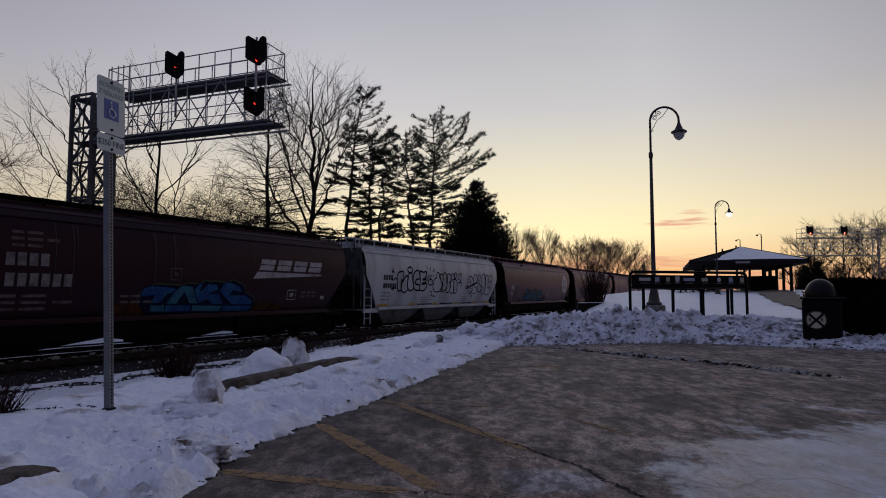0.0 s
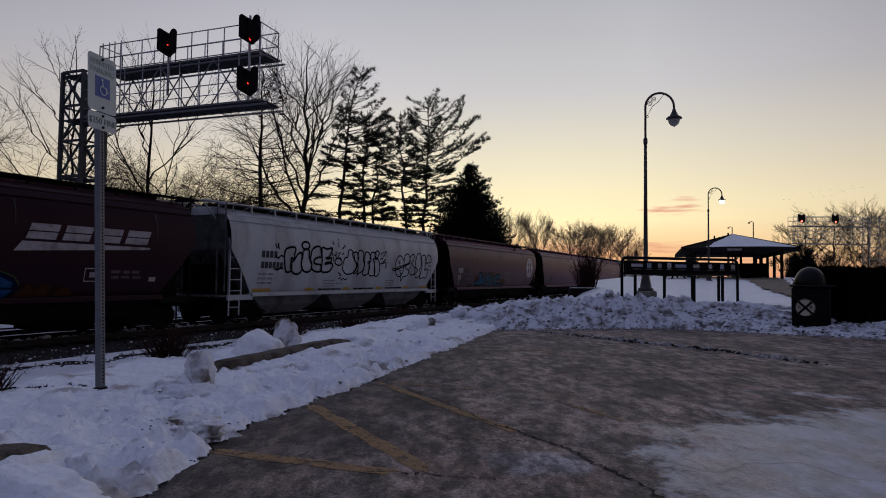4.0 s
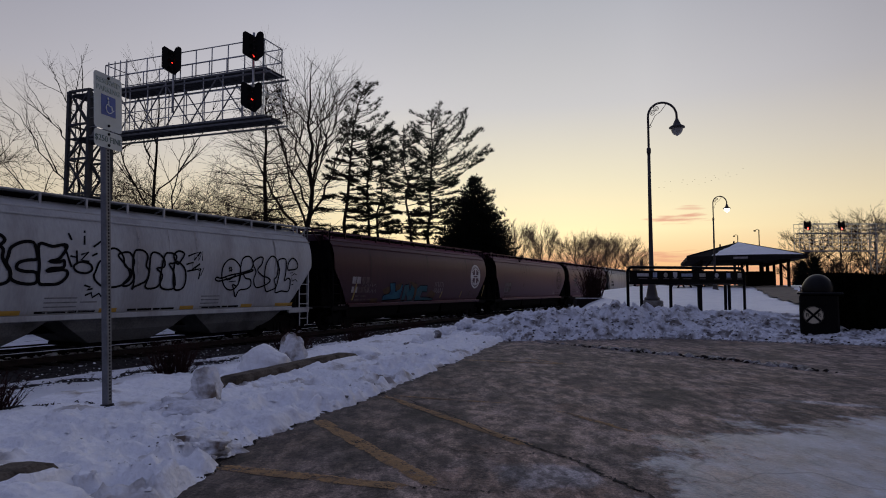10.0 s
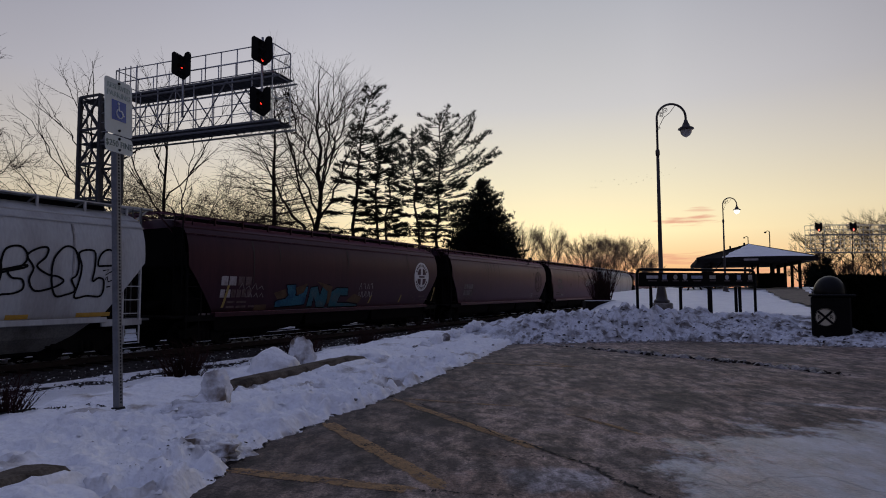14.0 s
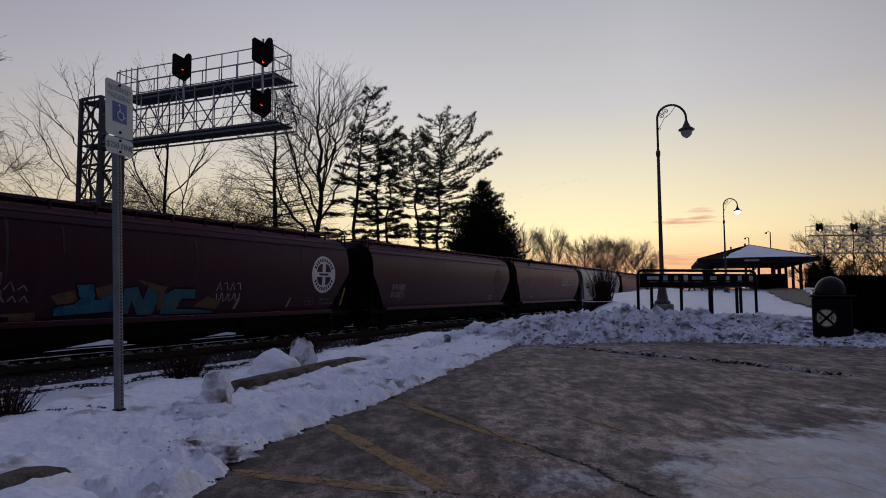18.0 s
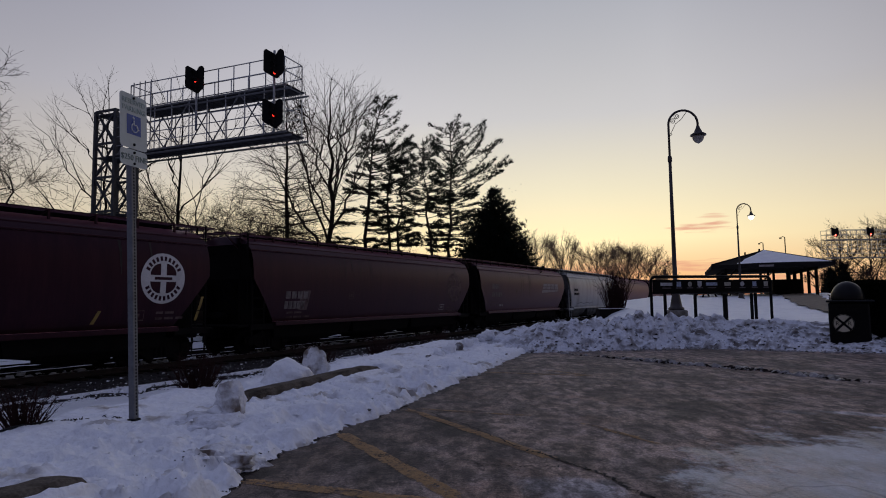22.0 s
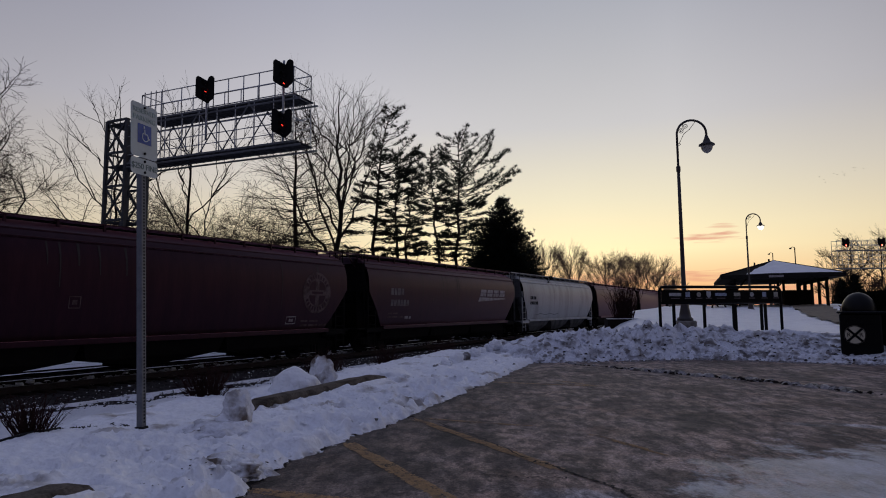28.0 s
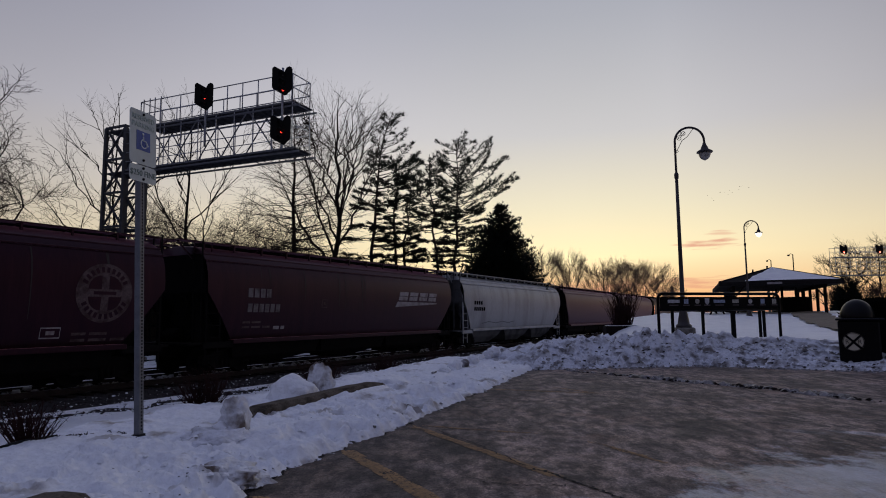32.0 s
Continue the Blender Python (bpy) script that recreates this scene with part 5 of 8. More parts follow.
def shrub(place, size, seed, stems=60, label="leafless reddish shrub on the snowy bank", width=0.8, w=0.005):
    rnd = random.Random(seed)
    t = thing("shrub", Matrix.Translation(place), label, "shrub", "bare shrubs")
    s = Shape()
    for _ in range(stems):
        a = rnd.uniform(0, 2 * math.pi)
        out = rnd.uniform(0.05, width)
        p = Vector((0.16 * size * math.cos(a) * rnd.random(), 0.16 * size * math.sin(a) * rnd.random(), -0.04))
        d = Vector((out * math.cos(a), out * math.sin(a), 1)).normalized()
        ln = size * rnd.uniform(0.55, 1.05)
        pts = [p]
        for k in range(4):
            d = (d + Vector((rnd.gauss(0, 0.13), rnd.gauss(0, 0.13), 0.04))).normalized()
            p = p + d * ln / 4
            pts.append(p)
            for _ in range(2 if k else 0):
                j = Vector((rnd.gauss(0, 1), rnd.gauss(0, 1), rnd.gauss(0, 0.6))) * 0.6
                spike(s, p, d + j, ln * rnd.uniform(0.12, 0.3), w * 0.7, rnd)
        s.tube(pts, [w * 1.4, w * 1.2, w, w * 0.8, w * 0.4], 3, False)
    part("growth", s, M_TWIG_RED, t)
    return t


def leafy_mass(name, place, size, seed, count, leaf, material, label, category, lift=-0.15):
    """A clipped evergreen mass: woody core stems and many small leaf sprays over an uneven box form."""
    rnd = random.Random(seed)
    t = thing(name, place if isinstance(place, Matrix) else Matrix.Translation(place), label, category)
    s, core = Shape(), Shape()
    sx, sy, sz = size
    for _ in range(count):
        u, v = rnd.uniform(-1, 1), rnd.uniform(-1, 1)
        face = rnd.random()
        z = rnd.uniform(0.02, 1)
        if face < 0.4:
            p = Vector((u * sx, v * sy, sz * (0.97 + 0.05 * fbm(u * 3 + seed, v * 3))))
            n = Vector((0, 0, 1))
        elif face < 0.8:
            e = rnd.choice((-1, 1))
            p = Vector((u * sx, e * sy * (0.96 + 0.08 * fbm(u * 4, z * 4, seed)), z * sz))
            n = Vector((0, e, 0.2))
        else:
            e = rnd.choice((-1, 1))
            p = Vector((e * sx * (0.97 + 0.05 * fbm(v * 4, z * 4, seed)), v * sy, z * sz))
            n = Vector((e, 0, 0.2))
        for _ in range(3):
            spike(s, p - n * 0.06, n + Vector((rnd.gauss(0, 0.7), rnd.gauss(0, 0.7), rnd.gauss(0, 0.7))), leaf * rnd.uniform(0.7, 1.4), leaf * 0.28, rnd)
    core.box((-sx * 0.95, -sy * 0.92, lift), (sx * 0.95, sy * 0.92, sz * 0.95), bev=0.12)
    part("inner_growth", core, material, t)
    part("foliage", s, material, t)
    return t


def make_trees():
    gz = -0.7
    vase_tree(P(-8.05, 38, gz), 16.4, 3.5, 11, 0.30, 13, "tall bare tree with many rising limbs behind the railway", 0.21, True, 1.4, fine=0.00018)
    leader_tree(P(-10.3, 36.5, gz), 13.6, 23, 0.41)
    vase_tree(P(-15.6, 34, gz), 14.6, 3.6, 31, 0.24, 6, "bare tree with long open limbs behind the signal bridge", 0.12, True, 0.8, fine=0.00020)
    vase_tree(P(-20.4, 35, gz), 15.6, 4.4, 37, 0.34, 6, "thin bare tree with arching limbs behind the signal tower", 0.10, True, 0.5, fine=0.00017, flat=0.45)
    for r_, a_, h_, seed in ((-11.9, 37, 8.2, 41), (-13.4, 37.5, 9.6, 44), (-14.7, 36.5, 9.8, 45), (-16.4, 38, 10.2, 46), (-17.6, 37, 9.8, 48), (-18.9, 38, 9.6, 50)):
        bare_tree(P(r_, a_, gz), h_, seed, 0.10, top=4, fork=3, spread=1.35, split=2, curve=0.30, droop=0.5, label="low bushy bare tree with curling twigs behind the railway")
    bare_tree(P(-9.6, 41, gz), 6.2, 43, 0.09, top=3, fork=3, spread=1.1, split=3, label="low bushy bare tree")
    bare_tree(P(-6.6, 44, gz), 6.6, 49, 0.09, top=3, fork=3, spread=1.1, split=3, label="low bushy bare tree")
    bare_tree(P(-27.0, 30.5, gz), 16.0, 47, 0.26, top=5, droop=0.45, spread=1.35, split=2, label="large bare tree with spreading drooping twigs", lean=(0.28, 0.16), trunk_len=0.38, curve=0.22)
    pine(P(-6.45, 40, gz), 15.2, 3, (1.7, 1.9, 1.6, 1.1, 0.5, 0.25, 0.2), (1.2, 1.6, 1.4, 1.9, 2.7, 1.7, 0.6), (0.35, 1.3), 0.32, 16, rise=0.42)
    pine(P(-4.95, 41, gz), 12.6, 5, (1.2, 1.4, 1.5, 1.2, 0.7), (1.1, 1.1, 1.3, 1.5, 0.9), (0.3, 0.0), 0.34, 16, 0.95, dense=0.95)
    pine(P(-1.95, 40, gz), 12.3, 7, (1.1, 1.4, 1.5, 1.5, 0.8), (1.3, 1.2, 1.4, 1.0, 0.4), (-0.1, -0.4), 0.30, 16)
    pine(P(-0.86, 42, gz), 14.0, 9, (1.0, 1.2, 1.3, 1.3, 1.3, 1.2, 1.1, 1.2, 1.1, 1.2, 1.3), (1.0, 1.4, 1.6, 1.6, 1.5, 1.7, 2.4, 4.4, 3.4, 2.6, 2.0), (0.05, 0.5), 0.30, 19, rise=0.5, dense=0.9)
    spruce(P(2.75, 52, gz), 11.0, 4.5, 13)
    # beyond, in the glow
    far = "distant bare tree in the sunset glow"
    glow = dict(bark=M_TWIG_GLOW, sprig=M_TWIG_GLOW, fine=0.00010, low_left=False, thin=0.55, upright=0.45)
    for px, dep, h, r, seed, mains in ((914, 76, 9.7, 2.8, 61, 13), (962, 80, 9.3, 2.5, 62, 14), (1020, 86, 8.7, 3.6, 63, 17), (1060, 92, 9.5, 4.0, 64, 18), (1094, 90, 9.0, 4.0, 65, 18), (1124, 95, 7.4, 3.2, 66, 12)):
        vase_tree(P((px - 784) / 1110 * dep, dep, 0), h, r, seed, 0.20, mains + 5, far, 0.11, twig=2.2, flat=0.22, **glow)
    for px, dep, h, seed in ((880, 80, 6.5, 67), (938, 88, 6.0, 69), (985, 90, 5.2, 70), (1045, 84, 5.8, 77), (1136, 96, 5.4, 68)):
        bare_tree(P((px - 784) / 1110 * dep, dep, 0), h, seed, 0.10, top=3, fork=3, spread=1.1, split=4, curve=0.06, bark=M_TWIG_GLOW, twig=M_TWIG_GLOW, label="low distant thicket in the sunset glow")
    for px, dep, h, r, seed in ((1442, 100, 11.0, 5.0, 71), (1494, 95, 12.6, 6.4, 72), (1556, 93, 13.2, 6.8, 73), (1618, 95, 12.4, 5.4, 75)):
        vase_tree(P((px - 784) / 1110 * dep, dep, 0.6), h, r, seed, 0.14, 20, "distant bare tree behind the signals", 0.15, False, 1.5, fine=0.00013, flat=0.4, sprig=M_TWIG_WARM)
    for k in range(7):
        dep = 88 + 3 * (k % 3)
        bare_tree(P((1405 + 32 * k - 784) / 1110 * dep, dep, 0.6), 4.5 + 1.2 * ((k * 5) % 3), 140 + k, 0.12, top=3, fork=3, spread=1.0, split=3, label="low bare thicket tree behind the signals")
    for px, dep, h, r, seed in ((1424, 84, 4.0, 1.5, 81), (1446, 86, 4.6, 1.8, 82)):
        spruce(P((px - 784) / 1110 * dep, dep, 0.6), h, r, seed, "small_conifer", "small dark conifer beyond the pavilion")
    # shrub in a low planter by the railway, seen over the ploughed snow
    shrub(P(7.1, 29.0, 0.50), 1.70, 6, 110, "tall leafless shrub in a dark planter", 0.38, 0.010)
    shrub(P(6.75, 28.8, 0.50), 1.35, 7, 90, "tall leafless shrub in a dark planter", 0.45, 0.010)
    q = P(6.9, 28.9, 0.0)
    b = thing("planter", Matrix.Translation(q) @ pose(0, 0, 0, 0, 0, 27), "low dark timber planter beside the railway", "planter")
    s = Shape().box((-0.75, -0.4, -0.3), (0.75, 0.4, 0.55), bev=0.03)
    part("box", s, M_TIMBER, b)
    s = Shape().box((-0.66, -0.32, 0.55), (0.66, 0.32, 0.58))
    part("snow_cap", s, M_SNOW, b)


make_trees()
leafy_mass("thicket", Matrix.Translation((-36, 42, -0.9)), (1.5, 62, 6.1), 21, 12000, 0.42, M_TWIG, "dark tangled thicket beyond the far track", "thicket", 0.55)
leafy_mass("thicket", Matrix.Translation((-78, 52, -0.6)), (1.5, 110, 9.5), 22, 6000, 0.8, M_TWIG, "dark far thicket behind the snowy ground", "thicket")
shrub(Vector((-5.08, 2.68, 0.04)), 0.38, 1, 100, w=0.0042)
shrub(Vector((-5.6, 4.72, -0.02)), 0.50, 2, 150, w=0.0045)
shrub(Vector((-6.25, 7.4, -0.12)), 0.55, 3, 120, w=0.006)
shrub(Vector((-6.6, 9.6, -0.14)), 0.55, 4, 110)
shrub(Vector((-7.1, 12.5, -0.2)), 0.6, 5, 90)


# ---- parking sign ----
def parking_sign():
    lean = Matrix.Rotation(radians(-2.3), 4, Vector((-math.sin(TURN), math.cos(TURN), 0)))
    t = thing("parking_sign", pose(-4.52, 3.20, 0.125) @ lean @ pose(0, 0, 0, 0, 0, 105), "weathered reserved parking sign on a perforated steel post", "sign")
    s = Shape()
    w = 0.026
    s.box((-w, -w, -0.3), (w, w, 2.14), bev=0.004)
    part("post", s, M_POST, t, "square perforated galvanised post")
    part("foot_plate", Shape().box((-0.040, -0.040, -0.09), (0.040, 0.040, -0.005), bev=0.008), M_HOLE, t, "dark sleeve at the foot of the post")
    s = Shape()
    for k in range(80):
        z = 0.03 + k * 0.0262
        for f in ((0, -w - 0.0006), (w + 0.0006, 0)):
            n = 8
            if f[0] == 0:
                vs = [(0.0095 * math.cos(a), f[1], z + 0.0095 * math.sin(a)) for a in np.linspace(0, 2 * math.pi, n, endpoint=False)]
            else:
                vs = [(f[0], 0.0095 * math.cos(a), z + 0.0095 * math.sin(a)) for a in np.linspace(0, 2 * math.pi, n, endpoint=False)]
            s.add(vs, [tuple(range(n))])
    tagged(part("post_hole", s, M_HOLE, t), kind="stuff")

    def plate(z0, z1, hw, name, label):
        r, out = 0.03, []
        for cx, cz, a0 in ((hw - r, z1 - r, 0), (-hw + r, z1 - r, 90), (-hw + r, z0 + r, 180), (hw - r, z0 + r, 270)):
            for a in (0, 30, 60, 90):
                out.append((cx + r * math.cos(radians(a0 + a)), cz + r * math.sin(radians(a0 + a))))
        return part(name, Shape().prism(out, -w - 0.006, -w - 0.003, "y"), M_SIGN, t, label)

    face = -w - 0.0075
    p1 = plate(2.13, 2.575, 0.152, "sign_plate", "white and green plate with a blue wheelchair panel")
    p2 = plate(1.985, 2.12, 0.152, "fine_plate", "small white plate with worn dark letters")
    up = pose(0, face, 0, 90, 0, 0)
    part("lettering", lettering("RESERVED", 0.058, M_SIGN_GREEN), M_SIGN_GREEN, p1, m=pose(0, 0, 2.512) @ up)
    part("lettering", lettering("PARKING", 0.062, M_SIGN_GREEN), M_SIGN_GREEN, p1, m=pose(0, 0, 2.450) @ up)
    part("blue_panel", Shape().box((-0.078, face - 0.001, 2.245), (0.078, face + 0.001, 2.405)), M_SIGN_BLUE, p1)
    s = Shape()
    yy = face - 0.003
    s.tube([(0.005 + 0.036 * math.cos(a), yy, 2.303 + 0.036 * math.sin(a)) for a in np.linspace(radians(-250), radians(20), 14)], 0.0045, 5)
    s.tube([(-0.006, yy, 2.363), (-0.002, yy, 2.327), (0.026, yy, 2.325), (0.040, yy, 2.291), (0.052, yy, 2.295)], 0.0065, 5)
    s.lathe([(0.001, -0.003), (0.013, 0.0), (0.001, 0.003)], 10, pose(-0.008, yy, 2.381), "y")
    part("wheelchair_symbol", s, M_SIGN_WHITE, p1)
    part("lettering", lettering("$250 FINE", 0.068, M_SIGN_DARK), M_SIGN_DARK, p2, m=pose(0, 0, 2.052) @ up)
    for z in (2.548, 2.165, 2.098, 2.008):
        part("bolt", Shape().lathe([(0.011, -0.008), (0.011, 0.002), (0.004, 0.004)], 6, pose(0, face, z), "y"), M_HOLE, p1 if z > 2.13 else p2)


parking_sign()


def turf_line():
    """Bits of dark turf and a thin dark garden edging showing through the snow beside the sign post."""
    rnd = random.Random(15)
    s = Shape()
    for (x0, y0), (x1, y1), n in (((-4.99, 2.85), (-4.87, 3.04), 34), ((-4.91, 3.15), (-4.76, 3.26), 20), ((-4.58, 3.20), (-4.47, 3.22), 26)):
        for _ in range(n):
            f = rnd.random()
            x, y = x0 + (x1 - x0) * f + rnd.gauss(0, 0.008), y0 + (y1 - y0) * f + rnd.gauss(0, 0.010)
            z = verge_place(y, (lot_edge(y) + 0.12 - x) / 2.7)[2]
            spike(s, Vector((x, y, z - 0.004)), Vector((rnd.gauss(0, 1), rnd.gauss(0, 1), rnd.uniform(0.1, 0.7))), rnd.uniform(0.012, 0.035), 0.010, rnd)
    solo("turf_bits", s, M_SOIL, "bits of dark turf showing through the snow", "grass", kind="stuff")
    s = Shape()
    pts = []
    for x, y in ((-4.97, 2.36), (-4.95, 2.55), (-5.00, 2.70), (-5.00, 2.85)):
        pts.append((x, y, verge_place(y, (lot_edge(y) + 0.12 - x) / 2.7)[2] + 0.006))
    s.tube(pts, 0.013, 6)
    solo("garden_edging", s, M_HOLE, "thin dark edging strip round the shrub in the snow", "edging")


turf_line()


# ---- concrete wheel stops, lumps of snow ----
def wheel_stop(a, b, z, label, tall=1.0):
    a, b = Vector(a), Vector(b)
    ln = (b - a).length
    s = Shape()
    n = 12
    prof = [(-0.11, 0.0), (-0.105, 0.12), (-0.07, 0.155), (0.07, 0.155), (0.105, 0.12), (0.11, 0.0)]
    vs = []
    for k in range(n + 1):
        taper = 0.75 if k in (0, n) else 1.0
        for x, zz in prof:
            vs.append((x + 0.008 * fbm(k, x * 20), ln * k / n, zz * taper * tall + 0.012 * fbm(k * 0.7, zz * 9, 4)))
    m = len(prof)
    s.add(vs, [(j * m + i, j * m + i + 1, (j + 1) * m + i + 1, (j + 1) * m + i) for j in range(n) for i in range(m - 1)] + [tuple(range(m)), tuple(range((n + 1) * m - 1, n * m - 1, -1))])
    d = b - a
    solo("wheel_stop", s, M_CONCRETE_BROWN, label, "wheel stop", group="wheel stops", m=Matrix.Translation((a.x, a.y, z)) @ pose(0, 0, 0, 0, 0, math.degrees(math.atan2(-d.x, d.y))))


wheel_stop((-4.46, 4.2, 0), (-4.86, 6.9, 0), 0.05, "weathered concrete wheel stop half buried in snow", 0.86)
solo("snow_drift", boulder(0.26, 14.0, (0.42, 3.2, 0.42), 4, 0.25), M_SNOW_BANK, "low drift of snow against the wheel stop", "snow", m=Matrix.Translation((-4.53, 6.15, 0.06)) @ pose(0, 0, 0, 0, 0, 8.4))
wheel_stop((-2.90, 0.60, 0), (-3.155, 1.90, 0), 0.085, "brownish concrete wheel stop end in the snow", 0.62)


def snow_lump(name, place, r, seed, squash, material, label, rough=0.3, rz=0):
    return solo(name, boulder(r, seed, squash, 4, rough), material, label, "snow", m=Matrix.Translation(place) @ pose(0, 0, 0, 0, 0, rz))


snow_lump("snow_lump", P(-2.00, 7.1, 0.13), 0.25, 1.0, (1.2, 1.0, 0.92), M_SNOW, "rounded clean lump of snow", 0.16)
snow_lump("ice_block", P(-1.87, 7.9, 0.22), 0.23, 2.0, (0.85, 0.6, 1.05), M_SNOW_STAINED, "upright dirty slab of frozen snow", 0.34)
snow_lump("ice_block", P(-1.87, 5.05, 0.20), 0.135, 3.0, (0.90, 0.85, 1.35), M_SNOW_STAINED, "dirty upright block of frozen snow", 0.30)
snow_lump("snow_mound", P(-1.90, 4.98, 0.05), 0.19, 13.0, (1.0, 0.9, 0.75), M_SNOW_BANK, "mound of snow at the foot of the frozen block", 0.3)
snow_lump("snow_mound", P(-1.98, 4.85, 0.06), 0.22, 8.0, (1.3, 1.1, 0.42), M_SNOW_DIRTY, "low dirty mound of trodden snow", 0.5)
snow_lump("snow_mound", P(-1.50, 3.95, 0.04), 0.17, 9.0, (1.5, 1.1, 0.42), M_SNOW_STAINED, "low dirty mound of trodden snow", 0.6)
snow_lump("snow_mound", P(-1.78, 2.72, 0.03), 0.36, 10.0, (1.4, 0.62, 0.40), M_SNOW_BANK, "smooth mound of snow against the wheel stop", 0.3)
snow_lump("snow_lump", P(-1.12, 8.8, 0.08), 0.22, 4.0, (1.2, 1.3, 0.55), M_SNOW, "low lump of snow")
snow_lump("snow_lump", P(-2.3, 6.75, 0.08), 0.12, 6.0, (1.3, 1.1, 0.7), M_SNOW, "small lump of snow")
snow_lump("stone", P(-2.12, 5.85, 0.20), 0.055, 5.0, (1.1, 0.8, 1.0), M_CONCRETE, "small grey stone on the snow", 0.3)
for k in range(9):
    snow_lump("snow_lump", Vector((-5.0 - 0.08 * k, 8.6 + 0.5 * k, 0.10 + 0.025 * k)), 0.06 + 0.06 * ((k * 7) % 5) / 4, 20.0 + k, (1.1, 1.0, 0.9), M_SNOW if k % 3 else M_SNOW_DIRTY, "lump of frozen snow on the bank", 0.4)


snow_lump("snow_mound", Vector((-2.935, 1.66, 0.06)), 0.20, 11.0, (0.50, 1.7, 0.62), M_SNOW_BANK, "long mound of snow against the wheel stop", 0.25, 11)
snow_lump("snow_mound", Vector((-3.10, 1.96, 0.06)), 0.13, 12.0, (1.2, 0.8, 0.62), M_SNOW_BANK, "low mound of snow over the wheel stop's end", 0.3)


def crumbs(name, label, count, seed, spot, lo, hi, material):
    """Loose bits of frozen snow, too many to count."""
    rnd = random.Random(seed)
    s = Shape()
    for _ in range(count):
        p = spot(rnd)
        r = lo + (hi - lo) * rnd.random() ** 3
        vs = []
        for dx, dy, dz in ((1, 0, 0), (0, 1, 0), (-1, 0, 0), (0, -1, 0), (0.5, 0.5, 0.8), (-0.5, 0.4, 0.7), (0, -0.6, 0.9)):
            vs.append((p.x + r * (dx + rnd.uniform(-0.3, 0.3)), p.y + r * (dy + rnd.uniform(-0.3, 0.3)), p.z + r * (dz * 0.7 + rnd.uniform(-0.15, 0.15))))
        s.add(vs, [(0, 1, 4), (1, 5, 4), (1, 2, 5), (2, 3, 6), (2, 6, 5), (3, 0, 6), (0, 4, 6), (4, 5, 6)])
    return solo(name, s, material, label, "snow", kind="stuff")


RIDGE = [(-3.67, 11.34), (-2.57, 10.73), (-1.86, 10.41), (-1.43, 10.13), (-1.01, 9.97), (-0.62, 9.74), (-0.36, 9.67), (0.27, 9.16), (0.75, 8.75)]


def row_spot(rnd):
    f = rnd.random() if rnd.random() < 0.5 else min(max(rnd.choice((0.16, 0.22, 0.26, 0.28, 0.42, 0.52, 0.66, 0.82)) + rnd.gauss(0, 0.022), 0), 1)
    g = f * (len(RIDGE) - 1)
    i = min(int(g), len(RIDGE) - 2)
    (x0, y0), (x1, y1) = RIDGE[i], RIDGE[i + 1]
    return Vector((x0 + (x1 - x0) * (g - i) + rnd.gauss(0, 0.04), y0 + (y1 - y0) * (g - i) + rnd.gauss(0, 0.05), 0.0))


def heap_spot(rnd):
    x = rnd.uniform(-4.7, 6.0)
    v = rnd.random() ** 1.4 * 0.6
    return Vector(pile_place(x, v))


def toe_spot(rnd):
    x = rnd.uniform(-4.7, 5.0)
    return Vector((x, far_edge_y(x) - abs(rnd.gauss(0, 0.16)), 0.0))


def bank_spot(rnd):
    y = rnd.uniform(1.0, 12)
    return Vector(verge_place(y, abs(rnd.gauss(0.02, 0.22)) % 0.8))


crumbs("ridge_crumbs", "line of dirty frozen crumbs across the asphalt", 320, 1, row_spot, 0.008, 0.085, M_ICE)
crumbs("ridge_clods", "dark grit and clods across the asphalt", 420, 6, row_spot, 0.006, 0.055, M_SOIL)
crumbs("heap_chunks", "crusted chunks on the ploughed heap", 2600, 2, heap_spot, 0.012, 0.085, M_SNOW_DIRTY)
crumbs("heap_clods", "dark earth clods frozen into the ploughed heap", 1500, 7, heap_spot, 0.006, 0.040, M_SOIL)
crumbs("heap_toe_crumbs", "dirty crumbs at the foot of the heap", 500, 3, toe_spot, 0.008, 0.06, M_ICE)
crumbs("bank_chunks", "small frozen chunks and clods on the bank", 700, 4, bank_spot, 0.006, 0.032, M_SNOW)
def rail_gap_spot(rnd):
    y = rnd.uniform(3, 40)
    return Vector((rnd.uniform(-18.95, -18.05), 4 + 0.55 * round((y - 4) / 0.55) + 0.275 + rnd.gauss(0, 0.07), rnd.uniform(-0.96, -0.90)))


crumbs("track_snow", "lumps of crusted snow between the sleepers", 900, 10, rail_gap_spot, 0.02, 0.13, M_SNOW)


def ballast_spot(rnd):
    x = rnd.gauss(-14.55, 0.22) if rnd.random() < 0.7 else rnd.uniform(-16.6, -13.9)
    return Vector((x, rnd.uniform(3, 34), float(np.interp(x, [-17.1, -16.2, -15.2, -14.2], [-1.06, -1.08, -1.2, -1.34])) + 0.03))


crumbs("ballast_snow", "flecks of snow among the ballast stones", 4600, 8, ballast_spot, 0.010, 0.050, M_SNOW)
crumbs("bank_clods", "dark earth clods in the snow bank", 45, 5, bank_spot, 0.006, 0.030, M_ICE)


def scuff_spot(rnd):
    r, a = rnd.choice(((-1.60, 3.26), (-1.64, 3.69), (-1.45, 3.45), (-1.62, 4.29), (-1.29, 4.06), (-1.13, 4.42), (-1.9, 3.9), (-2.75, 4.65), (-2.45, 4.8), (-2.2, 5.2)))
    q = P(r + rnd.gauss(0, 0.07), a + rnd.gauss(0, 0.07))
    return Vector(verge_place(q.y, min(max((lot_edge(q.y) + 0.12 - q.x) / 2.7, 0.0), 1.0)))


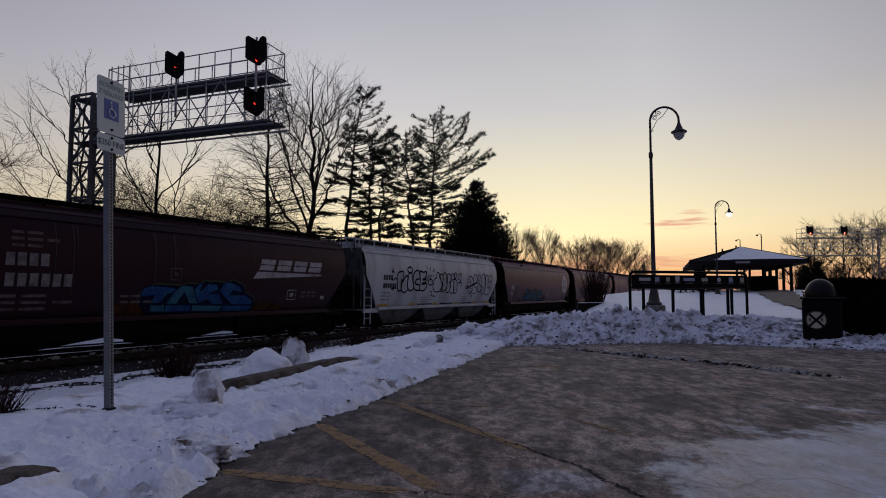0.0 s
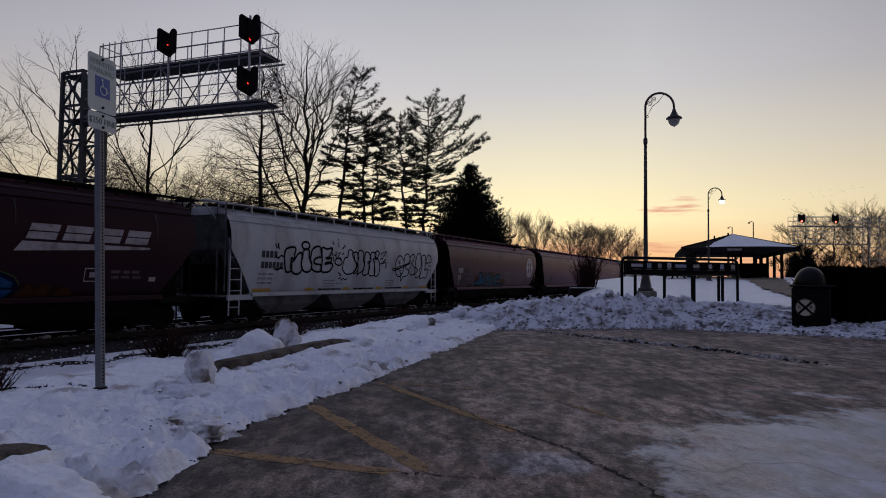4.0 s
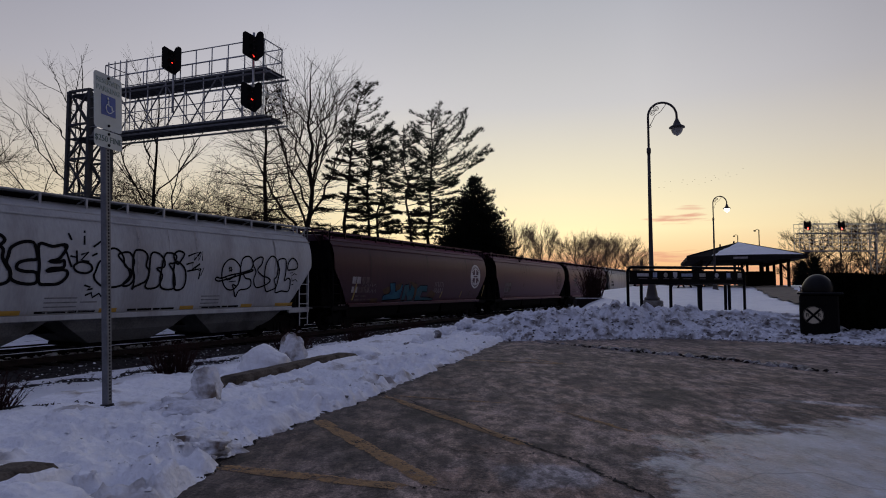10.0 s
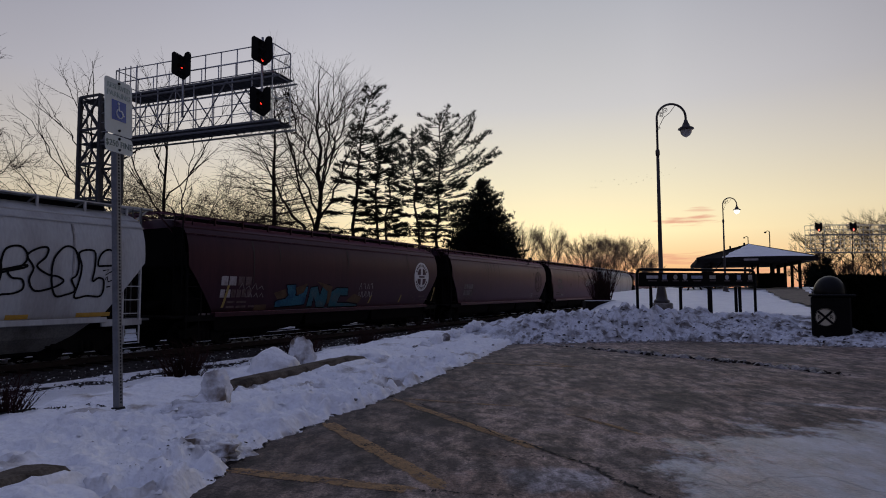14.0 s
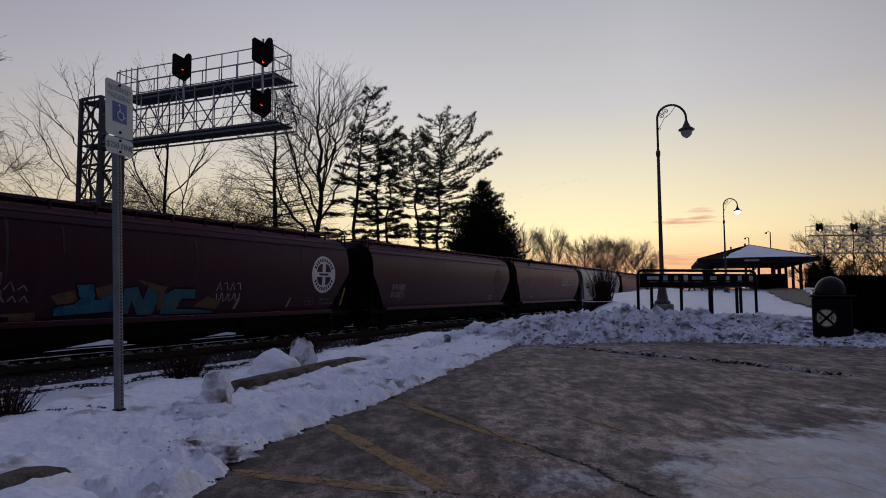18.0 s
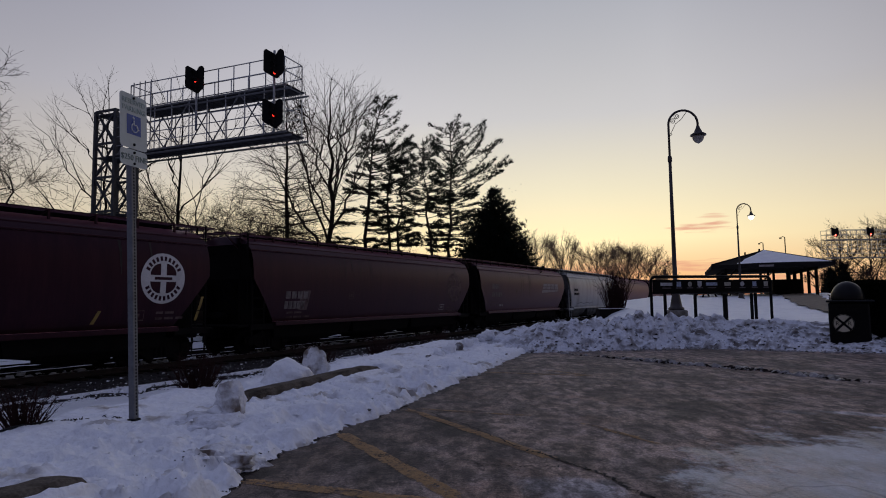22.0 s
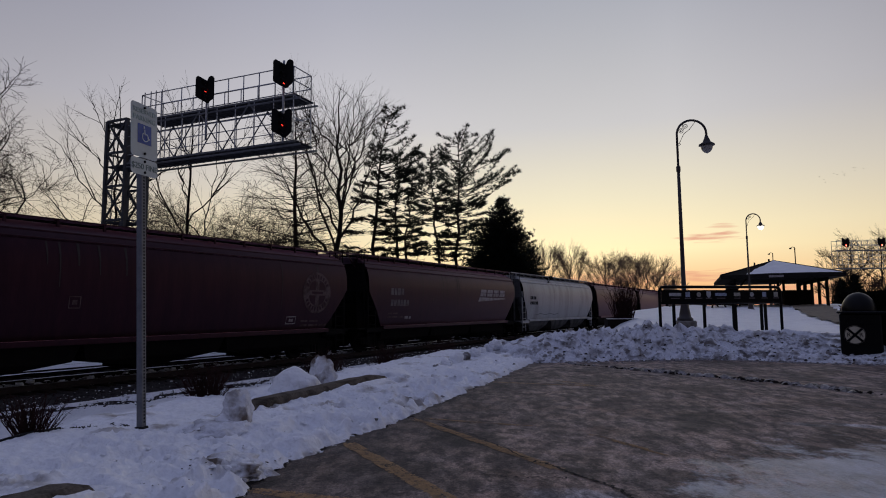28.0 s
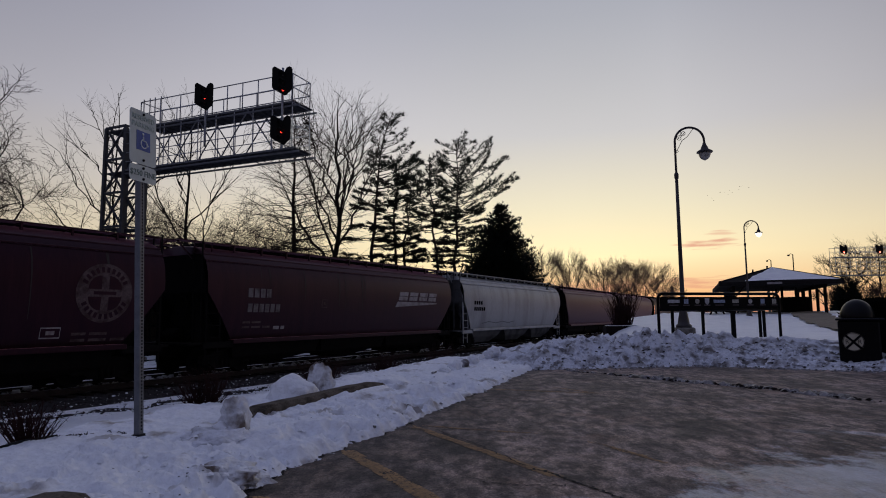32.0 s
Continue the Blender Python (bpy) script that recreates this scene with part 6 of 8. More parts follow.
crumbs("scuffed_earth", "bits of bared earth and turf where the bank is scuffed", 130, 9, scuff_spot, 0.002, 0.012, M_SOIL)


# ---- worn yellow parking lines ----
def parking_line(a, b, width, seed, wear=0.0):
    """Old paint flaking off in bits: small ragged cells, fewer towards the edges and ends."""
    rnd = random.Random(seed)
    a, b = Vector((*a, 0)), Vector((*b, 0))
    d = (b - a)
    ln = d.length
    d.normalize()
    n = Vector((-d.y, d.x, 0))
    s = Shape()
    step, cols = 0.011, 14
    rows = int(ln / step)
    for k in range(rows):
        for c in range(cols):
            across = abs((c + 0.5) / cols - 0.5) * 2
            along = min(1.0, 14.0 * k / rows, 14.0 * (rows - k) / rows)
            keep = 0.42 - wear + 0.75 * fbm(k * 0.045, c * 0.16, seed * 3.0) + 0.45 * fbm(k * 0.35, c * 0.45, seed) - 0.55 * smooth(0.6, 1.0, across) - 0.8 * (1 - along)
            if keep + rnd.uniform(-0.16, 0.16) < 0:
                continue
            p = a + d * (k * step) + n * width * (c / cols - 0.5)
            j = [rnd.uniform(-0.003, 0.003) for _ in range(4)]
            q = [p + n * j[0], p + d * step * 1.1 + n * j[1], p + d * step * 1.1 + n * (width / cols * 1.1 + j[2]), p + n * (width / cols * 1.1 + j[3])]
            s.add([(v.x, v.y, 0.003) for v in q], [(0, 1, 2, 3)])
    solo("parking_line", s, M_LINE, "worn yellow painted parking line", "road marking", group="parking lines", kind="stuff")


def worn_line_material():
    """Old yellow paint rubbed through to the stone beneath in patches and specks."""
    m = mat("worn_yellow_road_paint", (0.46, 0.275, 0.115), 0.75, var=0.45, scale=14, grain=90, bump=0.3, second=(0.31, 0.19, 0.09), patch=(0.36, 0.66))
    nt = m.node_tree
    N, L = nt.nodes.new, nt.links.new
    b = nt.nodes["Principled BSDF"]
    base = b.inputs["Base Color"].links[0].from_socket
    tc = N("ShaderNodeTexCoord").outputs["Object"]
    for scale, lo, hi, amount in ((3.2, 0.54, 0.66, 0.7), (22.0, 0.54, 0.62, 0.6)):
        nz = N("ShaderNodeTexNoise")
        nz.inputs["Scale"].default_value, nz.inputs["Detail"].default_value = scale, 8.0
        L(tc, nz.inputs[0])
        r = N("ShaderNodeMapRange")
        for nm, q in (("From Min", lo), ("From Max", hi), ("To Max", amount)):
            r.inputs[nm].default_value = q
        L(nz.outputs[0], r.inputs[0])
        mx = N("ShaderNodeMix")
        mx.data_type = "RGBA"
        L(r.outputs[0], mx.inputs[0])
        L(base, mx.inputs[6])
        mx.inputs[7].default_value = (0.075, 0.058, 0.052, 1)
        base = mx.outputs[2]
    L(base, b.inputs["Base Color"])
    return m


M_LINE = worn_line_material()
parking_line((-3.07, 3.92), (-1.50, 2.89), 0.12, 1)
parking_line((-3.22, 5.08), (-1.32, 3.86), 0.095, 2)
parking_line((-2.77, 2.64), (-1.60, 2.80), 0.115, 3)
parking_line((-3.86, 8.07), (-2.30, 8.22), 0.075, 4, 0.15)
parking_line((-3.11, 5.10), (-2.00, 5.20), 0.06, 5, 0.30)
parking_line((-1.55, 5.10), (-0.80, 4.57), 0.075, 6, 0.30)
parking_line((-3.11, 8.68), (-2.25, 8.17), 0.07, 7, 0.25)


def crack(pts, w, seed):
    rnd = random.Random(seed)
    s = Shape()
    vs = []
    P3 = [Vector((*p, 0)) for p in pts]
    line = []
    for a, b in zip(P3, P3[1:]):
        for k in range(14):
            q = a.lerp(b, k / 14)
            line.append(q + Vector((rnd.gauss(0, 0.012), rnd.gauss(0, 0.012), 0)))
    for q in line:
        ww = w * rnd.uniform(0.3, 1.4)
        vs += [(q.x - ww * 0.5, q.y - ww * 0.7, 0.0045), (q.x + ww * 0.5, q.y + ww * 0.7, 0.0045)]
    s.add(vs, [(2 * k, 2 * k + 1, 2 * k + 3, 2 * k + 2) for k in range(len(line) - 1)])
    solo("asphalt_crack", s, M_HOLE, "dark open crack in the asphalt", "crack")


crack([(-1.59, 4.02), (-1.42, 3.94), (-1.22, 3.80), (-1.06, 3.72), (-0.93, 3.62), (-0.82, 3.47), (-0.67, 3.35), (-0.53, 3.24), (-0.30, 2.95)], 0.012, 1)
crack([(-2.9, 5.0), (-2.2, 4.52), (-1.59, 4.02)], 0.006, 2)
crack([(-1.75, 3.55), (-1.45, 3.62), (-1.25, 3.74)], 0.006, 3)
crack([(-1.62, 2.80), (-1.50, 2.86), (-1.30, 2.88), (-1.12, 2.98)], 0.007, 4)


# ---- street lamps ----
def street_lamp(place, rz, on, label, base=True):
    t = thing("street_lamp", Matrix.Translation(place) @ pose(0, 0, 0, 0, 0, rz), label, "street lamp", "street lamps")
    if base:
        s = Shape().box((-0.26, -0.26, -0.4), (0.26, 0.26, 0.26), bev=0.03)
        part("footing", s, M_CONCRETE, t, "square concrete footing")
    s = Shape()
    s.lathe([(0.22, 0.26), (0.22, 0.32), (0.165, 0.36), (0.15, 0.46), (0.12, 0.62), (0.095, 0.80), (0.085, 1.0)], 12)
    part("base_casting", s, M_LAMP_POLE, t)
    s = Shape()
    s.lathe([(0.068, 0.9), (0.054, 2.6), (0.044, 4.610)], 12)
    s.lathe([(0.055, 4.530), (0.062, 4.570), (0.062, 4.670), (0.045, 4.710)], 12)
    part("pole", s, M_LAMP_POLE, t)
    s = Shape()
    R = 0.405
    pts = [(0, 0, 4.610), (0, 0, 5.630)] + [(R - R * math.cos(a), 0, 5.630 + R * math.sin(a)) for a in np.linspace(0.15, math.pi, 14)] + [(2 * R, 0, 5.530)]
    s.tube(pts, 0.033, 8)
    part("arm", s, M_LAMP_POLE, t)
    s = Shape()
    for cx, cz, r0, ph in ((0.13, 5.730, 0.085, 0.4), (0.24, 5.870, 0.085, 2.0)):
        s.tube([(cx + r0 * (1 - a / 14) * math.cos(a + ph), 0, cz + r0 * (1 - a / 14) * math.sin(a + ph)) for a in np.linspace(0, 11, 26)], 0.010, 4)
    s.tube([(0.02, 0, 5.330), (0.09, 0, 5.430), (0.20, 0, 5.650), (0.36, 0, 5.770), (0.52, 0, 5.990)], 0.011, 4)
    s.tube([(0.02, 0, 5.340), (0.05, 0, 5.300), (0.09, 0, 5.340), (0.06, 0, 5.380)], 0.010, 4)
    part("scrollwork", s, M_LAMP_POLE, t, "curled wrought-iron scrolls")
    s = Shape()
    s.lathe([(0.045, 5.550), (0.06, 5.490), (0.10, 5.410), (0.11, 5.370), (0.22, 5.300), (0.225, 5.270), (0.16, 5.265)], 16, pose(2 * R, 0, 0))
    part("shade", s, M_LAMP_POLE, t)
    s = Shape()
    s.lathe([(0.16, 5.265), (0.165, 5.210), (0.14, 5.140), (0.09, 5.080), (0.035, 5.050), (0.005, 5.030)], 16, pose(2 * R, 0, 0))
    part("globe", s, M_LAMP_ON if on else M_LAMPGLASS_OFF, t, "lit warm-white globe" if on else "unlit frosted glass globe")
    return t


street_lamp(P(6.07, 18.1, 0.40), 20, False, "tall black lamp post with a curled arm and an unlit globe")
street_lamp(P(16.72, 38.3, 0.62), 20, True, "black lamp post with a curled arm and a lit globe")


# ---- the long frame with railway emblems ----
def emblem_frame():
    a, b = P(4.19, 14.1, 0), P(7.24, 15.0, 0)
    d = (b - a)
    ln = d.length
    t = thing("emblem_board", Matrix.Translation((a.x, a.y, 0.48)) @ pose(0, 0, 0, 0, 0, math.degrees(math.atan2(d.y, d.x))), "long black metal frame carrying a row of small railway emblems", "display board")
    s = Shape()
    r = 0.12
    pts = [(0, 0, -0.3), (0, 0, 1.0 - r)] + [(r - r * math.cos(q), 0, 1.0 - r + r * math.sin(q)) for q in np.linspace(0.2, math.pi / 2, 5)]
    pts += [(ln - r + r * math.sin(q), 0, 1.0 - r + r * math.cos(q)) for q in np.linspace(0, math.pi / 2 - 0.2, 5)] + [(ln, 0, 1.0 - r), (ln, 0, -0.22)]
    s.tube(pts, 0.033, 8)
    part("tube_frame", s, M_BLACK, t)
    s = Shape()
    s.box((0.05, -0.015, 0.66), (ln - 0.05, 0.015, 0.93), bev=0.004)
    part("board", s, M_BLACK, t)
    s = Shape()
    s.tube([(0.0, 0, 0.64), (ln, 0, 0.64)], 0.025, 6)
    part("lower_rail", s, M_BLACK, t)
    # legs at the back, the last two in pairs, tied to the board by level arms
    for f, gap in ((0.385, 0.0), (0.655, 0.0), (0.93, 0.025), (1.20, 0.06)):
        s = Shape()
        q = t.matrix_basis @ Vector((ln * f, 1.3, 0))
        foot = ground_z(q.x, q.y) + ground_rough(q.x, q.y) - 0.50
        for g in {-gap, gap}:
            s.box((ln * f + g - 0.03, 1.27, foot), (ln * f + g + 0.03, 1.33, 0.72), bev=0.006)
        s.bar((ln * min(f, 0.97), 0.02, 0.70), (ln * f, 1.30, 0.70), 0.05)
        part("back_leg", s, M_BLACK, t)
    rnd = random.Random(4)
    for k, f in enumerate((0.12, 0.22, 0.31, 0.39, 0.49, 0.625, 0.75, 0.855, 0.955)):
        c = ln * f
        s = Shape()
        hw, hh = (0.15, 0.035) if k in (0, 4) else (0.085, 0.04) if k == 5 else (0.055, 0.055)
        if k in (2, 6):
            s.prism([(c + hw * math.cos(q), 0.83 + hh * math.sin(q)) for q in np.linspace(0, 2 * math.pi, 14, endpoint=False)], -0.022, -0.018, "y")
        elif k == 3:
            s.prism([(c - hw, 0.90), (c - hw, 0.80), (c, 0.745), (c + hw, 0.80), (c + hw, 0.90)], -0.022, -0.018, "y")
        else:
            s.box((c - hw, -0.022, 0.83 - hh), (c + hw, -0.018, 0.83 + hh))
        em = part("emblem", s, M_EMBLEM[k % 3], t)
        q = Shape().box((c - max(hw * 0.75, 0.08), -0.026, 0.735), (c + max(hw * 0.75, 0.08), -0.022, 0.757))
        part("caption_bar", q, M_DECAL_MID, em)


M_EMBLEM = [mat("emblem_white", (0.50, 0.50, 0.52), 0.5, var=0.3, scale=20, bump=0), mat("emblem_pale_blue", (0.36, 0.42, 0.56), 0.5, var=0.4, scale=20, bump=0),
            mat("emblem_cream", (0.42, 0.40, 0.35), 0.5, var=0.4, scale=20, bump=0)]
emblem_frame()


# ---- litter bin with a railway-crossing disc ----
def litter_bin():
    t = thing("litter_bin", Matrix.Translation(P(7.44, 12.4, -0.02)) @ pose(0, 0, 0, 0, 0, -2), "black litter bin with a domed lid and round crossing sign", "litter bin")
    s = Shape().box((-0.33, -0.33, 0), (0.33, 0.33, 0.90), bev=0.03)
    part("body", s, M_BLACK, t)
    s = Shape()
    s.box((-0.37, -0.37, 0.90), (0.41, 0.37, 0.94), bev=0.015)
    part("rim", s, M_BIN, t)
    s = Shape()
    s.lathe([(0.285, 0.93)] + [(0.285 * math.cos(a), 0.96 + 0.34 * math.sin(a)) for a in np.linspace(0, 1.5, 9)], 24)
    part("dome_lid", s, M_BIN, t, "glossy domed lid")
    s = Shape()
    s.prism([(-0.10 + 0.175 * math.cos(a), 0.50 + 0.175 * math.sin(a)) for a in np.linspace(0, 2 * math.pi, 28, endpoint=False)], -0.345, -0.332, "y")
    disc = part("crossing_disc", s, M_CREAM, t, "round cream railway crossing disc")
    s = Shape()
    for k in (-1, 1):
        s.bar((-0.10 - 0.115 * k, -0.348, 0.385), (-0.10 + 0.115 * k, -0.348, 0.615), 0.042, 0.004, up=(0, 1, 0))
    s.tube([(-0.10 + 0.166 * math.cos(a), -0.346, 0.50 + 0.166 * math.sin(a)) for a in np.linspace(0, 2 * math.pi, 29)], 0.008, 4)
    part("cross", s, M_BLACKPAINT, disc)
    for x in (-0.198, -0.002):
        part("lettering", lettering("R", 0.11, M_BLACKPAINT), M_BLACKPAINT, disc, m=pose(x, -0.349, 0.50, 90, 0, 0))
    s = Shape().box((-0.20, -0.345, 0.70), (0.20, -0.33, 0.80), bev=0.005)
    part("flap", s, M_BLACK, t)


litter_bin()
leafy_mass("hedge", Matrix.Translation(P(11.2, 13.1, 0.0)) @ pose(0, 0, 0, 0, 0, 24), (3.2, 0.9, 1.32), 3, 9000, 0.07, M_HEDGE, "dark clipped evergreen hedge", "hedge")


# ---- pavilion, beyond the lamp posts ----
def pavilion():
    t = thing("pavilion", Matrix.Translation(P(22.8, 48.7, 1.02)) @ pose(0, 0, 0, 0, 0, 8), "open timber picnic pavilion with a snowy hipped roof", "pavilion")
    w, l, eave, ridge, deep = 3.70, 6.5, 2.20, 3.32, 0.24
    s = Shape()
    vs = [(-w, -l, eave), (w, -l, eave), (w, l, eave), (-w, l, eave), (0, -l + w, ridge), (0, l - w, ridge)]
    vs += [(v[0], v[1], v[2] - deep) for v in vs[:4]]
    s.add(vs, [(0, 1, 4), (1, 2, 5, 4), (2, 3, 5), (3, 0, 4, 5), (0, 6, 7, 1), (1, 7, 8, 2), (2, 8, 9, 3), (3, 9, 6, 0), (6, 9, 8, 7)])
    roof = part("roof", s, M_ROOF, t)
    # snow on the end slope, thinned out along the left hip, and a patch on the side slope
    s = Shape()
    n = 14
    rows = []
    for k in range(n + 1):
        f = k / n
        y, z = -l + 0.10 + (w - 0.12) * f, eave + 0.05 + (ridge - eave) * f
        half = w * (1 - f) * 0.97
        ragged = 0.10 * fbm(f * 9, 3.0)
        rows.append([(-half * (0.60 + ragged), y, z), (-half * 0.2, y - 0.02, z + 0.03), (half * 0.5, y - 0.02, z + 0.03), (half, y, z)])
    s.add([p for r in rows for p in r], [(4 * j + i, 4 * j + i + 1, 4 * j + i + 5, 4 * j + i + 4) for j in range(n) for i in range(3)], True)
    part("roof_snow", s, M_SNOW, t, "thin snow lying on the end slope of the roof")
    s = Shape().tube([(0, -l + w - 0.05, ridge + 0.02), (0, l - w, ridge + 0.02)], 0.07, 6)
    part("ridge_cap", s, M_ROOF, t)
    for e in (-1, 1):
        s = Shape().tube([(e * w, -l, eave + 0.02), (0, -l + w, ridge + 0.03)], 0.05, 6)
        part("hip_cap", s, M_ROOF, t)
    post = Shape().box((-0.09, -0.09, -0.5), (0.09, 0.09, eave - deep), bev=0.01).mesh("post", M_TIMBER)
    for x in (-w + 0.95, w - 0.95):
        for k in range(5):
            part("post", post, M_TIMBER, t, m=pose(x, -l + 0.95 + (2 * l - 1.9) * k / 4, 0))
    part("post", post, M_TIMBER, t, m=pose(0.6, l - 0.95, 0))
    beam = Shape().box((-0.08, -l + 0.6, eave - deep - 0.20), (0.08, l - 0.6, eave - deep), bev=0.01).mesh("beam", M_TIMBER)
    for x in (-w + 0.95, w - 0.95):
        part("beam", beam, M_TIMBER, t, m=pose(x, 0, 0))
    for x, y, dx in ((0.6, l - 0.95, 0.8), (w - 0.95, -l + 0.95, -0.7), (-w + 0.95, -l + 0.95, 0.7)):
        s = Shape()
        s.bar((x, y, eave - 1.1), (x + dx, y, eave - deep), 0.09)
        part("brace", s, M_TIMBER, t)
    for x in (-w + 0.95, w - 0.95):
        s = Shape()
        for z in (0.35, 0.65, 0.95):
            s.bar((x, 0.5, z), (x, l - 0.95, z), 0.07, 0.10)
        part("railing", s, M_TIMBER, t)
    s = Shape()
    s.box((0.7, -1.6, -0.2), (2.5, 5.0, 1.25), bev=0.05)
    part("low_wall", s, M_TIMBER, t, "dark timber low wall under the roof")
    for x, y in ((0.7, -1.6), (1.6, -1.6), (2.5, -1.6), (0.7, 1.6), (2.5, 1.6)):
        s = Shape().box((x - 0.08, y - 0.08, 1.0), (x + 0.08, y + 0.08, eave - deep), bev=0.01)
        part("inner_post", s, M_TIMBER, t)
    s = Shape().box((-0.75, -l - 0.03, eave - 0.20), (0.15, -l - 0.012, eave - 0.06))
    part("name_board", s, M_DECAL, t, "pale unreadable name board")
    for x, y in ((-0.9, 1.0), (-0.25, -l + w + 0.4)):
        s = Shape()
        s.tube([(x, y, ridge - 0.45), (x, y, ridge + 0.18)], 0.06, 6)
        part("roof_vent", s, M_ROOF, t)


pavilion()


def picnic_table(place, rz):
    t = thing("picnic_table", Matrix.Translation(place) @ pose(0, 0, 0, 0, 0, rz), "dark timber picnic table on the snow", "picnic table")
    s = Shape()
    for k in range(5):
        s.box((-0.9, -0.38 + 0.155 * k, 0.72), (0.9, -0.24 + 0.155 * k, 0.76))
    part("tabletop", s, M_TIMBER, t)
    for e in (-1, 1):
        s = Shape().box((-0.9, e * 0.68 - 0.13, 0.42), (0.9, e * 0.68 + 0.13, 0.46))
        part("bench", s, M_TIMBER, t)
        s = Shape()
        s.bar((e * 0.65, -0.62, -0.1), (e * 0.65, -0.22, 0.72), 0.09)
        s.bar((e * 0.65, 0.62, -0.1), (e * 0.65, 0.22, 0.72), 0.09)
        s.bar((e * 0.65, -0.75, 0.40), (e * 0.65, 0.75, 0.40), 0.08)
        part("leg_frame", s, M_TIMBER, t)


picnic_table(P(17.2, 45, 0.86), 117)
picnic_table(P(20.5, 47, 0.9), 60)


def far_signals():
    """Second signal gantry down the line."""
    d = 80
    t = thing("far_signal_bridge", Matrix.Translation(P(45.9, d, 1.25)) @ pose(0, 0, 0, 0, 0, 27), "distant lattice signal gantry with two red lights", "signal bridge")
    s = Shape()
    lattice_tower(s, 9.8, 12.0, 0, 1.2, -0.6, 8.0, 0.09, 1.6)
    part("tower", s, M_GALV_DARK, t)
    for z in (4.55, 6.8):
        s = Shape()
        deck(s, 0, 10.0, 0, 1.2, z)
        edge_channel(s, 0, 10.0, 0, z, 0.12)
        part("walkway", s, M_GALV_DARK, t)
    s = Shape()
    for y in (0, 1.2):
        rail_run(s, (0, y, 6.85), (10, y, 6.85), 8, 1.2, 0.03)
        for z in (5.1, 5.7, 6.2):
            s.tube([(0, y, z), (10, y, z)], 0.025, 4)
        for k in range(9):
            s.tube([(k * 1.25, y, 4.6), (k * 1.25, y, 6.8)], 0.03, 4)
    part("handrail", s, M_GALV, t)
    for x in (0.85, 5.2):
        signal_head("signal_head", t, pose(x, -0.4, 7.75, 0, 0, -30), 2, lamp=M_RED_FAR)


far_signals()


def small_far_lamp(px, dep, top, base):
    t = thing("far_lamp", Matrix.Translation(P((px - 784) / 1110 * dep, dep, base)), "thin distant lamp post with a short arm", "street lamp")
    s = Shape()
    s.tube([(0, 0, -0.5), (0, 0, top)], 0.06, 6)
    part("pole", s, M_BLACK, t)
    s = Shape()
    s.tube([(0, 0, top), (-0.2, -0.1, top + 0.1), (-0.42, -0.2, top - 0.02)], 0.035, 5)
    s.box((-0.58, -0.3, top - 0.18), (-0.32, -0.12, top - 0.02), bev=0.03)
    part("lantern", s, M_BLACK, t)


small_far_lamp(1349, 75, 7.2, 0.8)
small_far_lamp(1311, 85, 7.4, 0.8)


def far_bits():
    """Small things along the skyline: a signal mast, a low grey wall, a crate by the path."""
    dep = 105
    t = thing("far_mast", Matrix.Translation(P((1139 - 784) / 1110 * dep, dep, 0.6)), "thin distant mast with a small dark box", "mast")
    part("pole", Shape().tube([(0, 0, -0.5), (0, 0, 4.4)], 0.05, 6), M_BLACK, t)
    part("box", Shape().box((-0.25, -0.2, 4.2), (0.25, 0.2, 5.1), bev=0.04), M_BLACK, t)
    dep = 112
    t = thing("low_wall", Matrix.Translation(P((1150 - 784) / 1110 * dep, dep, 0.5)) @ pose(0, 0, 0, 0, 0, 27), "distant low grey concrete wall beside the railway", "wall")
    part("wall_body", Shape().box((-4.2, -0.2, -0.6), (3.6, 0.2, 1.35), bev=0.04), M_CONCRETE, t)
    part("coping", Shape().box((-4.3, -0.28, 1.35), (3.7, 0.28, 1.5), bev=0.03), M_CONCRETE, t)
    dep = 50
    t = thing("storage_crate", Matrix.Translation(P((1263 - 784) / 1110 * dep, dep, 0.92)) @ pose(0, 0, 0, 0, 0, 20), "low grey-brown crate standing on the snow", "crate")
    part("crate_body", Shape().box((-0.42, -0.3, -0.2), (0.42, 0.3, 0.38), bev=0.03), M_PATH, t)
    part("lid", Shape().box((-0.46, -0.34, 0.38), (0.46, 0.34, 0.44), bev=0.02), M_TIMBER, t)


far_bits()


def path_strip():
    """A trodden gravel path over the snowy field."""
    s = Shape()
    mid = [(10.9, 17.6, 0.5), (12.4, 21.0, 0.6), (14.5, 26.0, 0.7), (18.3, 34.0, 1.0), (22.1, 42.0, 1.1), (23.9, 45.6, 0.9)]
    vs = []
    n = 60
    for k in range(n + 1):
        f = k / n * (len(mid) - 1)
        i = min(int(f), len(mid) - 2)
        r, a, w = [mid[i][c] * (1 - f + i) + mid[i + 1][c] * (f - i) for c in range(3)]
        for e in (-1, -0.5, 0, 0.5, 1):
            q = P(r + e * (w + 0.35 * fbm(k * 0.3, e * 3)), a)
            vs.append((q.x, q.y, ground_z(q.x, q.y) + 0.06 + ground_rough(q.x, q.y)))
    s.add(vs, [(j * 5 + i, j * 5 + i + 1, (j + 1) * 5 + i + 1, (j + 1) * 5 + i) for j in range(n) for i in range(4)], True)
    solo("path", s, M_PATH, "tan gravel path trodden clear of snow", kind="structure")


path_strip()


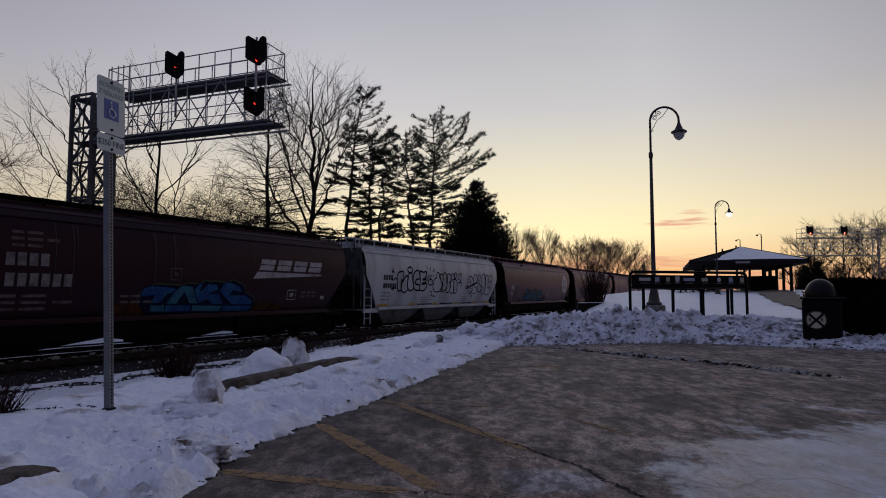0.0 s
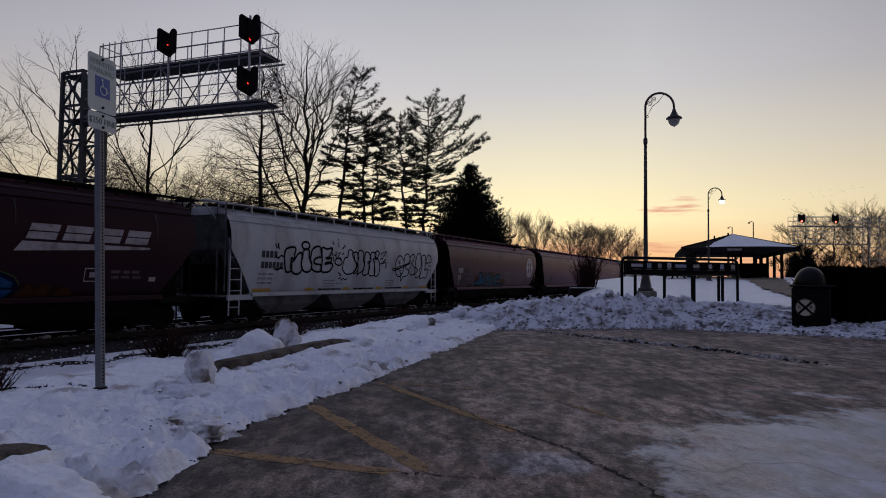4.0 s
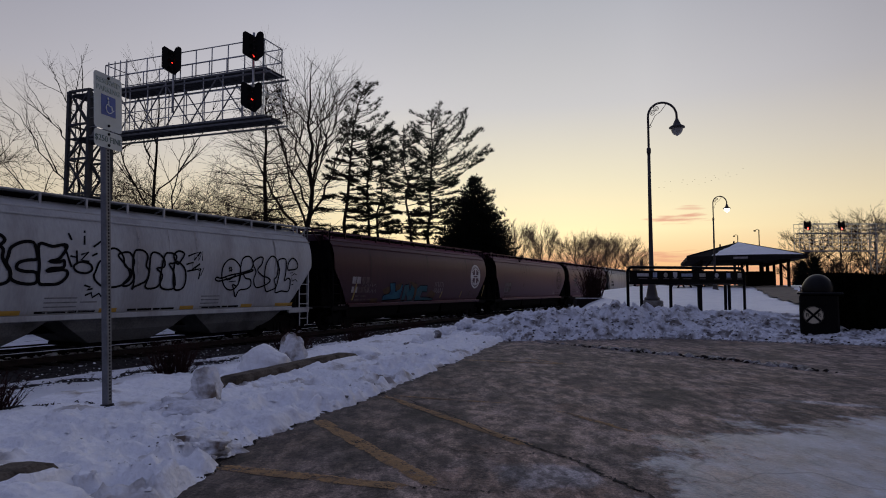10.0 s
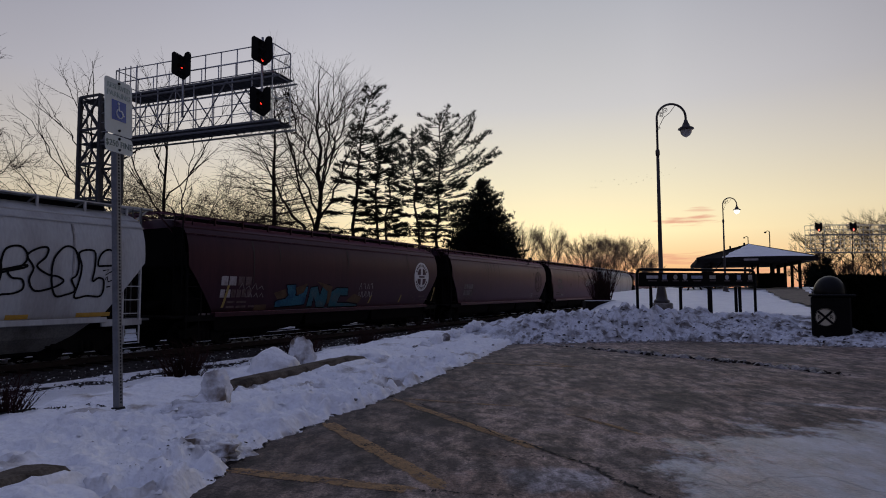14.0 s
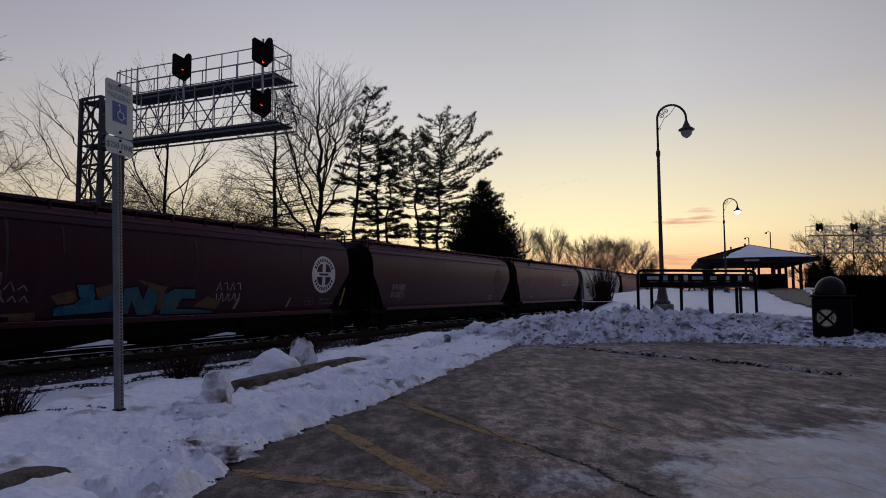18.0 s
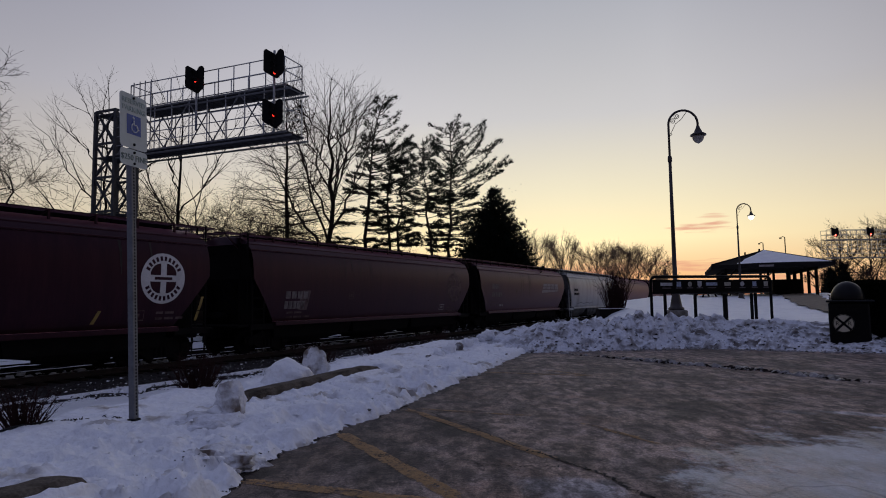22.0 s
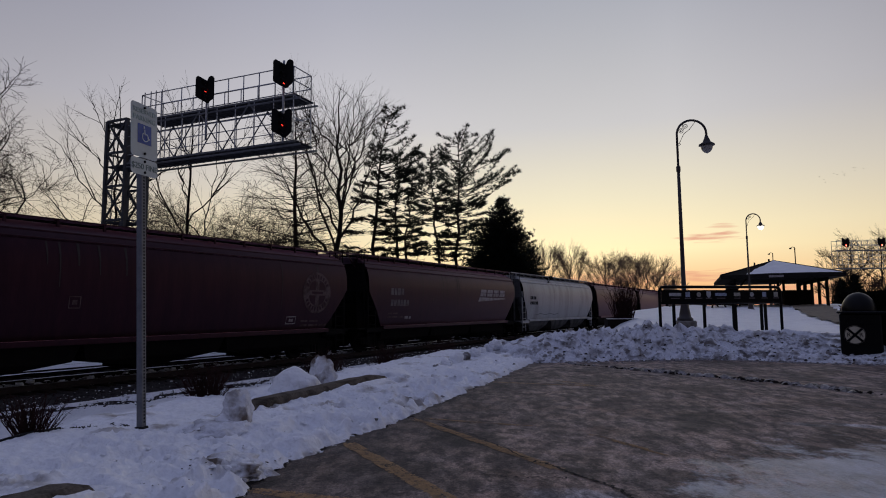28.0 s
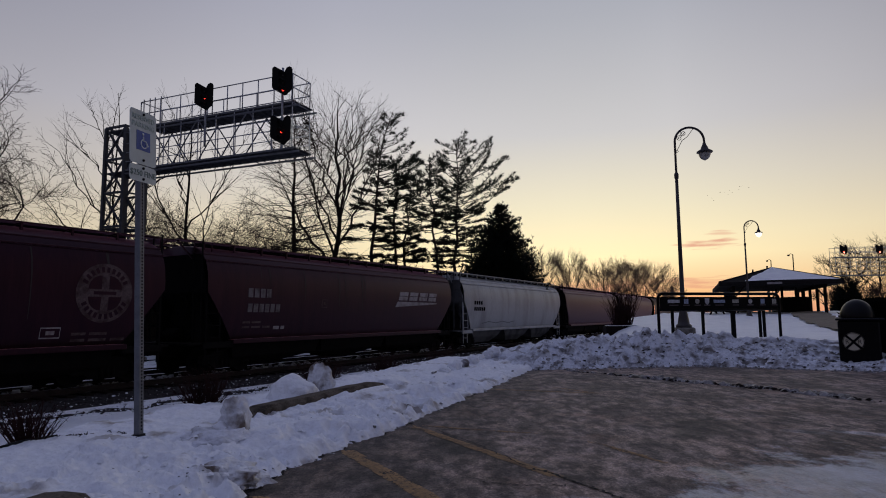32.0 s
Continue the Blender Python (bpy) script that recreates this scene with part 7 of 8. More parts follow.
# ---- birds crossing the evening sky ----
def bird_proto():
    t = thing("bird", pose(0, 0, -50), "small dark bird flying in a flock", "bird", "flock of birds")
    s = Shape().lathe([(0.01, -0.32), (0.07, -0.12), (0.085, 0.05), (0.05, 0.25), (0.008, 0.42)], 8, None, "y")
    part("body", s, M_BIRD, t)
    for k in (-1, 1):
        s = Shape().add([(0.05 * k, -0.12, 0.03), (0.05 * k, 0.12, 0.03), (0.42 * k, 0.08, 0.16), (0.85 * k, -0.10, 0.05), (0.42 * k, -0.10, 0.14),
                         (0.05 * k, -0.12, 0.0), (0.05 * k, 0.12, 0.0), (0.42 * k, 0.08, 0.13), (0.85 * k, -0.10, 0.04), (0.42 * k, -0.10, 0.11)],
                        [(0, 1, 2, 4), (4, 2, 3), (9, 7, 6, 5), (8, 7, 9), (0, 1, 6, 5), (1, 2, 7, 6), (2, 3, 8, 7), (3, 4, 9, 8), (4, 0, 5, 9)])
        part("wing", s, M_BIRD, t)
    return t


# ---- lettering, emblems and graffiti on the cars ----
BENDS = [-1.0, *SIDE_Z, 6.0]


def skin_x(z):
    return side_x(z) + 0.006


def skin(s, poly, lift):
    """An outline (along the car, up) laid on the car's curved side, cut at the levels where the side bends."""
    for lo, hi in zip(BENDS, BENDS[1:]):
        q = list(poly)
        for level, keep in ((lo, 1), (hi, -1)):
            out = []
            for k in range(len(q)):
                (u0, v0), (u1, v1) = q[k - 1], q[k]
                in0, in1 = (v0 - level) * keep >= 0, (v1 - level) * keep >= 0
                if in0 != in1:
                    f = (level - v0) / (v1 - v0)
                    out.append((u0 + (u1 - u0) * f, level))
                if in1:
                    out.append((u1, v1))
            q = out
        if len(q) > 2:
            s.add([(skin_x(v) + lift, u, v) for u, v in q], [tuple(range(len(q)))])


def ribbon(s, pts, w, lift, closed=False):
    n = len(pts)
    q = []
    for k in range(n):
        a, b = pts[(k - 1) % n if closed else max(k - 1, 0)], pts[(k + 1) % n if closed else min(k + 1, n - 1)]
        dx, dy = b[0] - a[0], b[1] - a[1]
        ln = math.hypot(dx, dy) or 1
        ww = w / 2
        q.append(((pts[k][0] - dy / ln * ww, pts[k][1] + dx / ln * ww), (pts[k][0] + dy / ln * ww, pts[k][1] - dx / ln * ww)))
    vs = [(skin_x(v) + lift, u, v) for pair in q for u, v in pair]
    m = n if closed else n - 1
    s.add(vs, [(2 * k, 2 * k + 1, (2 * k + 3) % (2 * n), (2 * k + 2) % (2 * n)) for k in range(m)])


def bars(car, u, v, widths, h, material, gap=0.3, lift=0.004, name="stencil_bar"):
    """A row of plain upright bars in place of marks."""
    for w in widths:
        s = Shape()
        skin(s, [(u, v), (u + w, v), (u + w, v + h), (u, v + h)], lift)
        part(name, s, material, car)
        u += w * (1 + gap)


def slant_logo(car, u, v, w, h, material):
    """Four leaning blocks over a tapering wedge."""
    bw = w / 5.1
    for k in range(4):
        a = u + k * (w / 4.2) + 0.25 * h
        for lo, hi in ((0.0, 0.46), (0.54, 1.0)):
            s = Shape()
            l0, l1 = 0.35 * h * lo, 0.35 * h * hi
            skin(s, [(a + l0, v + lo * h), (a + l0 + bw, v + lo * h), (a + l1 + bw, v + hi * h), (a + l1, v + hi * h)], 0.004)
            part("logo_block", s, material, car)
    s = Shape()
    skin(s, [(u - 0.18, v - 0.80 * h), (u + w * 0.96, v - 0.36 * h), (u + w * 0.97, v - 0.20 * h), (u + 0.02, v - 0.16 * h)], 0.004)
    part("logo_wedge", s, material, car)


def round_emblem(car, u, v, r, light, dark):
    s = Shape()
    skin(s, [(u + r * math.cos(a), v + r * math.sin(a)) for a in np.linspace(0, 2 * math.pi, 40, endpoint=False)], 0.004)
    e = part("emblem_disc", s, light, car, "round white cross emblem")
    for k in range(4):
        a0 = k * math.pi / 2
        cx, cz = u + 0.10 * r * (1 if k in (0, 3) else -1) * 1.3, v + 0.10 * r * (1 if k < 2 else -1) * 1.3
        s = Shape()
        skin(s, [(cx, cz)] + [(cx + 0.46 * r * math.cos(a0 + b), cz + 0.46 * r * math.sin(a0 + b)) for b in np.linspace(0, math.pi / 2, 8)], 0.007)
        part("emblem_quarter", s, dark, e)
    for k in range(26):
        a = 2 * math.pi * k / 26
        if k in (0, 13, 12, 1, 25, 14):
            continue
        c, d = math.cos(a), math.sin(a)
        s = Shape()
        skin(s, [(u + r * (q * c - t * d), v + r * (q * d + t * c)) for q, t in ((0.70, -0.055), (0.88, -0.055), (0.88, 0.055), (0.70, 0.055))], 0.007)
        part("emblem_bar", s, dark, e)
    s = Shape()
    skin(s, [(u - 0.40 * r, v - 0.055 * r), (u + 0.40 * r, v - 0.055 * r), (u + 0.40 * r, v + 0.055 * r), (u - 0.40 * r, v + 0.055 * r)], 0.008)
    part("emblem_bar", s, dark, e)


def spot(car_k, y, z):
    """Place on a car from metres along the railway at the start and height over the lot."""
    return y - TRAIN[car_k][1], z - RAIL_Z


def data_lines(car, u, v, n, w, material=None):
    for k in range(n):
        bars(car, u, v - 0.17 * k, [w * q for q in (0.28, 0.36, 0.3)][: 2 + k % 2], 0.075, material or M_DECAL_DIM, 0.25)


def small_box(car, u, v, w, h, material):
    s = Shape()
    ribbon(s, [(u, v), (u + w, v), (u + w, v + h), (u, v + h)], 0.035, 0.004, True)
    b = part("stencil_box", s, material, car)
    s = Shape()
    skin(s, [(u + w * 0.28, v + h * 0.3), (u + w * 0.72, v + h * 0.3), (u + w * 0.72, v + h * 0.7), (u + w * 0.28, v + h * 0.7)], 0.004)
    part("stencil_mark", s, material, b)


BUBBLES_ONE = []
BUBBLES_ONE.append([(0.01, 0.68), (0.06, 0.77), (0.18, 0.81), (0.21, 0.72), (0.19, 0.61), (0.19, 0.43), (0.14, 0.48), (0.13, 0.40), (0.15, 0.23), (0.14, 0.08), (0.06, 0.05), (0.02, 0.23), (0.00, 0.49)])
BUBBLES_ONE.append([(0.19, 0.42), (0.25, 0.59), (0.32, 0.65), (0.34, 0.52), (0.33, 0.32), (0.36, 0.14), (0.30, 0.00), (0.21, 0.00), (0.15, 0.11), (0.13, 0.31)])
BUBBLES_ONE.append([(0.35, 0.52), (0.36, 0.70), (0.43, 0.78), (0.48, 0.72), (0.48, 0.56), (0.51, 0.41), (0.55, 0.25), (0.52, 0.09), (0.42, 0.06), (0.35, 0.19), (0.33, 0.37)])
BUBBLES_ONE.append([(0.49, 0.89), (0.47, 0.82), (0.44, 0.77), (0.39, 0.77), (0.35, 0.80), (0.33, 0.87), (0.34, 0.94), (0.38, 0.99), (0.43, 1.00), (0.47, 0.96)])
BUBBLES_ONE.append([(0.52, 0.59), (0.54, 0.76), (0.62, 0.87), (0.70, 0.88), (0.73, 0.75), (0.74, 0.56), (0.67, 0.53), (0.60, 0.47), (0.59, 0.36), (0.65, 0.31), (0.74, 0.29), (0.75, 0.10), (0.66, 0.07), (0.56, 0.15), (0.54, 0.33), (0.51, 0.46)])
BUBBLES_ONE.append([(0.75, 0.85), (0.86, 0.82), (0.96, 0.87), (0.98, 0.81), (0.92, 0.58), (0.84, 0.52), (0.92, 0.51), (0.96, 0.55), (0.96, 0.41), (0.86, 0.38), (0.83, 0.32), (0.97, 0.36), (1.00, 0.25), (0.94, 0.09), (0.84, 0.06), (0.77, 0.10), (0.76, 0.45)])
BUBBLES_TWO = []
BUBBLES_TWO.append([(0.17, 0.42), (0.20, 0.65), (0.26, 0.69), (0.27, 0.92), (0.33, 0.96), (0.39, 0.80), (0.41, 0.57), (0.47, 0.45), (0.46, 0.25), (0.38, 0.09), (0.26, 0.06), (0.19, 0.17), (0.16, 0.30)])
BUBBLES_TWO.append([(0.35, 0.80), (0.39, 0.88), (0.45, 0.88), (0.49, 0.68), (0.48, 0.51), (0.50, 0.28), (0.46, 0.11), (0.40, 0.11), (0.46, 0.34), (0.42, 0.57)])
BUBBLES_TWO.append([(0.49, 0.92), (0.56, 0.96), (0.61, 0.83), (0.60, 0.59), (0.63, 0.46), (0.61, 0.22), (0.51, 0.07), (0.49, 0.01), (0.50, 0.21), (0.48, 0.55)])
BUBBLES_TWO.append([(0.64, 0.87), (0.71, 0.91), (0.77, 0.75), (0.77, 0.57), (0.70, 0.53), (0.76, 0.36), (0.72, 0.07), (0.61, 0.05), (0.63, 0.35)])
BUBBLES_TWO.append([(0.77, 0.85), (0.82, 0.94), (0.89, 0.87), (0.87, 0.69), (0.82, 0.65), (0.87, 0.44), (0.89, 0.05), (0.77, 0.03), (0.74, 0.29)])
BUBBLES_TWO.append([(0.88, 0.72), (0.97, 0.59), (1.00, 0.30), (0.98, 0.05), (0.90, 0.00), (0.87, 0.30)])
BUBBLES_TWO.append([(0.86, 0.87), (0.91, 1.00), (0.97, 0.94), (0.94, 0.77), (0.90, 0.66)])
BUBBLES_TWO.append([(0.00, 0.53), (0.05, 0.62), (0.12, 0.58), (0.14, 0.45), (0.09, 0.37), (0.02, 0.41)])
BUBBLES_THREE = []
BUBBLES_THREE.append([(0.27, 0.53), (0.26, 0.34), (0.22, 0.20), (0.17, 0.16), (0.12, 0.20), (0.08, 0.33), (0.06, 0.51), (0.07, 0.69), (0.11, 0.83), (0.16, 0.88), (0.21, 0.84), (0.26, 0.71)])
BUBBLES_THREE.append([(0.00, 0.39), (0.01, 0.45), (0.06, 0.43), (0.16, 0.51), (0.27, 0.56), (0.40, 0.65), (0.40, 0.61), (0.27, 0.52), (0.06, 0.37)])
BUBBLES_THREE.append([(0.27, 0.77), (0.30, 0.93), (0.37, 0.96), (0.41, 0.83), (0.40, 0.69), (0.35, 0.58), (0.30, 0.57), (0.33, 0.44), (0.39, 0.41), (0.40, 0.26), (0.35, 0.18), (0.27, 0.15), (0.24, 0.00), (0.21, 0.16), (0.19, 0.29), (0.25, 0.28)])
BUBBLES_THREE.append([(0.41, 0.81), (0.47, 0.94), (0.53, 0.96), (0.52, 0.80), (0.47, 0.64), (0.54, 0.50), (0.60, 0.47), (0.64, 0.39), (0.58, 0.28), (0.47, 0.22), (0.43, 0.41), (0.45, 0.61)])
BUBBLES_THREE.append([(0.56, 0.60), (0.58, 0.83), (0.64, 1.00), (0.70, 0.96), (0.73, 0.72), (0.72, 0.50), (0.69, 0.42), (0.72, 0.23), (0.66, 0.15), (0.60, 0.13), (0.57, 0.31)])
BUBBLES_THREE.append([(0.73, 0.91), (0.83, 0.95), (0.84, 0.67), (0.83, 0.40), (0.87, 0.46), (0.91, 0.40), (0.90, 0.13), (0.80, 0.13), (0.72, 0.10), (0.74, 0.40), (0.75, 0.67)])
BUBBLES_THREE.append([(0.86, 0.70), (0.88, 0.90), (0.94, 0.99), (1.00, 0.86), (0.99, 0.72), (0.90, 0.68)])
BLUE_FORMS = []
BLUE_FORMS.append([(0.00, 0.64), (0.02, 0.78), (0.08, 0.84), (0.18, 0.82), (0.28, 0.76), (0.28, 0.64), (0.20, 0.59), (0.16, 0.34), (0.08, 0.32), (0.11, 0.57), (0.01, 0.51)])
BLUE_FORMS.append([(0.20, 0.30), (0.25, 0.64), (0.31, 0.85), (0.40, 0.84), (0.44, 0.54), (0.47, 0.29), (0.39, 0.30), (0.37, 0.46), (0.34, 0.64), (0.31, 0.46), (0.29, 0.29)])
BLUE_FORMS.append([(0.42, 0.76), (0.47, 0.95), (0.49, 0.91), (0.47, 0.67), (0.54, 0.92), (0.62, 0.90), (0.64, 0.74), (0.55, 0.59), (0.65, 0.62), (0.70, 0.26), (0.60, 0.27), (0.55, 0.42), (0.48, 0.30), (0.45, 0.43)])
BLUE_FORMS.append([(0.65, 0.71), (0.68, 0.93), (0.73, 1.00), (0.85, 0.84), (0.87, 0.64), (0.78, 0.70), (0.75, 0.57), (0.91, 0.56), (1.00, 0.36), (0.99, 0.23), (0.80, 0.24), (0.73, 0.40), (0.69, 0.53)])
BLUE_FORMS.append([(0.08, 0.28), (0.19, 0.28), (0.20, 0.06), (0.09, 0.08)])
BLUE_FORMS.append([(0.20, 0.28), (0.41, 0.26), (0.41, 0.05), (0.20, 0.06)])
BLUE_FORMS.append([(0.42, 0.26), (0.69, 0.23), (0.68, 0.02), (0.42, 0.05)])
BLUE_FORMS.append([(0.69, 0.23), (1.00, 0.21), (0.96, 0.00), (0.70, 0.02)])
TEAL_FORMS = []
TEAL_FORMS.append([(0.10, 0.97), (0.20, 1.00), (0.21, 0.55), (0.24, 0.55), (0.24, 0.88), (0.34, 0.92), (0.32, 0.16), (0.24, 0.13), (0.01, 0.08), (0.00, 0.30), (0.03, 0.39), (0.10, 0.43), (0.13, 0.56)])
TEAL_FORMS.append([(0.35, 0.07), (0.37, 0.88), (0.45, 0.94), (0.49, 0.53), (0.51, 0.98), (0.60, 1.00), (0.60, 0.58), (0.56, 0.01), (0.47, 0.02), (0.42, 0.48), (0.41, 0.06)])
TEAL_FORMS.append([(0.61, 0.16), (0.62, 0.68), (0.69, 0.88), (0.84, 0.87), (0.85, 0.50), (0.75, 0.51), (0.72, 0.22), (0.86, 0.20), (1.00, 0.12), (1.00, 0.00), (0.61, 0.02)])
TAN_FORMS = []
TAN_FORMS.append([(0.14, 0.57), (0.23, 0.71), (0.25, 0.45), (0.18, 0.33)])
TAN_FORMS.append([(0.32, 0.76), (0.42, 0.91), (0.39, 0.59), (0.34, 0.51)])
TAN_FORMS.append([(0.51, 1.00), (0.67, 0.81), (0.64, 0.58), (0.56, 0.83)])
TAN_FORMS.append([(0.83, 0.25), (0.91, 0.53), (1.00, 0.37), (0.97, 0.13)])
TAN_FORMS.append([(0.00, 0.18), (0.09, 0.18), (0.09, 0.00), (0.00, 0.01)])
TAN_FORMS.append([(0.62, 0.60), (0.66, 0.67), (0.65, 0.18), (0.63, 0.15)])


def curved_piece(car, u, v, w, h, forms, line, outline=None, fills=None, bend=True):
    """Closed spray-can forms, rounded or straight, with a thick outline and an optional fill."""
    for k, form in enumerate(forms):
        n = len(form)
        pts = []
        for i in range(n):
            a, b, c, d = [Vector(form[(i + j) % n]) for j in (-1, 0, 1, 2)]
            for g in (0, 0.25, 0.5, 0.75) if bend else (0, 0.5):
                p = 0.5 * ((2 * b) + (c - a) * g + (2 * a - 5 * b + 4 * c - d) * g * g + (3 * b - a - 3 * c + d) * g ** 3) if bend else b.lerp(c, g)
                pts.append((u + p.x * w, v + p.y * h))
        lift = 0.006 + 0.002 * k
        if fills:
            s = Shape()
            skin(s, pts, lift)
            part("letter_fill", s, fills[k % len(fills)], car)
        s = Shape()
        ribbon(s, pts, line, lift + 0.001, True)
        part("letter_outline", s, outline or M_BLACKPAINT, car)


def strokes(car, lines, w, material, name="spray_stroke"):
    for pts in lines:
        s = Shape()
        ribbon(s, pts, w, 0.006)
        part(name, s, material, car)


def decorate():
    A, B, C, D, E, F = [TRAIN[k][0] for k in range(1, 7)]
    # first brown car
    u, v = spot(1, 17.62, 1.86)
    slant_logo(A, u, v, 3.95, 0.41, M_DECAL)
    u, v = spot(1, 8.92, 1.70)
    bars(A, u, v, [0.215] * 4, 0.33, M_DECAL_MID, 0.33)
    u, v = spot(1, 8.94, 1.17)
    bars(A, u, v, [0.215] * 6, 0.34, M_DECAL_MID, 0.38)
    data_lines(A, u - 0.2, v - 0.28, 3, 1.8)
    data_lines(A, u + 3.2, v - 0.3, 2, 1.0)
    data_lines(A, u + 0.1, v + 1.35, 3, 1.1)
    small_box(A, u + 4.9, v + 0.25, 0.40, 0.36, M_DECAL_DIM)
    small_box(A, *spot(1, 19.4, 0.75), 0.50, 0.36, M_DECAL)
    bars(A, *spot(1, 20.2, 0.98), [0.3, 0.22, 0.26], 0.09, M_DECAL_DIM)
    bars(A, *spot(1, 20.2, 0.82), [0.26, 0.3, 0.3], 0.09, M_DECAL_DIM)
    bars(A, *spot(1, 21.5, 0.74), [0.24], 0.14, M_DECAL)
    s = Shape()
    skin(s, [(q[0], max(q[1], 1.16)) for q in [spot(1, *p) for p in ((11.7, 0.33), (13.4, 0.34), (13.4, 0.66), (12.6, 0.78), (11.9, 0.62))]], 0.003)
    part("paint_patch", s, M_ORANGEPAINT, A, "orange painted-over patch")
    s = Shape()
    skin(s, [(q[0], max(q[1], 1.16)) for q in [spot(1, *p) for p in ((16.9, 0.33), (19.2, 0.36), (18.9, 0.62), (17.4, 0.70))]], 0.003)
    part("paint_patch", s, M_ORANGEPAINT, A, "orange painted-over patch")
    u, v = spot(1, 12.81, 0.33)
    crown = [(-0.02, 0.40), (0.0, 0.68), (0.10, 0.90), (0.33, 0.86), (0.36, 0.94), (0.46, 0.92), (0.52, 1.04), (0.56, 0.98), (0.60, 1.02), (0.68, 0.98), (0.72, 0.97), (0.77, 1.07), (0.89, 0.90), (0.91, 0.66), (1.0, 0.50), (1.03, 0.30)]
    s = Shape()
    skin(s, [(u + x * 4.74, v + z * 1.07) for x, z in crown + [(1.0, -0.04), (0.06, -0.04)]], 0.0035)
    part("graffiti", s, M_NAVYPAINT, A, "angular blue and teal graffiti")
    s = Shape()
    ribbon(s, [(u + x * 4.74, v + z * 1.07) for x, z in crown], 0.030, 0.0045)
    part("graffiti_rim", s, M_LIMEPAINT, A, "thin yellow-green rim")
    curved_piece(A, *spot(1, 12.81, 0.33), 4.74, 1.07, BLUE_FORMS, 0.035, M_NAVYPAINT, [M_BLUEPAINT, M_CYANPAINT, M_BLUEPAINT, M_BLUEPAINT, M_CYANPAINT], False)
    # grey car
    u, v = spot(2, 26.36, 1.60)
    bars(B, u, v + 0.05, [0.175] * 4, 0.26, M_STENCIL_BLACK, 0.3)
    bars(B, u, v - 0.36, [0.17] * 6, 0.25, M_STENCIL_BLACK, 0.24)
    for k in range(3):
        bars(B, u - 0.1, v - 0.62 - 0.17 * k, [0.16, 0.24, 0.3], 0.07, M_DECAL_GREY, 0.3)
    curved_piece(B, *spot(2, 27.64, 1.05), 3.19, 1.33, BUBBLES_ONE, 0.085)
    curved_piece(B, *spot(2, 30.99, 0.99), 3.77, 1.24, BUBBLES_TWO, 0.062)
    curved_piece(B, *spot(2, 36.03, 0.73), 4.21, 1.52, BUBBLES_THREE, 0.055)
    strokes(B, [[spot(2, 27.14, 1.75), spot(2, 27.27, 1.64), spot(2, 27.45, 1.76), spot(2, 27.62, 1.72)],
                [spot(2, 27.12, 1.22), spot(2, 27.29, 1.19), spot(2, 27.47, 1.26), spot(2, 27.61, 1.24)],
                [spot(2, 27.10, 2.21), spot(2, 27.19, 2.03)],
                [spot(2, 27.28, 2.24), spot(2, 27.25, 2.10), spot(2, 27.34, 2.02)]], 0.075, M_BLACKPAINT)
    strokes(B, [[spot(2, 30.82, 2.53), spot(2, 30.91, 2.35)],
                [spot(2, 31.29, 2.64), spot(2, 31.27, 2.24)],
                [spot(2, 31.80, 2.39), spot(2, 31.53, 2.19)],
                [spot(2, 30.70, 2.19), spot(2, 30.81, 1.91), spot(2, 30.93, 1.61)],
                [spot(2, 30.88, 1.91), spot(2, 31.05, 1.88), spot(2, 31.05, 2.07), spot(2, 31.08, 1.73)],
                [spot(2, 31.18, 1.96), spot(2, 31.40, 2.05), spot(2, 31.19, 1.81), spot(2, 31.43, 1.78)],
                [spot(2, 31.50, 1.94), spot(2, 31.66, 2.02)],
                [spot(2, 34.81, 2.08), spot(2, 35.08, 2.19), spot(2, 35.06, 1.96), spot(2, 35.33, 2.25)],
                [spot(2, 34.75, 1.81), spot(2, 35.03, 1.89), spot(2, 34.97, 1.64), spot(2, 35.31, 1.85)],
                [spot(2, 34.79, 1.59), spot(2, 35.09, 1.64), spot(2, 35.34, 1.69), spot(2, 35.29, 1.33)],
                [spot(2, 31.34, 1.12), spot(2, 31.53, 1.06), spot(2, 31.44, 0.99), spot(2, 31.60, 1.02)],
                [spot(2, 31.40, 0.83), spot(2, 31.58, 0.91), spot(2, 31.63, 0.77), spot(2, 31.81, 0.89), spot(2, 31.89, 0.80), spot(2, 32.07, 0.84)]], 0.055, M_BLACKPAINT)
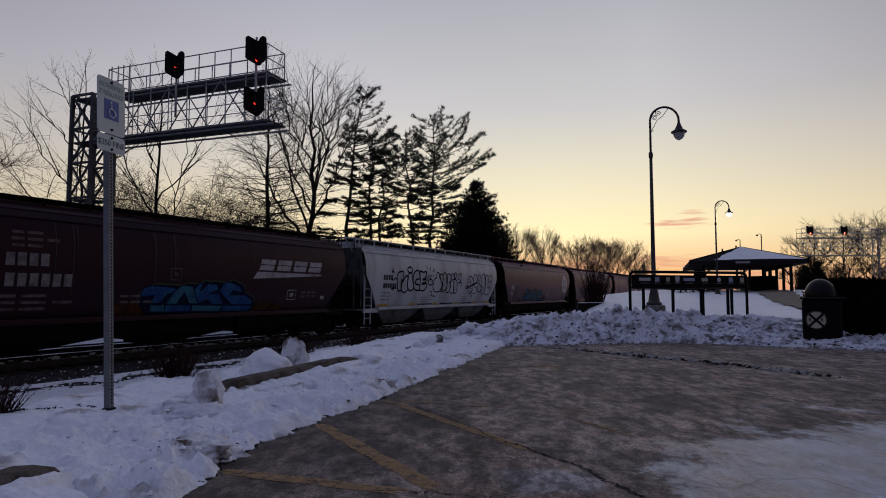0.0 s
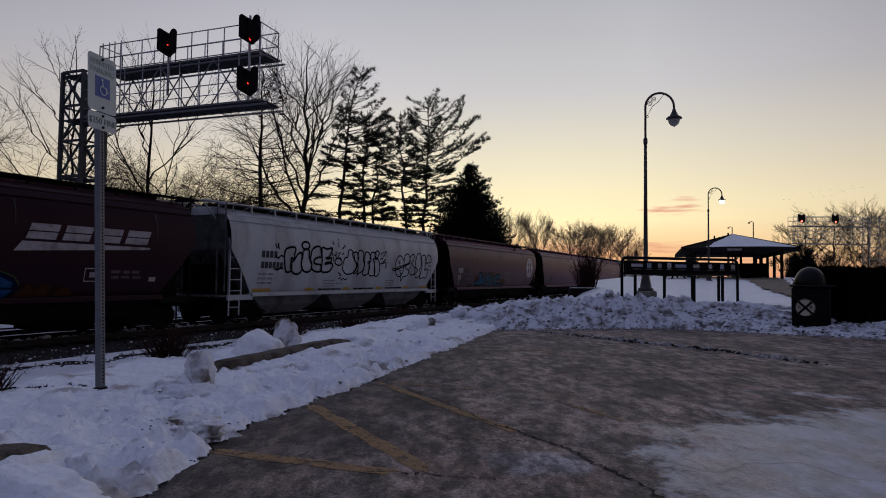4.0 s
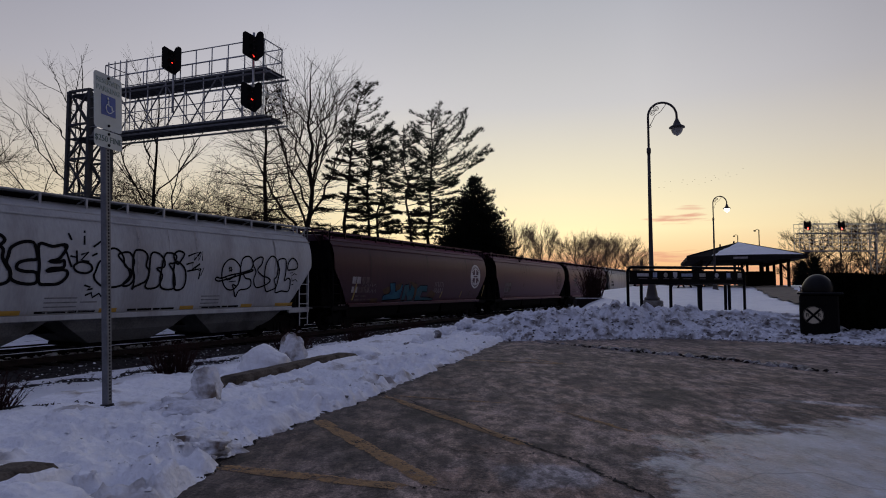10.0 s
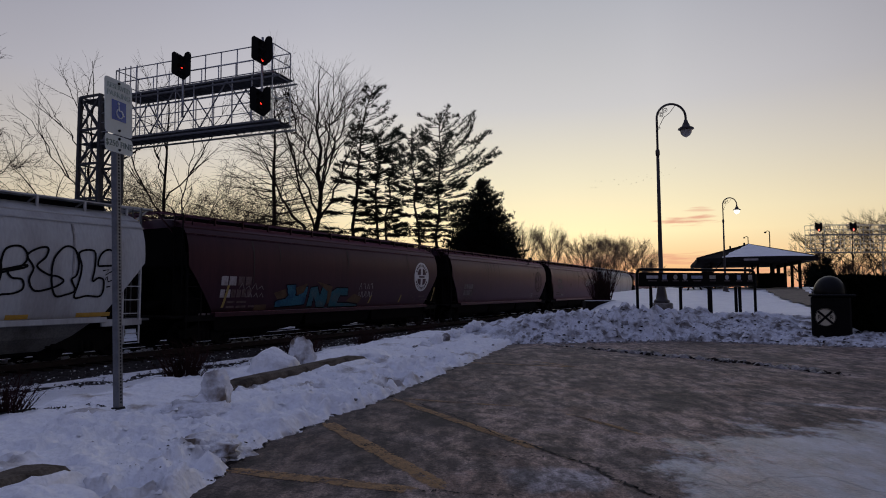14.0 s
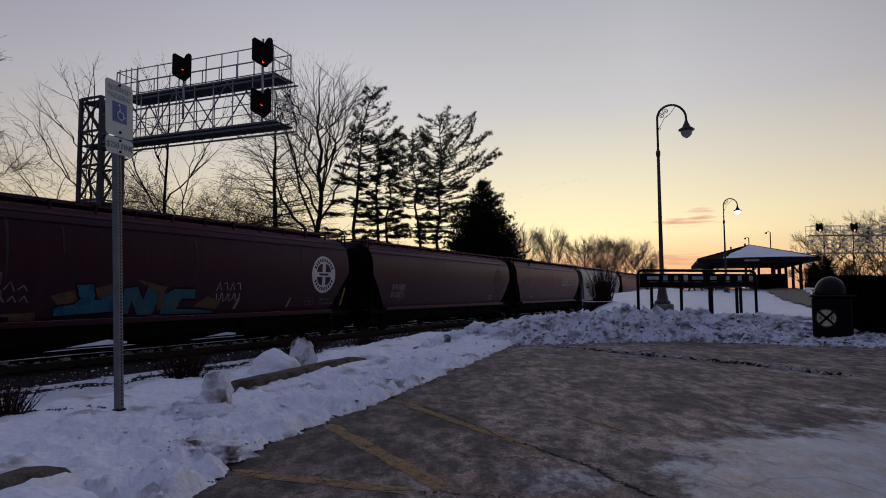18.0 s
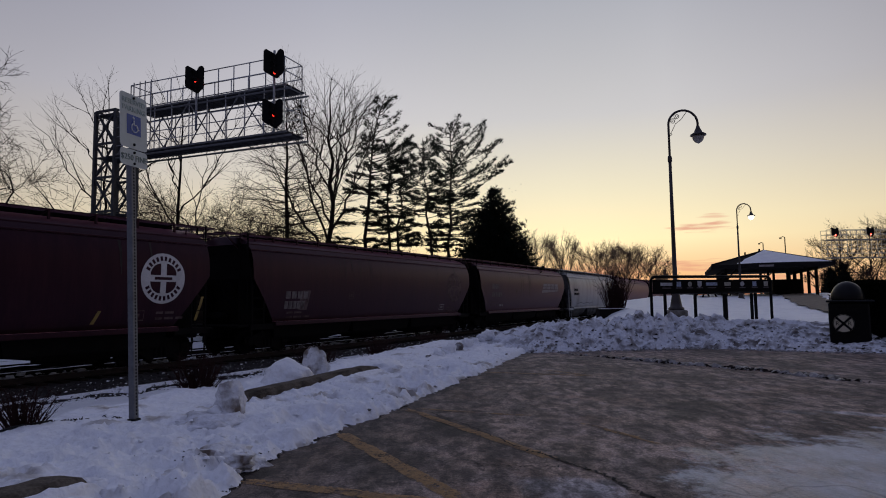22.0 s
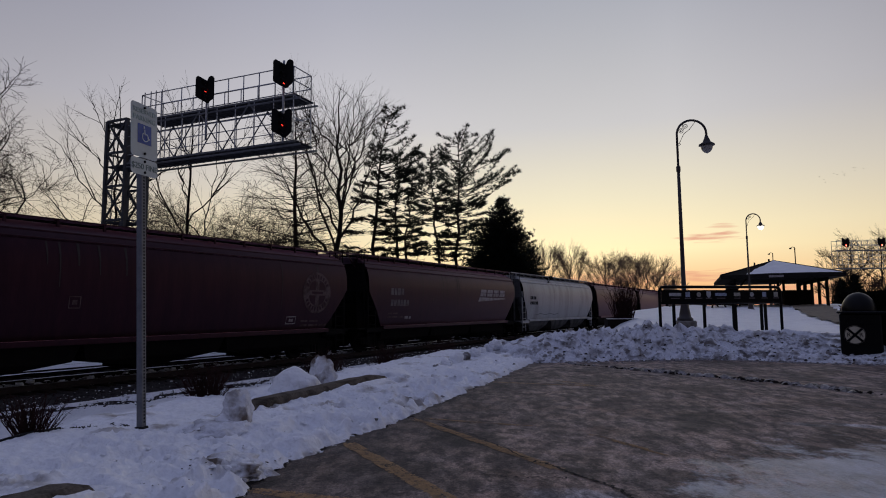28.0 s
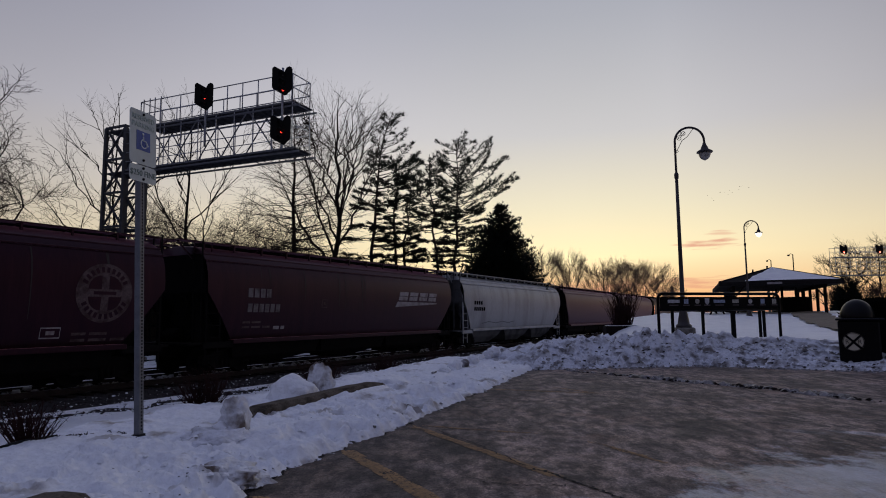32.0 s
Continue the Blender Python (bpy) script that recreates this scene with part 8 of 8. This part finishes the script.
    strokes(B, [[spot(2, 36.58, 1.73), spot(2, 36.74, 1.78)],
                [spot(2, 36.61, 1.66), spot(2, 36.77, 1.69)],
                [spot(2, 36.63, 1.79), spot(2, 36.65, 1.60)],
                [spot(2, 36.70, 1.79), spot(2, 36.73, 1.62)],
                [spot(2, 36.47, 1.40), spot(2, 36.65, 1.33), spot(2, 36.92, 1.46)],
                [spot(2, 36.54, 1.31), spot(2, 36.94, 1.51)],
                [spot(2, 36.64, 1.26), spot(2, 36.96, 1.29)],
                [spot(2, 39.81, 1.63), spot(2, 39.99, 1.67), spot(2, 39.89, 1.51), spot(2, 40.09, 1.62), spot(2, 40.22, 1.58)],
                [spot(2, 39.90, 1.38), spot(2, 39.95, 1.47), spot(2, 40.00, 1.32), spot(2, 40.18, 1.39), spot(2, 40.30, 1.30)],
                [spot(2, 39.96, 1.17), spot(2, 40.08, 1.19)],
                [spot(2, 35.08, 2.18), spot(2, 35.27, 2.24), spot(2, 35.24, 1.95), spot(2, 35.39, 2.27), spot(2, 35.41, 1.96)],
                [spot(2, 35.10, 1.68), spot(2, 35.28, 1.83), spot(2, 35.26, 1.61), spot(2, 35.48, 1.72), spot(2, 35.36, 1.45)]], 0.035, M_BLACKPAINT)
    u, v = spot(2, 30.3, 0.75)
    for k in range(4):
        bars(B, u, v - 0.12 * k, [0.9, 0.5][: 1 + k % 2], 0.035, M_DECAL_GREY, 0.1)
        bars(B, u + 5.2, v - 0.12 * k, [0.8], 0.035, M_DECAL_GREY, 0.1)
    for y in (26.1, 29.2, 31.9, 34.7, 37.4, 39.2):
        u, v = spot(2, y, 0.34)
        bars(B, u, v, [1.0 if y < 27 or y > 39 else 0.55], 0.12, M_YELLOW, name="yellow_reflector")
    for y in (30.1, 32.8, 35.6):
        bars(B, *spot(2, y, 0.36), [0.3, 0.5, 0.25, 0.5], 0.06, M_BLACKPAINT, 0.12)
    # faded brown car
    u, v = spot(3, 44.1, 1.45)
    u, v = spot(3, 44.16, 1.25)
    bars(C, u, v, [0.30, 0.32], 0.32, M_DECAL, 0.2)
    bars(C, u + 0.78, v, [0.29, 0.29], 0.32, M_DECAL_DIM, 0.2)
    bars(C, u, v - 0.42, [0.20, 0.20], 0.28, M_DECAL, 0.25)
    bars(C, u + 0.5, v - 0.42, [0.20] * 4, 0.28, M_DECAL_DIM, 0.25)
    data_lines(C, u + 0.35, v - 0.62, 2, 1.3)
    curved_piece(C, *spot(3, 45.86, 0.34), 6.73, 1.10, TAN_FORMS, 0.02, M_TANPAINT, [M_TANPAINT], False)
    curved_piece(C, *spot(3, 46.9, 0.34), 5.43, 0.98, TEAL_FORMS, 0.05, M_BLACKPAINT, [M_CYANPAINT, M_TEALPAINT, M_TEALPAINT], False)
    u, v = spot(3, 46.9, 0.34)
    strokes(C, [[(u + x * 5.43, v + z * 0.98) for x, z in ((0.0, -0.03), (0.3, -0.03), (0.6, -0.01), (0.98, 0.04))]], 0.045, M_GLINT, "graffiti_base")
    strokes(C, [[(u - 1.9 + 0.32 * k, v + 0.80), (u - 1.75 + 0.32 * k, v + 1.0 - 0.1 * (k % 2)), (u - 1.65 + 0.32 * k, v + 0.76)] for k in range(4)], 0.035, M_DECAL_MID)
    strokes(C, [[(u - 1.7 + 0.28 * k, v + 0.50), (u - 1.6 + 0.28 * k, v + 0.64), (u - 1.5 + 0.28 * k, v + 0.48)] for k in range(4)], 0.035, M_DECAL_MID)
    bars(C, u - 3.5, v - 0.12, [0.3, 0.24, 0.5, 0.3], 0.09, M_DECAL_MID, 0.2)
    u, v = spot(3, 52.35, 1.12)
    strokes(C, [[(u + 0.3 * k, v + 0.24 * (k % 2)), (u + 0.12 + 0.3 * k, v + 0.28), (u + 0.2 + 0.3 * k, v + 0.02)] for k in range(4)], 0.035, M_DECAL)
    strokes(C, [[(u + 0.28 * k, v - 0.1), (u + 0.05 + 0.28 * k, v - 0.36), (u + 0.2 + 0.28 * k, v - 0.28), (u + 0.22 + 0.28 * k, v - 0.08)] for k in range(4)], 0.035, M_DECAL)
    for y in (44.4, 53.3, 56.0, 59.45):
        s = Shape()
        skin(s, [spot(3, *p) for p in ((y - 0.12, 0.48), (y - 0.01, 0.48), (y + 0.16, 1.25 if y > 58 or y < 50 else 0.85), (y + 0.06, 1.25 if y > 58 or y < 50 else 0.85))], 0.0045)
        part("yellow_strip", s, M_YELLOW_OLD, C)
    round_emblem(C, *spot(3, 58.05, 1.80), 0.77, M_DECAL_WHITE, M_CAR_RUST)
    small_box(C, *spot(3, 57.0, 0.55), 0.5, 0.28, M_DECAL_DIM)
    data_lines(C, *spot(3, 57.9, 0.72), 2, 0.9)
    # next brown car
    s = Shape()
    skin(s, [spot(4, *p) for p in ((64.2, 0.72), (64.72, 0.72), (64.86, 1.50), (64.3, 1.48))], 0.003)
    part("paint_patch", s, M_DECAL_DIM, D, "pale worn patch")
    bars(D, *spot(4, 63.45, 1.17), [0.26] * 4, 0.28, M_DECAL_MID, 0.28)
    bars(D, *spot(4, 63.42, 0.78), [0.19] * 5, 0.30, M_DECAL_MID, 0.22)
    data_lines(D, *spot(4, 63.6, 0.60), 2, 1.2)
    small_box(D, *spot(4, 67.4, 1.15), 0.3, 0.3, M_DECAL_DIM)
    round_emblem(D, *spot(4, 77.2, 1.75), 0.82, M_DECAL_DIM, M_CAR_RUST)
    small_box(D, *spot(4, 75.6, 0.55), 0.5, 0.26, M_DECAL)
    data_lines(D, *spot(4, 76.4, 0.6), 2, 1.4)
    # brown car with lettering
    bars(E, *spot(5, 82.45, 1.76), [0.22] * 4, 0.32, M_DECAL_MID, 0.33)
    bars(E, *spot(5, 82.46, 1.24), [0.205] * 6, 0.30, M_DECAL_MID, 0.33)
    data_lines(E, *spot(5, 82.3, 0.85), 2, 1.2)
    slant_logo(E, *spot(5, 91.9, 1.84), 3.9, 0.41, M_DECAL)
    small_box(E, *spot(5, 86.4, 1.45), 0.3, 0.3, M_DECAL_DIM)
    bars(E, *spot(5, 83.8, 0.62), [0.3, 0.18], 0.12, M_DECAL)
    # pale car
    bars(F, *spot(6, 100.2, 1.75), [0.22] * 4, 0.22, M_BLACKPAINT, 0.35)
    bars(F, *spot(6, 100.2, 1.38), [0.2] * 6, 0.22, M_BLACKPAINT, 0.3)
    strokes(F, [[(spot(6, 101.5 + k, 0.5)[0], spot(6, 0, 0.62 + 0.1 * (k % 2))[1]) for k in range(6)]], 0.05, M_DECAL_GREY)
    # grime streaks hang down the sides
    rnd = random.Random(8)
    for k in range(1, 7):
        car, c = TRAIN[k]
        H = (CARS[k][1] - CARS[k][0]) / 2
        for _ in range(7):
            x = rnd.uniform(-H + 1.5, H - 1.5)
            ln = rnd.uniform(0.6, 2.0)
            s = Shape()
            w = rnd.uniform(0.03, 0.10)
            skin(s, [(x, 3.74), (x + w, 3.74), (x + w * 0.75, 3.74 - ln), (x + w * 0.3, 3.74 - ln)], 0.0025)
            part("grime_streak", s, M_STREAK_GREY if CARS[k][2] == "grey" else M_STREAK, car)


M_YELLOW_OLD = mat("dusty_yellow_strip", (0.24, 0.16, 0.03), 0.6, var=0.3, bump=0.0)
M_NAVYPAINT = mat("navy_spray_paint", (0.003, 0.006, 0.022), 0.7, spec=0.04, var=0.3, bump=0.0)
M_GLINT = mat("pale_blue_glint", (0.06, 0.12, 0.15), 0.6, spec=0.1, var=0.3, bump=0.0)
M_TEALPAINT = mat("teal_spray_paint", (0.018, 0.075, 0.10), 0.6, spec=0.1, var=0.4, scale=2, grain=20, bump=0.0, second=(0.05, 0.08, 0.09))
M_DECAL_WHITE = mat("white_emblem_paint", (0.50, 0.49, 0.50), 0.6, var=0.15, scale=3, grain=20, bump=0.0)
M_STENCIL_BLACK = mat("black_stencil_paint", (0.055, 0.055, 0.058), 0.8, spec=0.05, var=0.3, bump=0.0)
M_LIMEPAINT = mat("yellow_green_spray_paint", (0.045, 0.075, 0.016), 0.6, spec=0.1, var=0.4, bump=0.0)
M_DECAL_GREY = mat("small_grey_stencil", (0.16, 0.16, 0.17), 0.7, var=0.3, bump=0.0)
M_STREAK = mat("dusty_streak", (0.0135, 0.0052, 0.0062), 0.7, var=0.3, bump=0.0)
M_STREAK_GREY = mat("grimy_streak", (0.31, 0.30, 0.30), 0.7, var=0.3, bump=0.0)
decorate()


# ---- flocks ----
FLOCKS = []


def flock(count, seed, rows, spread, rise, base_rz):
    rnd = random.Random(seed)
    for k in range(count):
        f = k / max(count - 1, 1)
        off = Vector(((f - 0.5) * spread + rnd.gauss(0, spread * 0.015), rnd.uniform(-8, 8), rise * (f - 0.5) * spread + (rnd.gauss(0, 1.0) if k % 3 else 2.5) + 3.0 * abs(f - 0.4)))
        b = copy_thing(BIRD, pose(0, 0, 0))
        FLOCKS.append((b, [(t, r + off.x, a + off.y, z + off.z) for t, r, a, z in rows], base_rz + rnd.uniform(-8, 8)))


BIRD = bird_proto()
flock(22, 2, [(0, 316, 420, 54), (3, 281, 420, 58), (6, 229, 420, 64.3), (9, 188, 420, 71.5), (13, 138, 420, 75), (17, 80, 420, 72), (19, 53.8, 420, 71), (32, -150, 420, 68)], 58, 0.16, 117)
flock(12, 5, [(0, 780, 420, 130), (25, 305, 420, 95), (28, 248, 420, 87.4), (30, 210, 420, 83), (32, 175, 420, 80.8)], 24, 0.25, 117)
for o in [BIRD] + list(BIRD.children_recursive):
    bpy.data.objects.remove(o)


# ---- what moves ----
def motions():
    """The train rolls along the track towards the camera's left at about two metres a second, its wheels turning; two flocks cross the sky."""
    for car, c in TRAIN:
        walk(car, [(t, pose(CAR_X, c - s, RAIL_Z)) for t, s in ROLL])
    ts = [0.25 * k for k in range(129)]
    roll = np.interp(ts, [r[0] for r in ROLL], [r[1] for r in ROLL])
    for ws, a in ROLLING:
        walk(ws, [(t, Matrix.Translation((0, a, 0.455)) @ Matrix.Rotation(s / 0.455, 4, "X")) for t, s in zip(ts, roll)])
    for bird, rows, rz in FLOCKS:
        walk(bird, [(t, Matrix.Translation(P(r, a, z)) @ pose(0, 0, 0, 0, 0, rz)) for t, r, a, z in rows])


motions()
